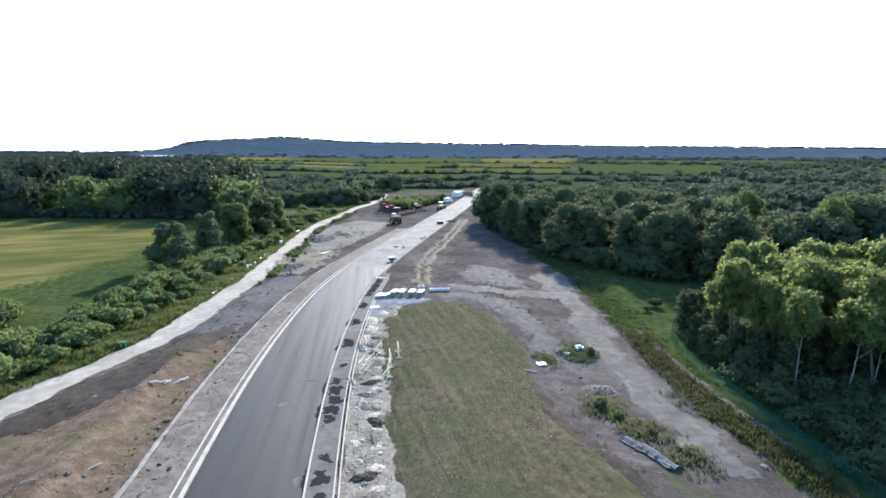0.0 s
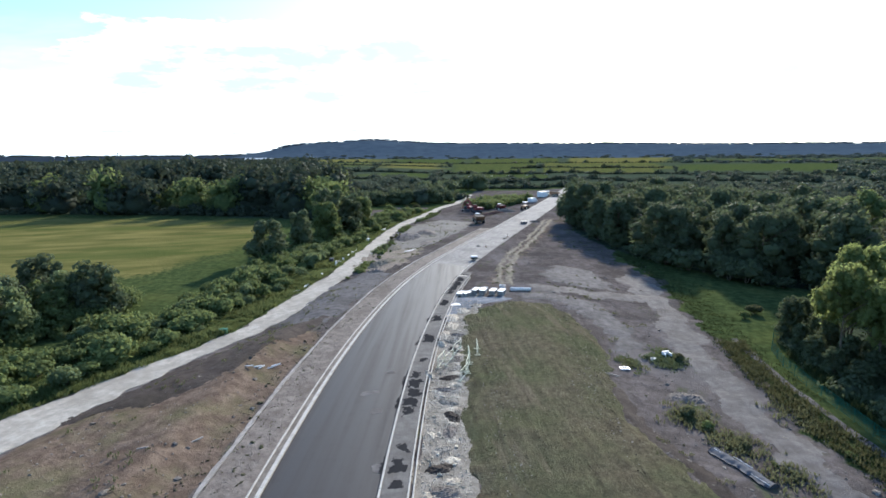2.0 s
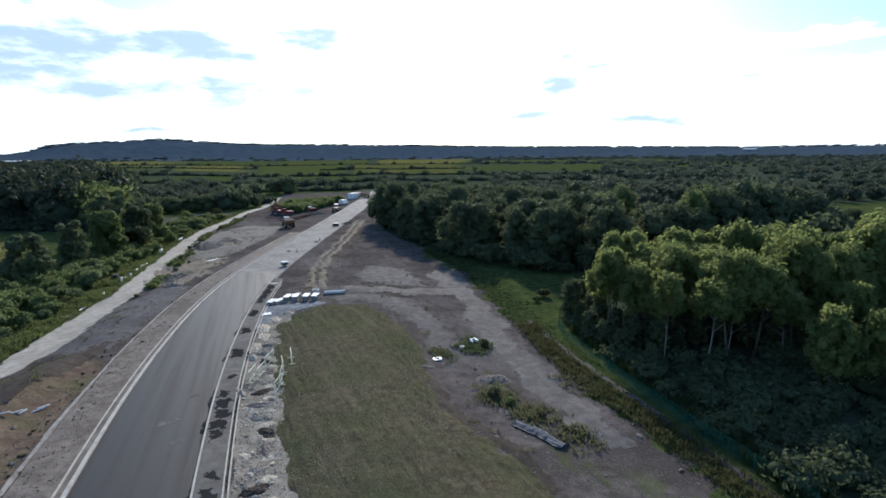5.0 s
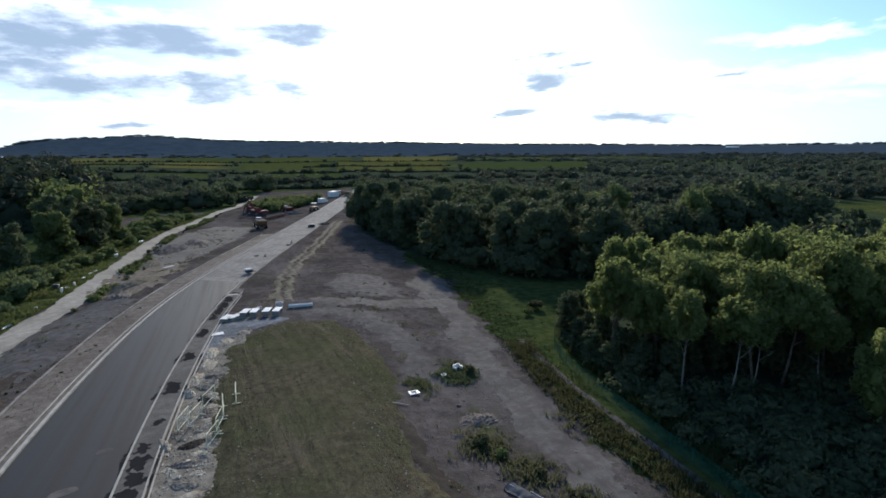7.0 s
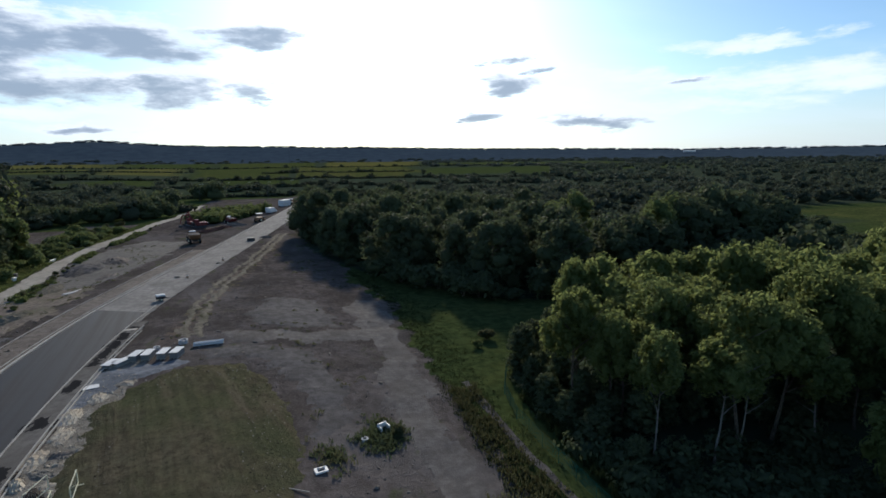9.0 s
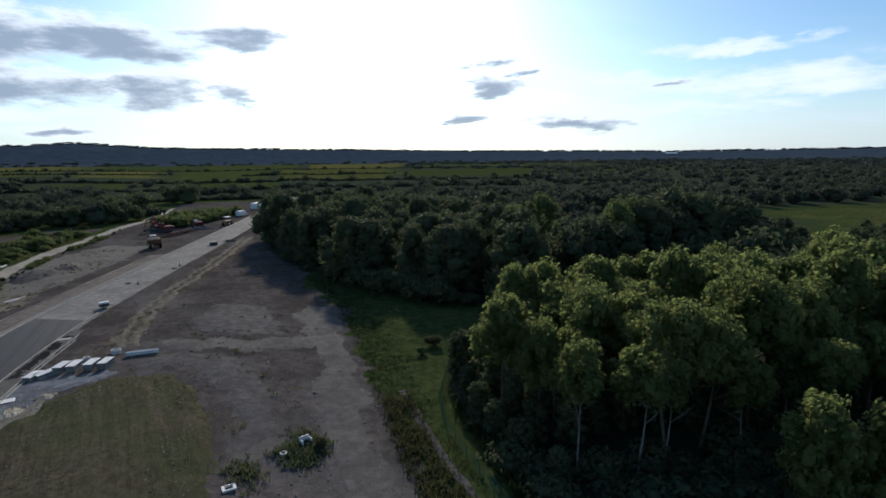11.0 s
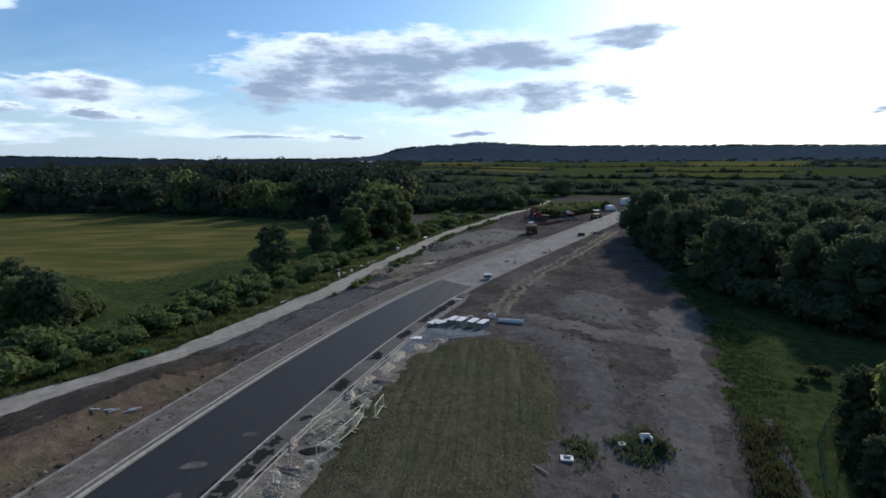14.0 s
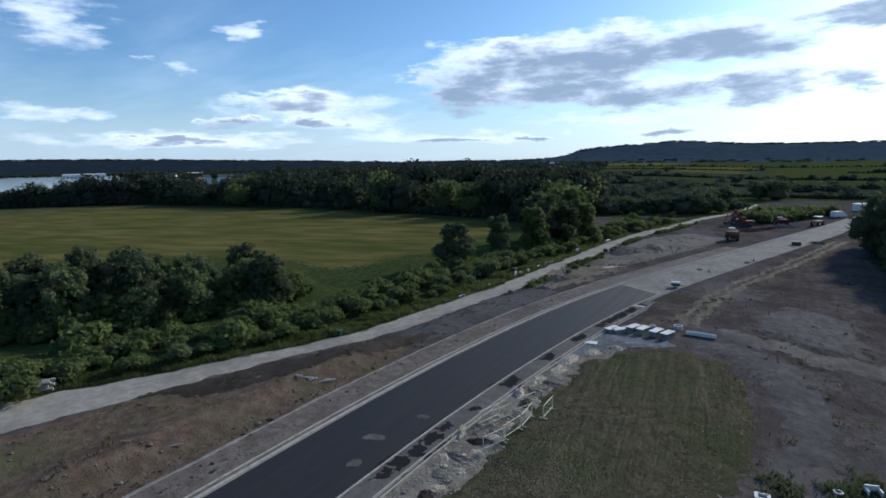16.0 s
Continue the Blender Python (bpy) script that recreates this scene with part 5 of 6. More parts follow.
def blot(name, label, category, x, y, rx, ry, lift, mat, seed, turn=0):
    """A thin irregular layer laid on a surface."""
    rng = np.random.RandomState(seed)
    g, n = Geo(), 44
    a = np.linspace(0, 2 * math.pi, n, endpoint=False)
    rad = (np.abs(np.cos(a)) ** 3.2 + np.abs(np.sin(a)) ** 3.2) ** (-1 / 3.2) * (1 + 0.12 * np.sin(2 * a + rng.uniform(0, 6)) + 0.08 * np.sin(3 * a + rng.uniform(0, 6)) + rng.normal(0, 0.05, n))
    c, s = math.cos(radians(turn)), math.sin(radians(turn))
    ring = [(x + rx * r * math.cos(t) * c - ry * r * math.sin(t) * s, y + rx * r * math.cos(t) * s + ry * r * math.sin(t) * c) for r, t in zip(rad, a)]
    g.add([(px, py, lift) for px, py in ring] + [(px, py, lift - 0.03) for px, py in ring], [tuple(range(n))] + [(i, i + n, (i + 1) % n + n, (i + 1) % n) for i in range(n)])
    return tagged(part(name, g, mat), label, category, kind="structure")


def tarmac(y, half, wide, seed, label, side=0.0):
    c = lambda v: float(along(CENTRE, v)) + 4.5 + side
    layer("tarmac_patch", [(c(y - half) - wide, y - half), (c(y) - wide, y), (c(y + half) - wide, y + half), (c(y + half) + wide * 0.7, y + half * 0.9), (c(y) + wide, y), (c(y - half) + wide, y - half * 0.85)],
          0.004, 0.0, 0.193, PATCH, label, "patch", 0.11, 0.3, 0.0, seed, 0.24)


for k, (y, half, wide, side) in enumerate([(29.6, 0.45, 0.38, 0), (31.6, 0.75, 0.5, 0), (33.9, 0.5, 0.4, 0.1), (39.4, 0.8, 0.4, -0.15), (41.0, 0.8, 0.55, 0), (42.8, 0.9, 0.45, 0.12), (44.7, 1.0, 0.55, 0), (46.6, 0.7, 0.4, -0.1), (50.4, 0.5, 0.3, 0.1), (56.7, 1.3, 0.55, 0),
                                           (64.4, 1.2, 0.55, 0), (71.6, 1.4, 0.55, 0), (77.6, 1.0, 0.5, 0), (80.2, 1.5, 0.56, 0), (83.2, 1.5, 0.54, 0), (86.2, 1.4, 0.55, 0), (89.0, 1.0, 0.5, 0)]):
    tarmac(y, half * 1.1, wide * 1.12, 700 + 3 * k, "ragged black patch of fresh tarmac on the grey footway", side)
for k, (x, y, rx, ry) in enumerate([(-9.1, 31.3, 0.45, 0.55), (-13.0, 42.4, 0.75, 0.42), (-11.5, 39.2, 0.4, 0.5), (-12.3, 47.0, 0.45, 0.35)]):
    blot("dried_slurry", "pale dried slurry splash on the asphalt", "stain", x, y, rx, ry, 0.106, PALEGREY, 720 + k, 20)
layer("chippings", [(-10.4, 64), (-9.2, 64.5), (-8.3, 68.5), (-6.6, 71.6), (-4.2, 73.8), (-2.2, 75.6), (-3.4, 76.3), (-8.2, 75.4), (-10.4, 75.4), (-10.9, 70)], 0.02, 0.0, 0.05, GRIT, "blue-grey stone chippings spread in front of the stacked kerbs", "ground", 0.3, 0.5, 0.012, 87)


# kerb concrete darkened to hold the shade on the stacks' near sides
SHADEKERB = plain("shade_dark_kerb", (0.26, 0.245, 0.22), 0.8, dirt=0.3, spec=0.2)


def kerb_stack(n_rows=2, per_row=6):
    s = thing("kerb_pallet", "stack of concrete kerbs on a pallet, shade-dark below, sunlit-white on top", "pallet", group="pallets of kerbs")
    pal = Geo()
    for i in range(5):
        pal.box(-0.42, 0.42, -0.9 + i * 0.4, -0.9 + i * 0.4 + 0.2, 0.10, 0.13)
    for x in (-0.42, -0.05, 0.32):
        pal.box(x, x + 0.1, -0.9, 0.9, 0, 0.10)
    part("pallet", pal, TIMBER, s)
    w = 0.84 / per_row
    stone = Geo().box(-w / 2 + 0.014, w / 2 - 0.014, -0.44, 0.44, 0, 0.255, 0.015).mesh("kerb_stone", SHADEKERB)
    for r in range(n_rows):
        for c in range(per_row):
            for d in (-0.46, 0.46):
                ob = new("kerb_stone", stone)
                ob.parent = s
                ob.matrix_basis = pose(-0.42 + w * (c + 0.5), d, 0.13 + 0.285 * r)
    top = 0.13 + 0.285 * n_rows
    # white slabs added on top for the sunlit faces of the upper kerbs
    sheet = Geo()
    for i in range(3):
        sheet.box(-0.455 + 0.305 * i, -0.17 + 0.305 * i, -0.95, 0.95, top - 0.012, top + 0.012 + 0.008 * (i % 2), 0.006)
    part("sheet", sheet, WHITE, s, "white slabs standing in for sunlit kerb tops")
    return s


stack = kerb_stack(2)
low_stack = kerb_stack(1)
for i, (x, y, turn, low) in enumerate([(-3.3, 77.9, -12, 0), (-4.55, 77.9, -10, 0), (-6.05, 77.9, -8, 0), (-7.15, 77.9, -14, 0), (-8.3, 76.9, -34, 1), (-9.2, 76.7, -16, 1)]):
    m = pose(x, y, at(x, y) + 0.02, 0, 0, turn)
    if i == 0:
        stack.matrix_basis = m
    elif i == 4:
        low_stack.matrix_basis = m
    else:
        copy_thing(low_stack if low else stack, m)


def pipe_bundle(x, y, turn, length=4.4):
    s = thing("pipe_bundle", "strapped bundle of long white plastic pipes on bearers", "pipes", pose(x, y, at(x, y), 0, 0, turn) @ Matrix.Scale(0.8, 4))
    for r in range(2):
        for c in range(2):
            g = Geo()
            yy, zz = (c - 0.5) * 0.46, 0.23 + r * 0.25
            g.tube((-length / 2, yy, zz), (length / 2, yy, zz), 0.12, None, 12, False)
            g.tube((length / 2 - 0.02, yy, zz), (-length / 2 + 0.02, yy, zz), 0.10, None, 12, False)
            part("pipe", g, PLASTIC, s, smooth=True)
    for k in (-1.2, 1.2):
        part("bearer", Geo().box(k - 0.05, k + 0.05, -0.75, 0.75, 0, 0.11, 0.01), TIMBER, s)
        part("strap", Geo().box(k - 0.02, k + 0.02, -0.5, 0.5, 0.575, 0.59), STEEL, s)
    return s


pipe_bundle(-0.55, 80.7, 4, 3.9)


def concrete_ring(x, y, r, h, turn=0, lie=False, label="precast concrete chamber ring set down on the stony ground"):
    s = thing("chamber_ring", label, "concrete ring", pose(x, y, at(x, y) + (r if lie else 0), 90 if lie else 0, 0, turn))
    n = 24
    prof = [(r, 0), (r, h), (r - 0.12, h), (r - 0.12, 0)]
    vs = [(p * math.cos(2 * math.pi * i / n), p * math.sin(2 * math.pi * i / n), z) for i in range(n) for p, z in prof]
    fs = [(4 * i + k, 4 * ((i + 1) % n) + k, 4 * ((i + 1) % n) + (k + 1) % 4, 4 * i + (k + 1) % 4) for i in range(n) for k in range(4)]
    part("ring", Geo().add(vs, fs), CONCRETE, s)
    return s


concrete_ring(-3.4, 82.1, 0.5, 0.45, 40)
concrete_ring(-5.8, 80.6, 0.34, 0.35, 10)


def plank(name, label, x, y, turn, L, W, T, mat, z=None, tip=0):
    s = part(name, Geo().box(-L / 2, L / 2, -W / 2, W / 2, 0, T, 0.01), mat)
    s.matrix_basis = pose(x, y, at(x, y) + 0.03 if z is None else z, 0, tip, turn)
    return tagged(s, label, "board")


plank("board", "pale plywood board laid over the dark footway trench", float(along(CENTRE, 88.6)) + 4.4, 88.6, 4, 1.5, 0.8, 0.03, TIMBER, 0.21)
plank("board", "white sheet of board dropped on the chippings", -9.3, 71.2, 18, 1.3, 0.9, 0.03, WHITE, at(-9.3, 71.2) + 0.11)
plank("stake", "thin timber stake lying on the topsoil bank", 8.4, 50.6, -32, 2.0, 0.07, 0.07, TIMBER)
plank("stake", "pale timber stake lying on the brown soil", -23.2, 32.6, 62, 1.3, 0.08, 0.08, TIMBER)
plank("stake", "thin pale stake lying in the ploughed soil", -25.6, 30.4, 30, 0.8, 0.06, 0.06, TIMBER)
plank("slab", "long pale concrete slab lying on the worked earth", -25.2, 116.0, 62, 4.2, 0.7, 0.14, CONCRETE)
for k, (x, y, turn, L) in enumerate([(-24.4, 46.6, 50, 2.6), (-25.2, 45.7, 35, 1.6), (-24.9, 46.0, 75, 1.4), (-25.6, 45.0, 20, 1.2), (-24.0, 47.2, 48, 1.5)]):
    plank("duct_offcut", "white plastic duct offcut on the verge soil", x, y, turn, L * 0.6, 0.09, 0.09, PLASTIC, at(x, y) + 0.02 + 0.03 * k, -4 if k == 0 else 0)


def cover_slab(x, y, turn):
    """A concrete cover slab with an open hatch."""
    s = thing("cover_slab", "white concrete chamber slab with an open hatch in weeds", "slab", pose(x, y, at(x, y), 0, 0, turn) @ Matrix.Scale(0.46, 4))
    g = Geo()
    for a, b, c, d in ((-0.95, 0.95, -0.7, -0.38), (-0.95, 0.95, 0.38, 0.7), (-0.95, -0.5, -0.38, 0.38), (0.5, 0.95, -0.38, 0.38)):
        g.box(a, b, c, d, 0.08, 0.34)
    part("slab", g, WHITE, s)
    part("hatch_floor", Geo().box(-0.5, 0.5, -0.38, 0.38, 0.05, 0.12), DARKSOIL, s)
    for d in (-0.4, 0.36):
        part("hatch_rim", Geo().box(-0.54, 0.54, d, d + 0.05, 0.345, 0.40, 0.01), STEEL, s)
    return s


cover_slab(10.1, 52.6, 12)


def outfall(x, y, turn):
    s = thing("headwall", "white precast concrete headwall standing in green weeds", "headwall", pose(x, y, at(x, y), 0, 0, turn) @ Matrix.Scale(0.6, 4))
    part("base", Geo().box(-0.7, 0.7, -0.5, 0.6, 0, 0.16, 0.02), CONCRETE, s)
    part("back_wall", Geo().box(-0.7, 0.7, 0.45, 0.62, 0.16, 1.05, 0.02), WHITE, s)
    for k in (-0.7, 0.55):
        part("wing_wall", Geo().box(k, k + 0.15, -0.4, 0.44, 0.16, 0.85, 0.02), WHITE, s)
    part("rail", Geo().tube((-0.6, 0.53, 1.2), (0.6, 0.53, 1.2), 0.02).tube((-0.6, 0.53, 1.04), (-0.6, 0.53, 1.2), 0.02).tube((0.6, 0.53, 1.04), (0.6, 0.53, 1.2), 0.02), STEEL, s)
    return s


outfall(15.3, 57.6, 25)
concrete_ring(13.6, 56.4, 0.28, 0.25, 0, False, "small concrete ring in the weeds by the headwall")


def geotextile(x0, y0, x1, y1, w):
    """A lined strip: a rippled sheet weighted by white battens."""
    s = thing("lining_sheet", "blue-grey lining sheet weighted with white battens", "sheet")
    n, k = 40, 8
    t, u = np.meshgrid(np.linspace(0, 1, n), np.linspace(-0.5, 0.5, k), indexing="ij")
    nx, ny = (y1 - y0), -(x1 - x0)
    L = math.hypot(nx, ny)
    wob = 0.12 * np.sin(t * 9) + 0.08 * np.sin(t * 23)
    X, Y = x0 + (x1 - x0) * t + nx / L * w * (u + wob * 0.6), y0 + (y1 - y0) * t + ny / L * w * (u + wob * 0.6)
    Z = height(X, Y) + 0.10 + 0.20 * np.cos(u * 3.0) + 0.02 * np.sin(t * 40 + u * 5) + 0.015 * np.sin(t * 71)
    top = np.stack([X, Y, Z], -1).reshape(-1, 3)
    idx = np.arange(n * k).reshape(n, k)
    q = np.stack([idx[:-1, :-1], idx[:-1, 1:], idx[1:, 1:], idx[1:, :-1]], -1).reshape(-1, 4)
    rim = np.concatenate([idx[0, :], idx[1:, -1], idx[-1, -2::-1], idx[-2:0:-1, 0]])
    low = top[rim] - np.array([0, 0, 0.35])
    m = len(rim)
    side = np.array([[rim[i], rim[(i + 1) % m], n * k + (i + 1) % m, n * k + i] for i in range(m)])
    part("sheet", quick_mesh("sheet", np.concatenate([top, low]), np.concatenate([q, side]), SHEETING, True), None, s)
    for f0, f1, uu in ((0.3, 0.62, -0.3), (0.72, 1.0, 0.42), (0.02, 0.14, 0.1)):
        a = [x0 + (x1 - x0) * f0 + nx / L * w * uu, y0 + (y1 - y0) * f0 + ny / L * w * uu]
        b = [x0 + (x1 - x0) * f1 + nx / L * w * uu, y0 + (y1 - y0) * f1 + ny / L * w * uu]
        part("batten", Geo().tube((*a, at(*a) + 0.30), (*b, at(*b) + 0.30), 0.024, None, 6), CONCRETE, s)
    return s


geotextile(13.9, 38.3, 16.4, 34.4, 1.1)


def net_fence():
    """Green netting on posts along the edge of the fenced wood."""
    f = thing("net_fence", "green plastic netting fence on thin posts before the wood", "fence")
    line = [(31.5, 68.5), (29.2, 66.0), (27.2, 61.5), (26.3, 56.6), (26.4, 52.0), (26.7, 47.5), (27.0, 43.0), (27.3, 38.5), (27.7, 34.0), (28.2, 29.5), (28.8, 25.0)]
    pts = []
    for (x0, y0), (x1, y1) in zip(line, line[1:]):
        pts += [(x0, y0), ((x0 + x1) / 2, (y0 + y1) / 2)]
    pts.append(line[-1])
    for x, y in pts:
        z = at(x, y)
        part("post", Geo().tube((x, y, z - 0.3), (x, y, z + 1.2), 0.03, 0.025, 6), GREENNET, f)
    for (x0, y0), (x1, y1) in zip(pts, pts[1:]):
        g = Geo()
        z0, z1 = at(x0, y0), at(x1, y1)
        a, b = Vector((x0 + 0.05, y0, z0)), Vector((x1 + 0.05, y1, z1))
        for i in range(13):
            h = 0.08 + 0.085 * i
            sag = 0.04 * math.sin(i)
            c = (a + b) / 2 + Vector((0, 0, h - sag))
            for p, q in ((a + Vector((0, 0, h)), c), (c, b + Vector((0, 0, h)))):
                w = Vector((0, 0, 0.035 if i == 12 else 0.018))
                g.add([p, q, q + w, p + w], [(0, 1, 2, 3)])
        n = 18
        for i in range(n):
            p = a.lerp(b, (i + 0.5) / n)
            g.add([p + Vector((0.01, 0, 0.05)), p + Vector((0.01, 0.018, 0.05)), p + Vector((0.01, 0.018, 1.13)), p + Vector((0.01, 0, 1.13))], [(0, 1, 2, 3)])
        part("netting", g, GREENNET, f)
    return f


net_fence()
FOOTPATH = [(20, 27.6), (38, 26.2), (44, 26.0), (47, 25.5), (51, 24.9), (57, 24.7), (63, 24.6), (66, 24.4)]
ribbon("footpath", lambda y: along(FOOTPATH, y) - 0.34, lambda y: along(FOOTPATH, y) + 0.34, 22, 65, 0.03, GREYSOIL, "narrow trodden earth path beside the netting fence", "path", 3, 0.6, wobble=0.16, seed=41)
RIDGE_TRACK = [(82, -2.4), (88, -3.4), (97, -4.0), (108, -3.1), (121, -0.8), (138, 2.2), (152, 4.0), (172, 6.6), (200, 9.5)]
TAN = stony_material("tan_subsoil", (0.105, 0.092, 0.068), (0.175, 0.152, 0.115), (0.085, 0.082, 0.05), 5)
_ry = [84, 88, 95, 102, 110, 119, 131, 143, 157, 172]
for _side, _w in ((-0.85, 0.26), (0.8, 0.34)):
    layer("soil_ridge", [(float(along(RIDGE_TRACK, y)) + _side - _w - 0.1 * math.sin(y * 1.1), y) for y in _ry] + [(float(along(RIDGE_TRACK, y)) + _side + _w + 0.15 * math.sin(y), y) for y in reversed(_ry)], 0.14, 0.0, 0.03, TAN, "low ridge of tan subsoil beside the unfinished road", "ground", 0.26, 0.5, 0.03, 73)


# ---- along the haul road
def block(x, y, turn, L, W, H, label):
    s = part("concrete_block", Geo().box(-L / 2, L / 2, -W / 2, W / 2, 0, H, 0.04), WHITE)
    s.matrix_basis = pose(x, y, at(x, y), 0, 0, turn)
    return tagged(s, label, "block", "blocks beside the haul road")


for x, y, turn, L, W, H in ((-39.5, 83.5, 98, 2.8, 0.45, 0.4), (-39.9, 79.6, 70, 1.8, 0.3, 0.3), (-40.6, 91.0, 90, 0.7, 0.7, 0.9), (-41.8, 100.5, 90, 0.7, 0.6, 1.5), (-41.3, 102.4, 60, 0.9, 0.6, 0.9),
                            (-41.3, 105.6, 90, 0.6, 0.6, 1.0), (-41.4, 110.2, 90, 1.2, 0.6, 0.7), (-41.5, 115.0, 92, 3.4, 0.6, 0.7), (-42.2, 131.5, 90, 1.4, 1.0, 1.1), (-42.0, 152, 90, 3.0, 0.6, 0.6)):
    block(float(along(HAUL_L, y)) + (x + 39.0) * 0.25 - 0.5, y, turn + 11 * math.sin(y * 3), L * (0.6 if L < 1.5 else 0.85), W * 0.5, H * 0.6, "white concrete block set beside the haul road")


def crate(name, x, y, w, d, h, mat, label, category):
    s = thing(name, label, category, pose(x, y, at(x, y), 0, 0, 6))
    part("body", Geo().box(-w / 2, w / 2, -d / 2, d / 2, 0.05, h, 0.03), mat, s)
    part("lid", Geo().box(-w / 2 - 0.04, w / 2 + 0.04, -d / 2 - 0.04, d / 2 + 0.04, h + 0.002, h + 0.07, 0.02), mat, s)
    for i in (-1, 1):
        part("skid", Geo().box(i * w * 0.35 - 0.05, i * w * 0.35 + 0.05, -d / 2, d / 2, 0, 0.048), TIMBER, s)
    return s


crate("grit_bin", -36.5, 58.6, 0.85, 0.6, 0.6, GREENBOX, "green plastic grit bin beside the haul road", "bin")
crate("tool_chest", -39.0, 103.0, 0.8, 0.7, 0.9, STEEL, "dark steel tool chest in the hedge by the haul road", "chest")
crate("tool_chest", -41.0, 133.8, 1.2, 0.8, 0.8, STEEL, "low rusty steel chest beside the haul road", "chest")


def beam_stack(x, y, turn):
    s = thing("beam_stack", "stack of long weathered grey beams beside the haul road", "beams", pose(x, y, at(x, y), 0, 0, turn))
    for r in range(3):
        for c in range(5 - r):
            part("beam", Geo().box(-3.2 + 0.15 * ((r + c) % 3), 3.2 - 0.2 * ((r * 2 + c) % 3), -0.95 + c * 0.4 + 0.1 * r, -0.68 + c * 0.4 + 0.1 * r, 0.12 + 0.29 * r, 0.36 + 0.29 * r, 0.015), TIMBER, s)
    for r in range(3):
        for k in (-2, 2):
            part("bearer", Geo().box(k - 0.05, k + 0.05, -1.0, 1.05 - 0.35 * r, 0.0 if r == 0 else 0.08 + 0.29 * r, 0.118 if r == 0 else 0.118 + 0.29 * r), TIMBER, s)
    return s


beam_stack(-47.6, 28.8, 62)

# ---- spoil
REDSOIL = stony_material("red_brown_spoil", (0.075, 0.036, 0.028), (0.13, 0.07, 0.055), (0.05, 0.026, 0.021), 4)
for k, (x, y, rx, ry, h, mat, turn, label) in enumerate([
        (-13.5, 192, 8, 2.6, 1.0, REDSOIL, 36, "long dark red-brown spoil heap by the excavators"), (-28, 101, 2.6, 5.0, 0.9, TAN, -6, "orange-brown spoil heap between the roads"),
        (-26.5, 93, 1.8, 3.4, 0.6, VERGE, 10, "low brown spoil heap between the roads"), (-31, 138, 3.4, 7, 0.9, GREYSOIL, 0, "grey stone heap between the roads"), (-27.5, 147, 3.0, 5, 0.7, VERGE, 20, "stony spoil heap beside the sub-base"),
        (-30.5, 121, 2.0, 4.5, 0.6, TAN, 4, "sandy spoil heap between the roads"), (-24, 128, 2.2, 4.0, 0.4, VERGE, 0, "flattened spoil heap beside the verge"), (2.5, 166, 2.2, 1.3, 0.5, VERGE, 0, "brown soil heap beside the sub-base"),
        (-9, 196, 5, 2.2, 1.1, VERGE, 10, "brown spoil heap by the parked machines"), (14.5, 47.5, 2.0, 1.2, 0.35, VERGE, 20, "stony heap among the weeds")]):
    lump_heap("spoil_mound", label, "heap", x, y, rx, ry, h, mat, 800 + k, turn, "spoil heaps of the works")


# ---- machines
def wheel(parent, x, y, r, w):
    a = part("wheel", Geo().tube((x, y - w / 2, r), (x, y + w / 2, r), r, None, 20), RUBBER, parent)
    part("rim", Geo().tube((x, y - w / 2 - 0.012, r), (x, y + w / 2 + 0.012, r), r * 0.5, None, 14), YELLOW, a)
    return a


def dump_truck(x, y, turn, paint, s=1.0, label="articulated dump truck standing beside the sub-base"):
    d = thing("dump_truck", label, "dump truck", pose(x, y, at(x, y), 0, 0, turn) @ Matrix.Scale(s, 4))
    part("chassis", Geo().box(-3.2, 3.6, -0.5, 0.5, 0.7, 1.1, 0.05), STEEL, d)
    skip = Geo().add([(-3.6, -1.25, 1.9), (-3.6, 1.25, 1.9), (1.0, 1.25, 1.2), (1.0, -1.25, 1.2), (-4.0, -1.45, 2.5), (-4.0, 1.45, 2.5), (1.3, 1.45, 2.7), (1.3, -1.45, 2.7), (-2.6, -1.25, 1.15), (-2.6, 1.25, 1.15)],
                     [(0, 1, 9, 8), (8, 9, 2, 3), (3, 2, 6, 7), (0, 4, 5, 1), (1, 5, 6, 2, 9), (0, 8, 3, 7, 4)])
    part("skip", skip, paint, d)
    part("load", Geo().add([(-3.8, -1.35, 2.3), (-3.8, 1.35, 2.3), (1.2, 1.35, 2.5), (1.2, -1.35, 2.5), (-1.2, 0, 2.75)], [(0, 1, 4), (1, 2, 4), (2, 3, 4), (3, 0, 4)]), VERGE, d)
    cab = part("cab", Geo().box(1.6, 3.0, -0.75, 0.75, 1.2, 2.9, 0.1), WHITE, d)
    part("windscreen", Geo().box(2.985, 3.02, -0.62, 0.62, 1.95, 2.7, 0.01), GLASS, cab)
    for k in (-0.77, 0.74):
        part("side_window", Geo().box(1.8, 2.8, k, k + 0.03, 1.95, 2.7), GLASS, cab)
    part("bonnet", Geo().box(3.03, 4.3, -0.7, 0.7, 1.1, 1.85, 0.12), paint, d)
    for wx in (-2.5, -1.0, 3.1):
        for wy in (-1.15, 1.15):
            wheel(d, wx, wy, 0.75, 0.55)
    return d


dump_truck(-14.5, 163.5, 105, ORANGE, 0.95)
dump_truck(-9.9, 206.5, 110, RED, 0.85, "red dump truck with white cab behind the spoil heap")


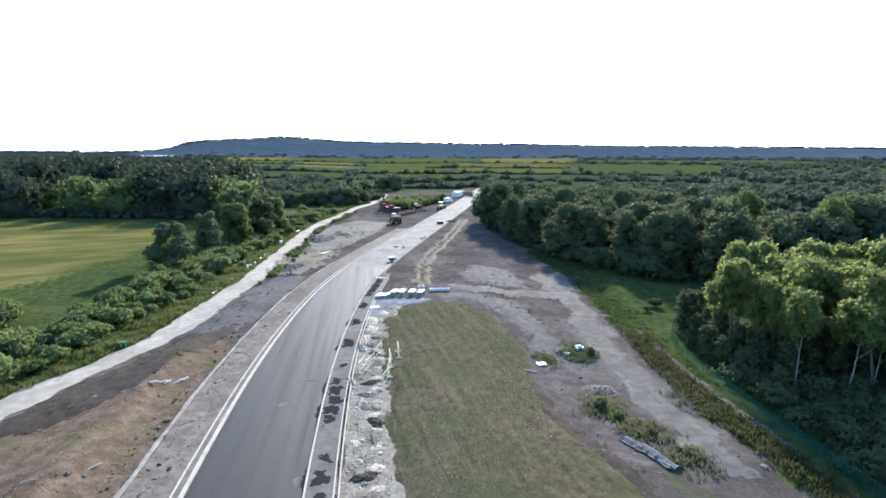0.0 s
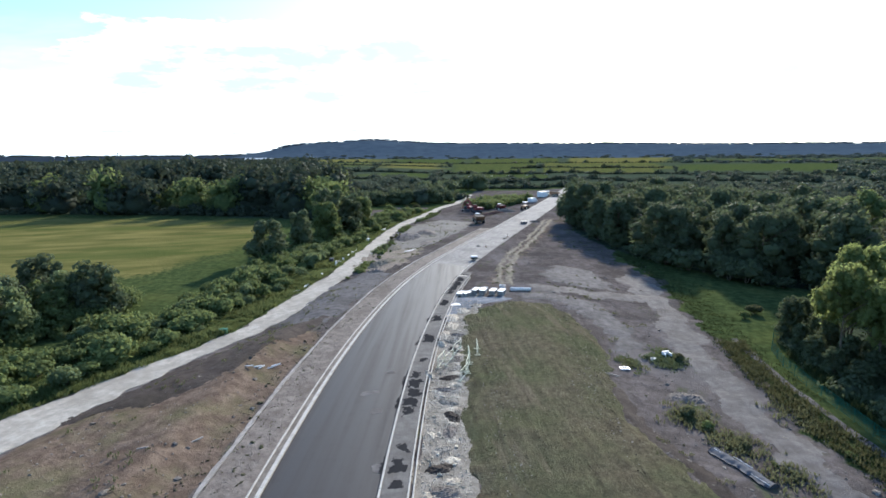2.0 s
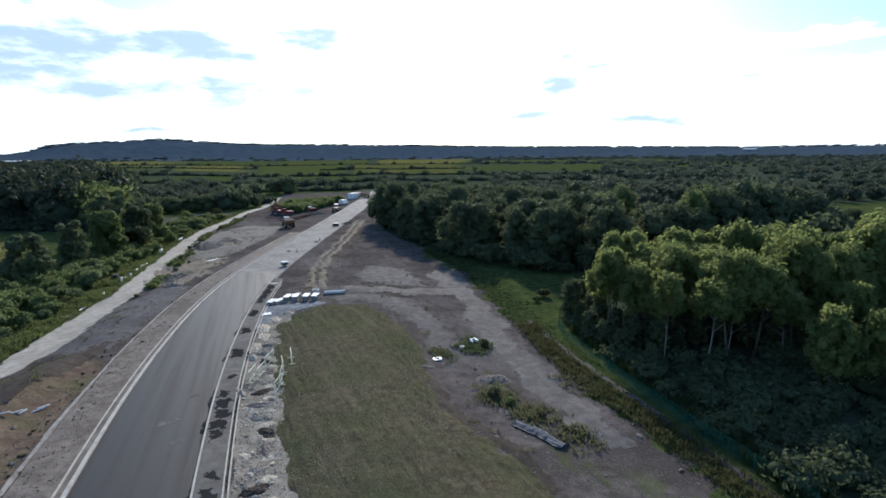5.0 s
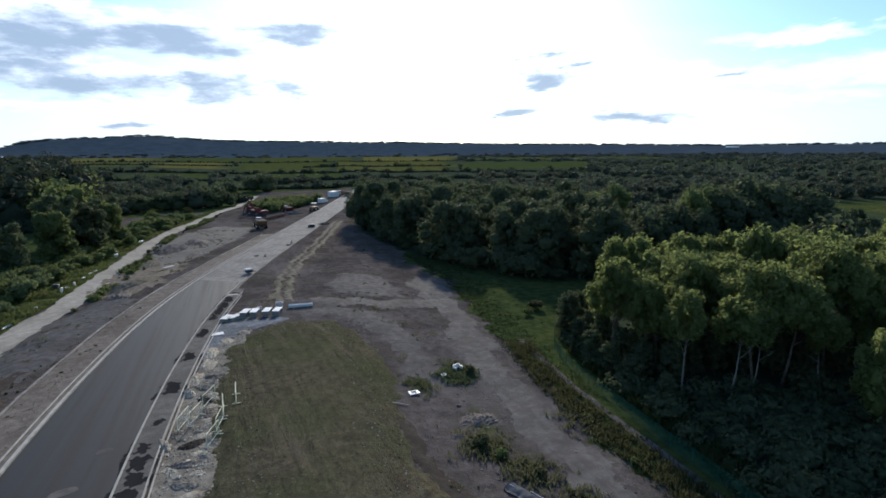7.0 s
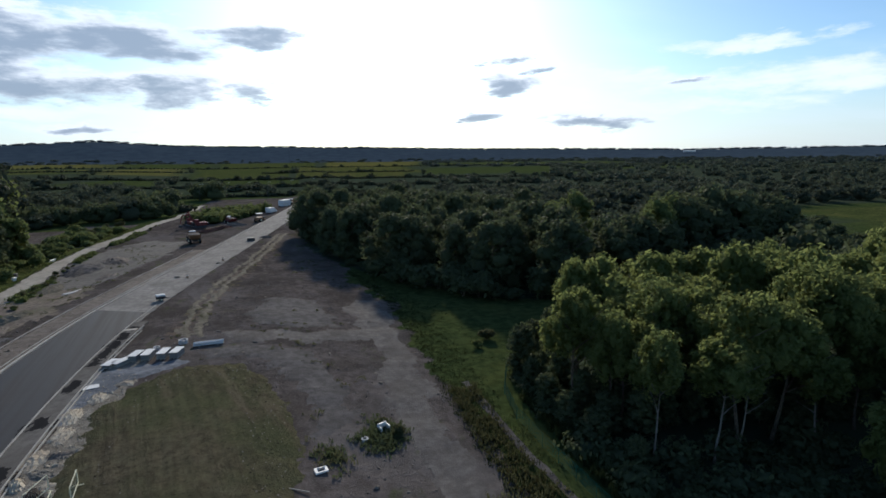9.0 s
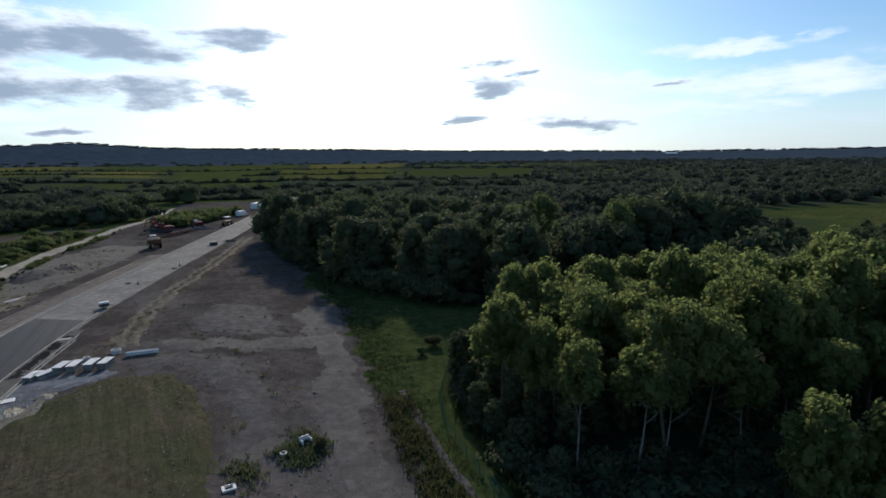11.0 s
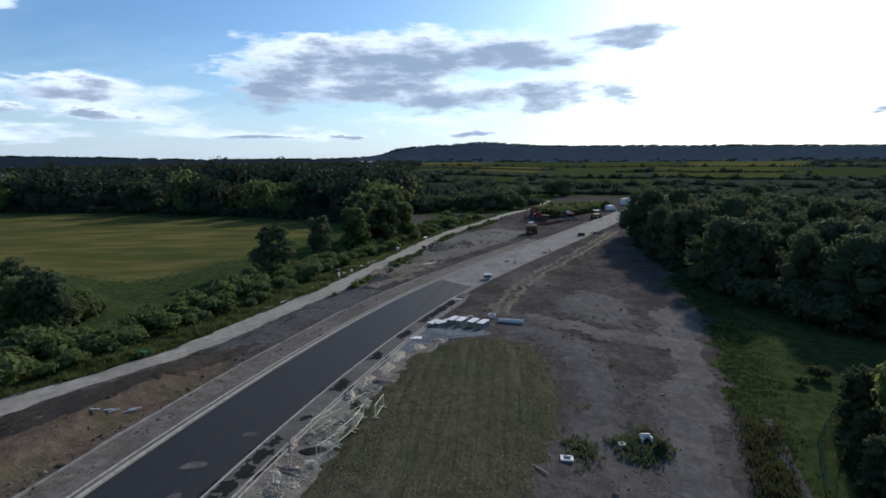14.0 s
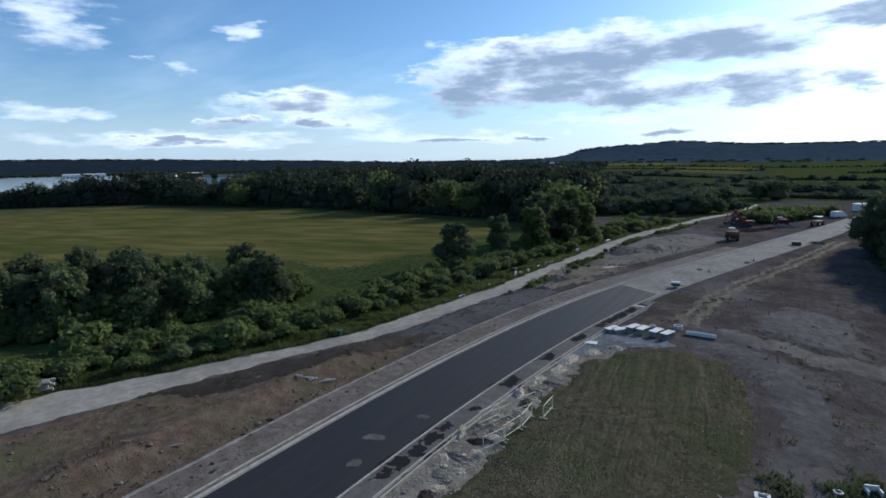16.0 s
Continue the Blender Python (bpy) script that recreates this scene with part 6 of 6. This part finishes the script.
def excavator(x, y, turn, paint, label):
    e = thing("excavator", label, "excavator", pose(x, y, at(x, y), 0, 0, turn))
    for k in (-1.2, 1.2):
        t = Geo().box(-1.9, 1.9, k - 0.3, k + 0.3, 0.05, 0.85, 0.25)
        part("track", t, STEEL, e)
    part("slew_ring", Geo().tube((0, 0, 0.8), (0, 0, 1.05), 0.7, None, 16), STEEL, e)
    body = part("body", Geo().box(-2.3, 0.9, -1.2, 1.2, 1.06, 2.0, 0.12), paint, e)
    part("counterweight", Geo().box(-2.7, -2.29, -1.15, 1.15, 1.1, 1.9, 0.1), STEEL, body)
    cab = part("cab", Geo().box(0.0, 1.5, 0.3, 1.2, 2.01, 3.0, 0.08), paint, e)
    part("window", Geo().box(1.49, 1.52, 0.4, 1.1, 2.1, 2.9), GLASS, cab)
    part("boom", Geo().tube((0.9, -0.3, 1.7), (2.8, -0.3, 4.6), 0.28, 0.24, 6).tube((2.8, -0.3, 4.6), (4.6, -0.3, 4.3), 0.24, 0.2, 6), paint, e)
    part("arm", Geo().tube((4.6, -0.3, 4.3), (5.4, -0.3, 1.6), 0.2, 0.14, 6), paint, e)
    part("bucket", Geo().box(4.9, 5.7, -0.85, 0.25, 0.6, 1.5, 0.2), STEEL, e)
    part("ram", Geo().tube((1.2, -0.3, 1.5), (2.5, -0.3, 3.9), 0.07, None, 6), STEEL, e)
    return e


excavator(-18.6, 200.5, 200, RED, "red tracked excavator working on the spoil heap")
excavator(-21.5, 206.0, 120, RED, "second red excavator parked before the thick hedge")


def roller(x, y, turn, label="compact site vehicle with white canopy on the sub-base"):
    r = thing("road_roller", label, "roller", pose(x, y, at(x, y), 0, 0, turn))
    part("body", Geo().box(-1.9, 1.0, -0.8, 0.8, 0.7, 1.6, 0.1), ORANGE, r)
    part("drum", Geo().tube((1.7, -1.0, 0.72), (1.7, 1.0, 0.72), 0.72, None, 20), STEEL, r)
    part("fork", Geo().box(0.95, 2.4, -1.12, -1.02, 0.6, 1.1).box(0.95, 2.4, 1.02, 1.12, 0.6, 1.1), ORANGE, r)
    for k in ((-0.9, -0.7), (-0.9, 0.7), (0.6, -0.7), (0.6, 0.7)):
        part("post", Geo().tube((*k, 1.55), (*k, 2.7), 0.05, None, 6), STEEL, r)
    part("canopy", Geo().box(-1.2, 0.9, -0.9, 0.9, 2.7, 2.82, 0.04), WHITE, r)
    for wy in (-0.85, 0.85):
        wheel(r, -1.2, wy, 0.72, 0.45)
    return r


roller(-0.7, 204.0, 70)


def van(x, y, turn, label="white panel van parked on the site"):
    v = thing("van", label, "van", pose(x, y, at(x, y), 0, 0, turn))
    prof = [(-2.4, 0.35), (2.5, 0.35), (2.5, 1.0), (1.5, 1.25), (0.9, 2.05), (-2.4, 2.1)]
    n = len(prof)
    g = Geo().add([(a, -0.95, z) for a, z in prof] + [(a, 0.95, z) for a, z in prof], [tuple(range(n)), tuple(range(2 * n - 1, n - 1, -1))] + [(i, i + n, (i + 1) % n + n, (i + 1) % n) for i in range(n)])
    body = part("body", g, WHITE, v)
    part("windscreen", Geo().add([(1.47, -0.8, 1.32), (1.47, 0.8, 1.32), (0.97, 0.8, 2.0), (0.97, -0.8, 2.0), (1.52, -0.8, 1.33), (1.52, 0.8, 1.33), (1.02, 0.8, 2.01), (1.02, -0.8, 2.01)], [(4, 5, 6, 7), (0, 1, 5, 4), (3, 2, 6, 7)]), GLASS, body)
    for wx in (-1.5, 1.6):
        for wy in (-0.85, 0.85):
            wheel(v, wx, wy, 0.34, 0.22)
    return v


van(2.2, 233, 60)
van(13.5, 271, 80, "white van parked beside the container")


def container(x, y, turn):
    c = thing("site_container", "white steel site container at the road's end", "container", pose(x, y, at(x, y), 0, 0, turn))
    part("body", Geo().box(-3.0, 3.0, -1.2, 1.2, 0.15, 2.7, 0.03), WHITE, c)
    for i in range(24):
        part("rib", Geo().box(-2.95 + i * 0.25, -2.83 + i * 0.25, -1.24, -1.202, 0.2, 2.65), WHITE, c)
    for wx in (-2.9, 2.7):
        part("bearer", Geo().box(wx, wx + 0.2, -1.2, 1.2, 0, 0.148), STEEL, c)
    door = part("door", Geo().box(3.002, 3.05, -1.15, 1.15, 0.2, 2.6), WHITE, c)
    part("handle", Geo().tube((3.08, 0.1, 0.4), (3.08, 0.1, 2.4), 0.03), STEEL, door)
    return c


container(7.0, 263, 60)
dump_truck(11.8, 267, 160, ORANGE, 0.9, "orange dump truck beside the white container")
crate("trench_box", -0.8, 160.5, 1.8, 1.2, 0.8, STEEL, "dark steel trench box standing on the road formation", "trench box")


def lighting_trailer(x, y, turn):
    s = thing("site_trailer", "small white-lidded generator trailer at the asphalt's end", "trailer", pose(x, y, at(x, y) + 0.07, 0, 0, turn) @ Matrix.Scale(0.72, 4))
    part("chassis", Geo().box(-0.9, 1.6, -0.08, 0.08, 0.38, 0.48).box(-0.9, 0.8, -0.6, 0.6, 0.42, 0.5), STEEL, s)
    part("lid", Geo().box(-0.9, 0.8, -0.62, 0.62, 0.9, 1.25, 0.08), WHITE, s)
    part("body", Geo().box(-0.88, 0.78, -0.6, 0.6, 0.5, 0.9, 0.02), STEEL, s)
    for wy in (-0.75, 0.75):
        wheel(s, 0.0, wy, 0.32, 0.2)
    return s


lighting_trailer(-9.9, 103.2, 20)


def cone(x, y):
    c = thing("traffic_cone", "faded orange traffic cone on the sub-base", "cone", pose(x, y, 0.072), "cones on the sub-base")
    part("base", Geo().box(-0.22, 0.22, -0.22, 0.22, 0, 0.05, 0.01), RUBBER, c)
    part("body", Geo().tube((0, 0, 0.052), (0, 0, 0.75), 0.15, 0.03, 12), ORANGE, c)
    part("sleeve", Geo().tube((0, 0, 0.36), (0, 0, 0.52), 0.105, 0.078, 12, False), WHITE, c)
    return c


for x, y in ((-8.8, 118.5), (-4.6, 134)):
    cone(x, y)
for k, (x, y) in enumerate([(-10.6, 119.5), (-5.2, 131)]):
    lump_heap("stone_pile", "little pale pile of stone on the sub-base", "heap", x, y, 0.6, 0.45, 0.3, TRENCH, 860 + k, 30 * k, "stone piles on the sub-base", 0.075)

# ---------------------------------------------------------------- lake, houses, posts
water = Nodes("lake_water")
WATER = water.surface((0.05, 0.07, 0.09), 0.12, water.bump(water.noise(0.3, 4), 0.08, 0.05), 0.0, 0.9)
g = Geo()
lv = [(x, y, 0.35) for x, y in LAKE]
g.add(lv + [(x, y, -0.6) for x, y, z in lv], [tuple(range(len(lv)))] + [(i, i + len(lv), (i + 1) % len(lv) + len(lv), (i + 1) % len(lv)) for i in range(len(lv))])
tagged(part("lake", g, WATER), "pale lake reflecting the sky behind the trees", "lake", kind="structure")


def house(x, y, turn, w, d, h, roof_h, wall, roof, label, group, rows=2, cols=3):
    b = thing("house", label, "house", pose(x, y, at(x, y) - 0.2, 0, 0, turn), group)
    part("wall", Geo().box(-w / 2, w / 2, -d / 2, d / 2, 0, h), wall, b)
    part("roof", Geo().add([(-w / 2 - 0.3, -d / 2 - 0.4, h), (w / 2 + 0.3, -d / 2 - 0.4, h), (w / 2 + 0.3, d / 2 + 0.4, h), (-w / 2 - 0.3, d / 2 + 0.4, h), (-w / 2 - 0.3, 0, h + roof_h), (w / 2 + 0.3, 0, h + roof_h)],
                            [(0, 1, 5, 4), (2, 3, 4, 5), (0, 4, 3), (1, 2, 5), (0, 3, 2, 1)]), roof, b)
    part("chimney", Geo().box(w / 4, w / 4 + 0.8, -0.4, 0.4, h + roof_h * 0.5, h + roof_h + 1.0), BRICKRED, b)
    for r in range(rows):
        for c in range(cols):
            px, pz = -w / 2 + w * (c + 0.5) / cols, 0.9 + r * 2.7
            part("window", Geo().box(px - 0.6, px + 0.6, -d / 2 - 0.05, -d / 2 - 0.002, pz, pz + 1.3), GLASS, b)
    return b


rng = np.random.RandomState(77)
for k in range(20):
    az, r = radians(rng.uniform(50, 64)), rng.uniform(520, 900)
    if k < 8:
        az, r = radians(53.5 + 0.75 * k + rng.uniform(-0.3, 0.3)), rng.uniform(470, 560)
    x, y = -r * math.sin(az), r * math.cos(az)
    if inside(np.array([x]), np.array([y]), LAKE)[0] or inside(np.array([x]), np.array([y]), HAY)[0]:
        continue
    big = k % 5 == 0
    house(x, y, math.degrees(az) + rng.uniform(-40, 40), 14 if big else 9, 8, 7.5 if big else 5.6, 3.2, RENDERED if k % 3 else WHITE, SLATE if k % 2 else BRICKRED, "pale rendered house with pitched roof among town trees", "houses of the far town")


for az, r, w, h in ((59.2, 640, 17, 9.5), (57.9, 660, 10, 8.5), (56.7, 610, 9, 7.5), (55.6, 640, 12, 7.5), (57.2, 560, 8, 6.5), (64.6, 860, 16, 11.0), (61.2, 720, 9, 9.0), (53.9, 560, 9, 6.5)):
    house(-r * math.sin(radians(az)), r * math.cos(radians(az)), az + 14 * math.sin(3 * az), w, 9, h, 3.4, WHITE, SLATE, "white house with grey roof standing among the town trees", "white houses of the far town", 3, 4)


def shed(x, y, turn, L, W, H, label):
    s = thing("warehouse", label, "warehouse", pose(x, y, at(x, y), 0, 0, turn))
    part("wall", Geo().box(-L / 2, L / 2, -W / 2, W / 2, 0, H), WHITE, s)
    part("roof", Geo().add([(-L / 2, -W / 2, H), (L / 2, -W / 2, H), (L / 2, W / 2, H), (-L / 2, W / 2, H), (-L / 2, 0, H + 2), (L / 2, 0, H + 2)], [(0, 1, 5, 4), (2, 3, 4, 5), (0, 4, 3), (1, 2, 5), (3, 2, 1, 0)]), PLASTIC, s)
    for i in range(5):
        part("door", Geo().box(-L / 2 + L * (i + 0.3) / 5, -L / 2 + L * (i + 0.7) / 5, -W / 2 - 0.1, -W / 2 - 0.002, 0, 4.2), STEEL, s)
    return s


for az, r, L in ((71.5, 1680, 60), (73, 1640, 40), (63, 1350, 36), (27.5, 1900, 90), (-40, 3230, 60)):
    a = radians(az)
    shed(-r * math.sin(a), r * math.cos(a), az, L, 26, 9, "long white warehouse far off in the valley")


def post(x, y, h):
    p = thing("lamp_post", "tall thin grey lamp post beyond the works", "lamp post", pose(x, y, at(x, y)), "lamp posts beyond the works")
    part("column", Geo().tube((0, 0, -0.2), (0, 0, h), 0.075, 0.045, 8), SHEETING, p)
    part("arm", Geo().tube((0, 0, h - 0.05), (1.3, 0, h + 0.15), 0.05, 0.04, 6), PLASTIC, p)
    part("lantern", Geo().box(1.3, 1.9, -0.12, 0.12, h + 0.08, h + 0.22, 0.03), WHITE, p)
    return p


for x, y in ((-22, 318), (-12, 322), (-2, 326), (10, 331), (22, 337), (-34, 312), (34, 342)):
    post(x, y, 9)

# ---------------------------------------------------------------- weeds, grass and stones


def tufts(name, label, places, h, blades, mat, seed, width=0.05):
    """Clumps of blades, far too many to count."""
    rng = np.random.RandomState(seed)
    P = np.repeat(np.array(places), blades, axis=0)
    n = len(P)
    a = rng.uniform(0, 6.283, n)
    lean = rng.uniform(0.15, 0.6, n)
    H = h * P[:, 2] * rng.uniform(0.5, 1.15, n)
    bx, by = P[:, 0] + rng.normal(0, 0.16, n) * P[:, 2], P[:, 1] + rng.normal(0, 0.16, n) * P[:, 2]
    bz = height(bx, by) - 0.03
    dx, dy = np.cos(a), np.sin(a)
    w = width * (0.6 + P[:, 2] * 0.6)
    base = np.stack([bx, by, bz], -1)
    side = np.stack([-dy * w, dx * w, 0 * w], -1)
    tip = base + np.stack([dx * H * lean, dy * H * lean, H], -1)
    midp = base + np.stack([dx * H * lean * 0.35, dy * H * lean * 0.35, H * 0.6], -1)
    V = np.stack([base, midp + side, tip, midp - side], 1).reshape(-1, 3)
    me = quick_mesh(name, V, np.arange(4 * n).reshape(n, 4), mat)
    return tagged(new(name, me), label, "grass", kind="stuff")


rng = np.random.RandomState(91)
pl = []
for i in range(9000):
    y = rng.uniform(8, 205)
    if rng.rand() < 0.6:
        y = rng.uniform(14, 110)
    pl.append((float(along(HAUL_L, y)) - 0.25 - abs(rng.normal(0, 3.4)), y, rng.uniform(0.4, 1.7)))
lumps = fbm(np.array([q[0] for q in pl]), np.array([q[1] for q in pl]), 2.6, 44)
pl = [(x, y, s * min(1.5, max(0.25, 0.85 + 0.8 * k))) for (x, y, s), k in zip(pl, lumps)]
tufts("tall_grass", "tall rough grass and weeds along the haul road", pl, 0.42, 11, GRASS, 5, 0.022)
pl = []
while len(pl) < 700:
    x, y = rng.uniform(-34, 25), rng.uniform(16, 200)
    d = x - float(along(CENTRE, y))
    if abs(d) < 10 or x < float(along(HAUL_R, y)) + 0.6 or x > float(along(STONY_R, y)):
        continue
    if fbm(np.array(x), np.array(y), 7, 61) > 0.3 and not (-8 < x < 9 and 28 < y < 75):
        pl.append((x, y, rng.uniform(0.4, 1.3)))
for cx, cy, s, n in ( (13.8, 43.2, 0.9, 150), (16.0, 39.9, 0.9, 130), (10.9, 54.3, 0.6, 35), (18.2, 36, 0.9, 90), (23.0, 46, 1.2, 90)):
    for i in range(n):
        pl.append((cx + rng.normal(0, s), cy + rng.normal(0, s * 1.2), rng.uniform(0.6, 1.5)))
headwall_weeds = [(15.2 + rng.normal(0, 0.9), 57.0 + rng.normal(0, 1.2), rng.uniform(0.6, 1.4)) for i in range(330)] + [(11.0 + rng.normal(0, 0.6), 54.6 + rng.normal(0, 0.8), rng.uniform(0.5, 1.2)) for i in range(70)]
tufts("headwall_weeds", "patch of fresh green weeds round the headwall", headwall_weeds, 0.30, 10, LEAF_DARK, 8, 0.04)
tufts("weeds", "green weeds sprouting on the stony ground", pl, 0.34, 9, WEED, 6, 0.035)
pl = []
for i in range(3000):
    y = rng.uniform(20, 120)
    x = float(along(STONY_R, y)) + abs(rng.normal(0, 3.0)) - 0.3
    if x < 26.5 or y > 70:
        pl.append((x, y, rng.uniform(0.4, 1.2)))
edge_weeds = [(float(along(STONY_R, y)) + rng.uniform(0.2, 2.9), y, rng.uniform(0.5, 1.5)) for y in rng.uniform(22, 64, 1000)]
tufts("edge_weeds", "dry brownish weeds between the stony ground and the fence", edge_weeds, 0.42, 8, DRYWEED, 9, 0.035)
inner_weeds = [(28.2 + abs(rng.normal(0, 1.2)), y, rng.uniform(0.6, 1.6)) for y in rng.uniform(22, 60, 700)]
tufts("fence_weeds", "dark nettles and brambles behind the netting fence", inner_weeds, 0.7, 9, LAWN, 10, 0.06)
tufts("verge_grass", "rough grass strip between the stony ground and the woods", pl, 0.22, 7, LAWN, 7, 0.03)

scrub = [bush_template(900 + i, 1.3, 1.1, 500, 0.16, (WEED, LEAF_HEDGE)[i], "low green scrub bush on the worked ground", "scrub bushes of the works", 6) for i in range(2)]
spots = [(13.5, 43.5, 0.75), (14.6, 41.8, 0.55), (16.4, 39.4, 0.7), (17.6, 37.2, 0.5), (15.2, 58.6, 0.8), (16.3, 56.8, 0.9), (10.8, 54.6, 0.55), (29.0, 74, 1.4), (31, 76.5, 1.5), (23.5, 39.5, 0.7)]
for i in range(56):
    y = rng.uniform(84, 212)
    spots.append((float(along(HAUL_R, y)) + 0.5 + abs(rng.normal(0.6, 1.2)), y, rng.uniform(0.3, 0.95)))
for i in range(14):
    spots.append((rng.uniform(-50, -44), rng.uniform(160, 215), rng.uniform(1.2, 2.6)))
scatter(scrub, spots, 11)


def stones(name, label, places, mat, seed):
    """Loose stones, each a small broken block."""
    rng = np.random.RandomState(seed)
    iv, jf = ico()
    n = len(places)
    P = np.array(places)
    z = height(P[:, 0], P[:, 1]) + P[:, 3]
    s = P[:, 2]
    jitter = 1 + rng.normal(0, 0.22, (n, len(iv), 1))
    flat = rng.uniform(0.6, 1.3, (n, 1, 3)) * np.array([1, 1, 0.6])
    V = iv[None] * jitter * flat * s[:, None, None] + np.stack([P[:, 0], P[:, 1], z], -1)[:, None]
    F = (jf[None] + (np.arange(n) * len(iv))[:, None, None]).reshape(-1, 3)
    return tagged(new(name, quick_mesh(name, V.reshape(-1, 3), F, mat)), label, "stones", kind="stuff")


pl = []
while len(pl) < 3000:
    x, y = rng.uniform(-34, 24), rng.uniform(18, 110)
    d = x - float(along(CENTRE, y))
    if abs(d) < 8 or x < float(along(HAUL_R, y)) + 0.3 or (-7 < x < 10 and 28 < y < 75):
        continue
    pl.append((x, y, rng.uniform(0.03, 0.11) * (1 + (rng.rand() < 0.05) * 1.5), 0.0))
stones("loose_stones", "loose grey stones strewn over the worked ground", pl, GULLY, 12)
pl = []
while len(pl) < 2200:
    y = rng.uniform(22, 74)
    d = rng.uniform(5.9, 9.4)
    pl.append((float(along(CENTRE, y)) + d, y, rng.uniform(0.02, 0.085) * (1 + (rng.rand() < 0.06) * 1.2), 0.05))
stones("trench_stones", "white chalk stones strewn along the trench", pl, RUBBLE, 13)
pl = []
while len(pl) < 3200:
    x, y = rng.uniform(-6, 11), rng.uniform(24, 73)
    pl.append((x, y, rng.uniform(0.02, 0.065), 0.42))
pl = [q for q in pl if float(along(CENTRE, q[1])) + 10.6 < q[0] < 8]
clods = pl[::2]
pl = pl[1::2]
stones("topsoil_clods", "dark clods of turned topsoil", clods, DARKSOIL, 17)
stones("topsoil_stones", "small pale stones in the seeded topsoil", pl, HAUNCH, 14)
pl = []
for i in range(1500):
    y = rng.uniform(18, 100)
    pl.append((float(along(CENTRE, y)) - rng.uniform(5.0, 7.5), y, rng.uniform(0.02, 0.06), 0.05))
stones("verge_stones", "broken stones on the rubble verge", pl, VERGE, 15)
pl = []
for i in range(900):
    y = rng.uniform(18, 100)
    pl.append((float(along(CENTRE, y)) - rng.uniform(4.9, 9.6), y, rng.uniform(0.03, 0.1) * (1 + (rng.rand() < 0.1)), 0.04))
stones("verge_clods", "dark brown clods of earth along the verge", pl, TOPSOIL, 19)

# ---------------------------------------------------------------- kerbs, piece by piece
kerb_run("kerb_left", -3.98, -3.72, 0.0, 0.20, -70, 300, "pale concrete kerb along the far edge of the carriageway")
kerb_run("edging_channel", -4.54, -4.42, 0.0, 0.17, -70, 200, "thin concrete edging behind the kerb haunch")
kerb_run("kerb_right", 3.56, 3.70, 0.0, 0.24, -70, 100, "pale concrete kerb between carriageway and footway")
kerb_run("edging_back", 5.68, 5.78, 0.0, 0.16, -70, 88, "second thin edging behind the footway")
kerb_run("edging_right", 5.38, 5.48, 0.0, 0.24, -70, 90, "concrete edging at the back of the footway")
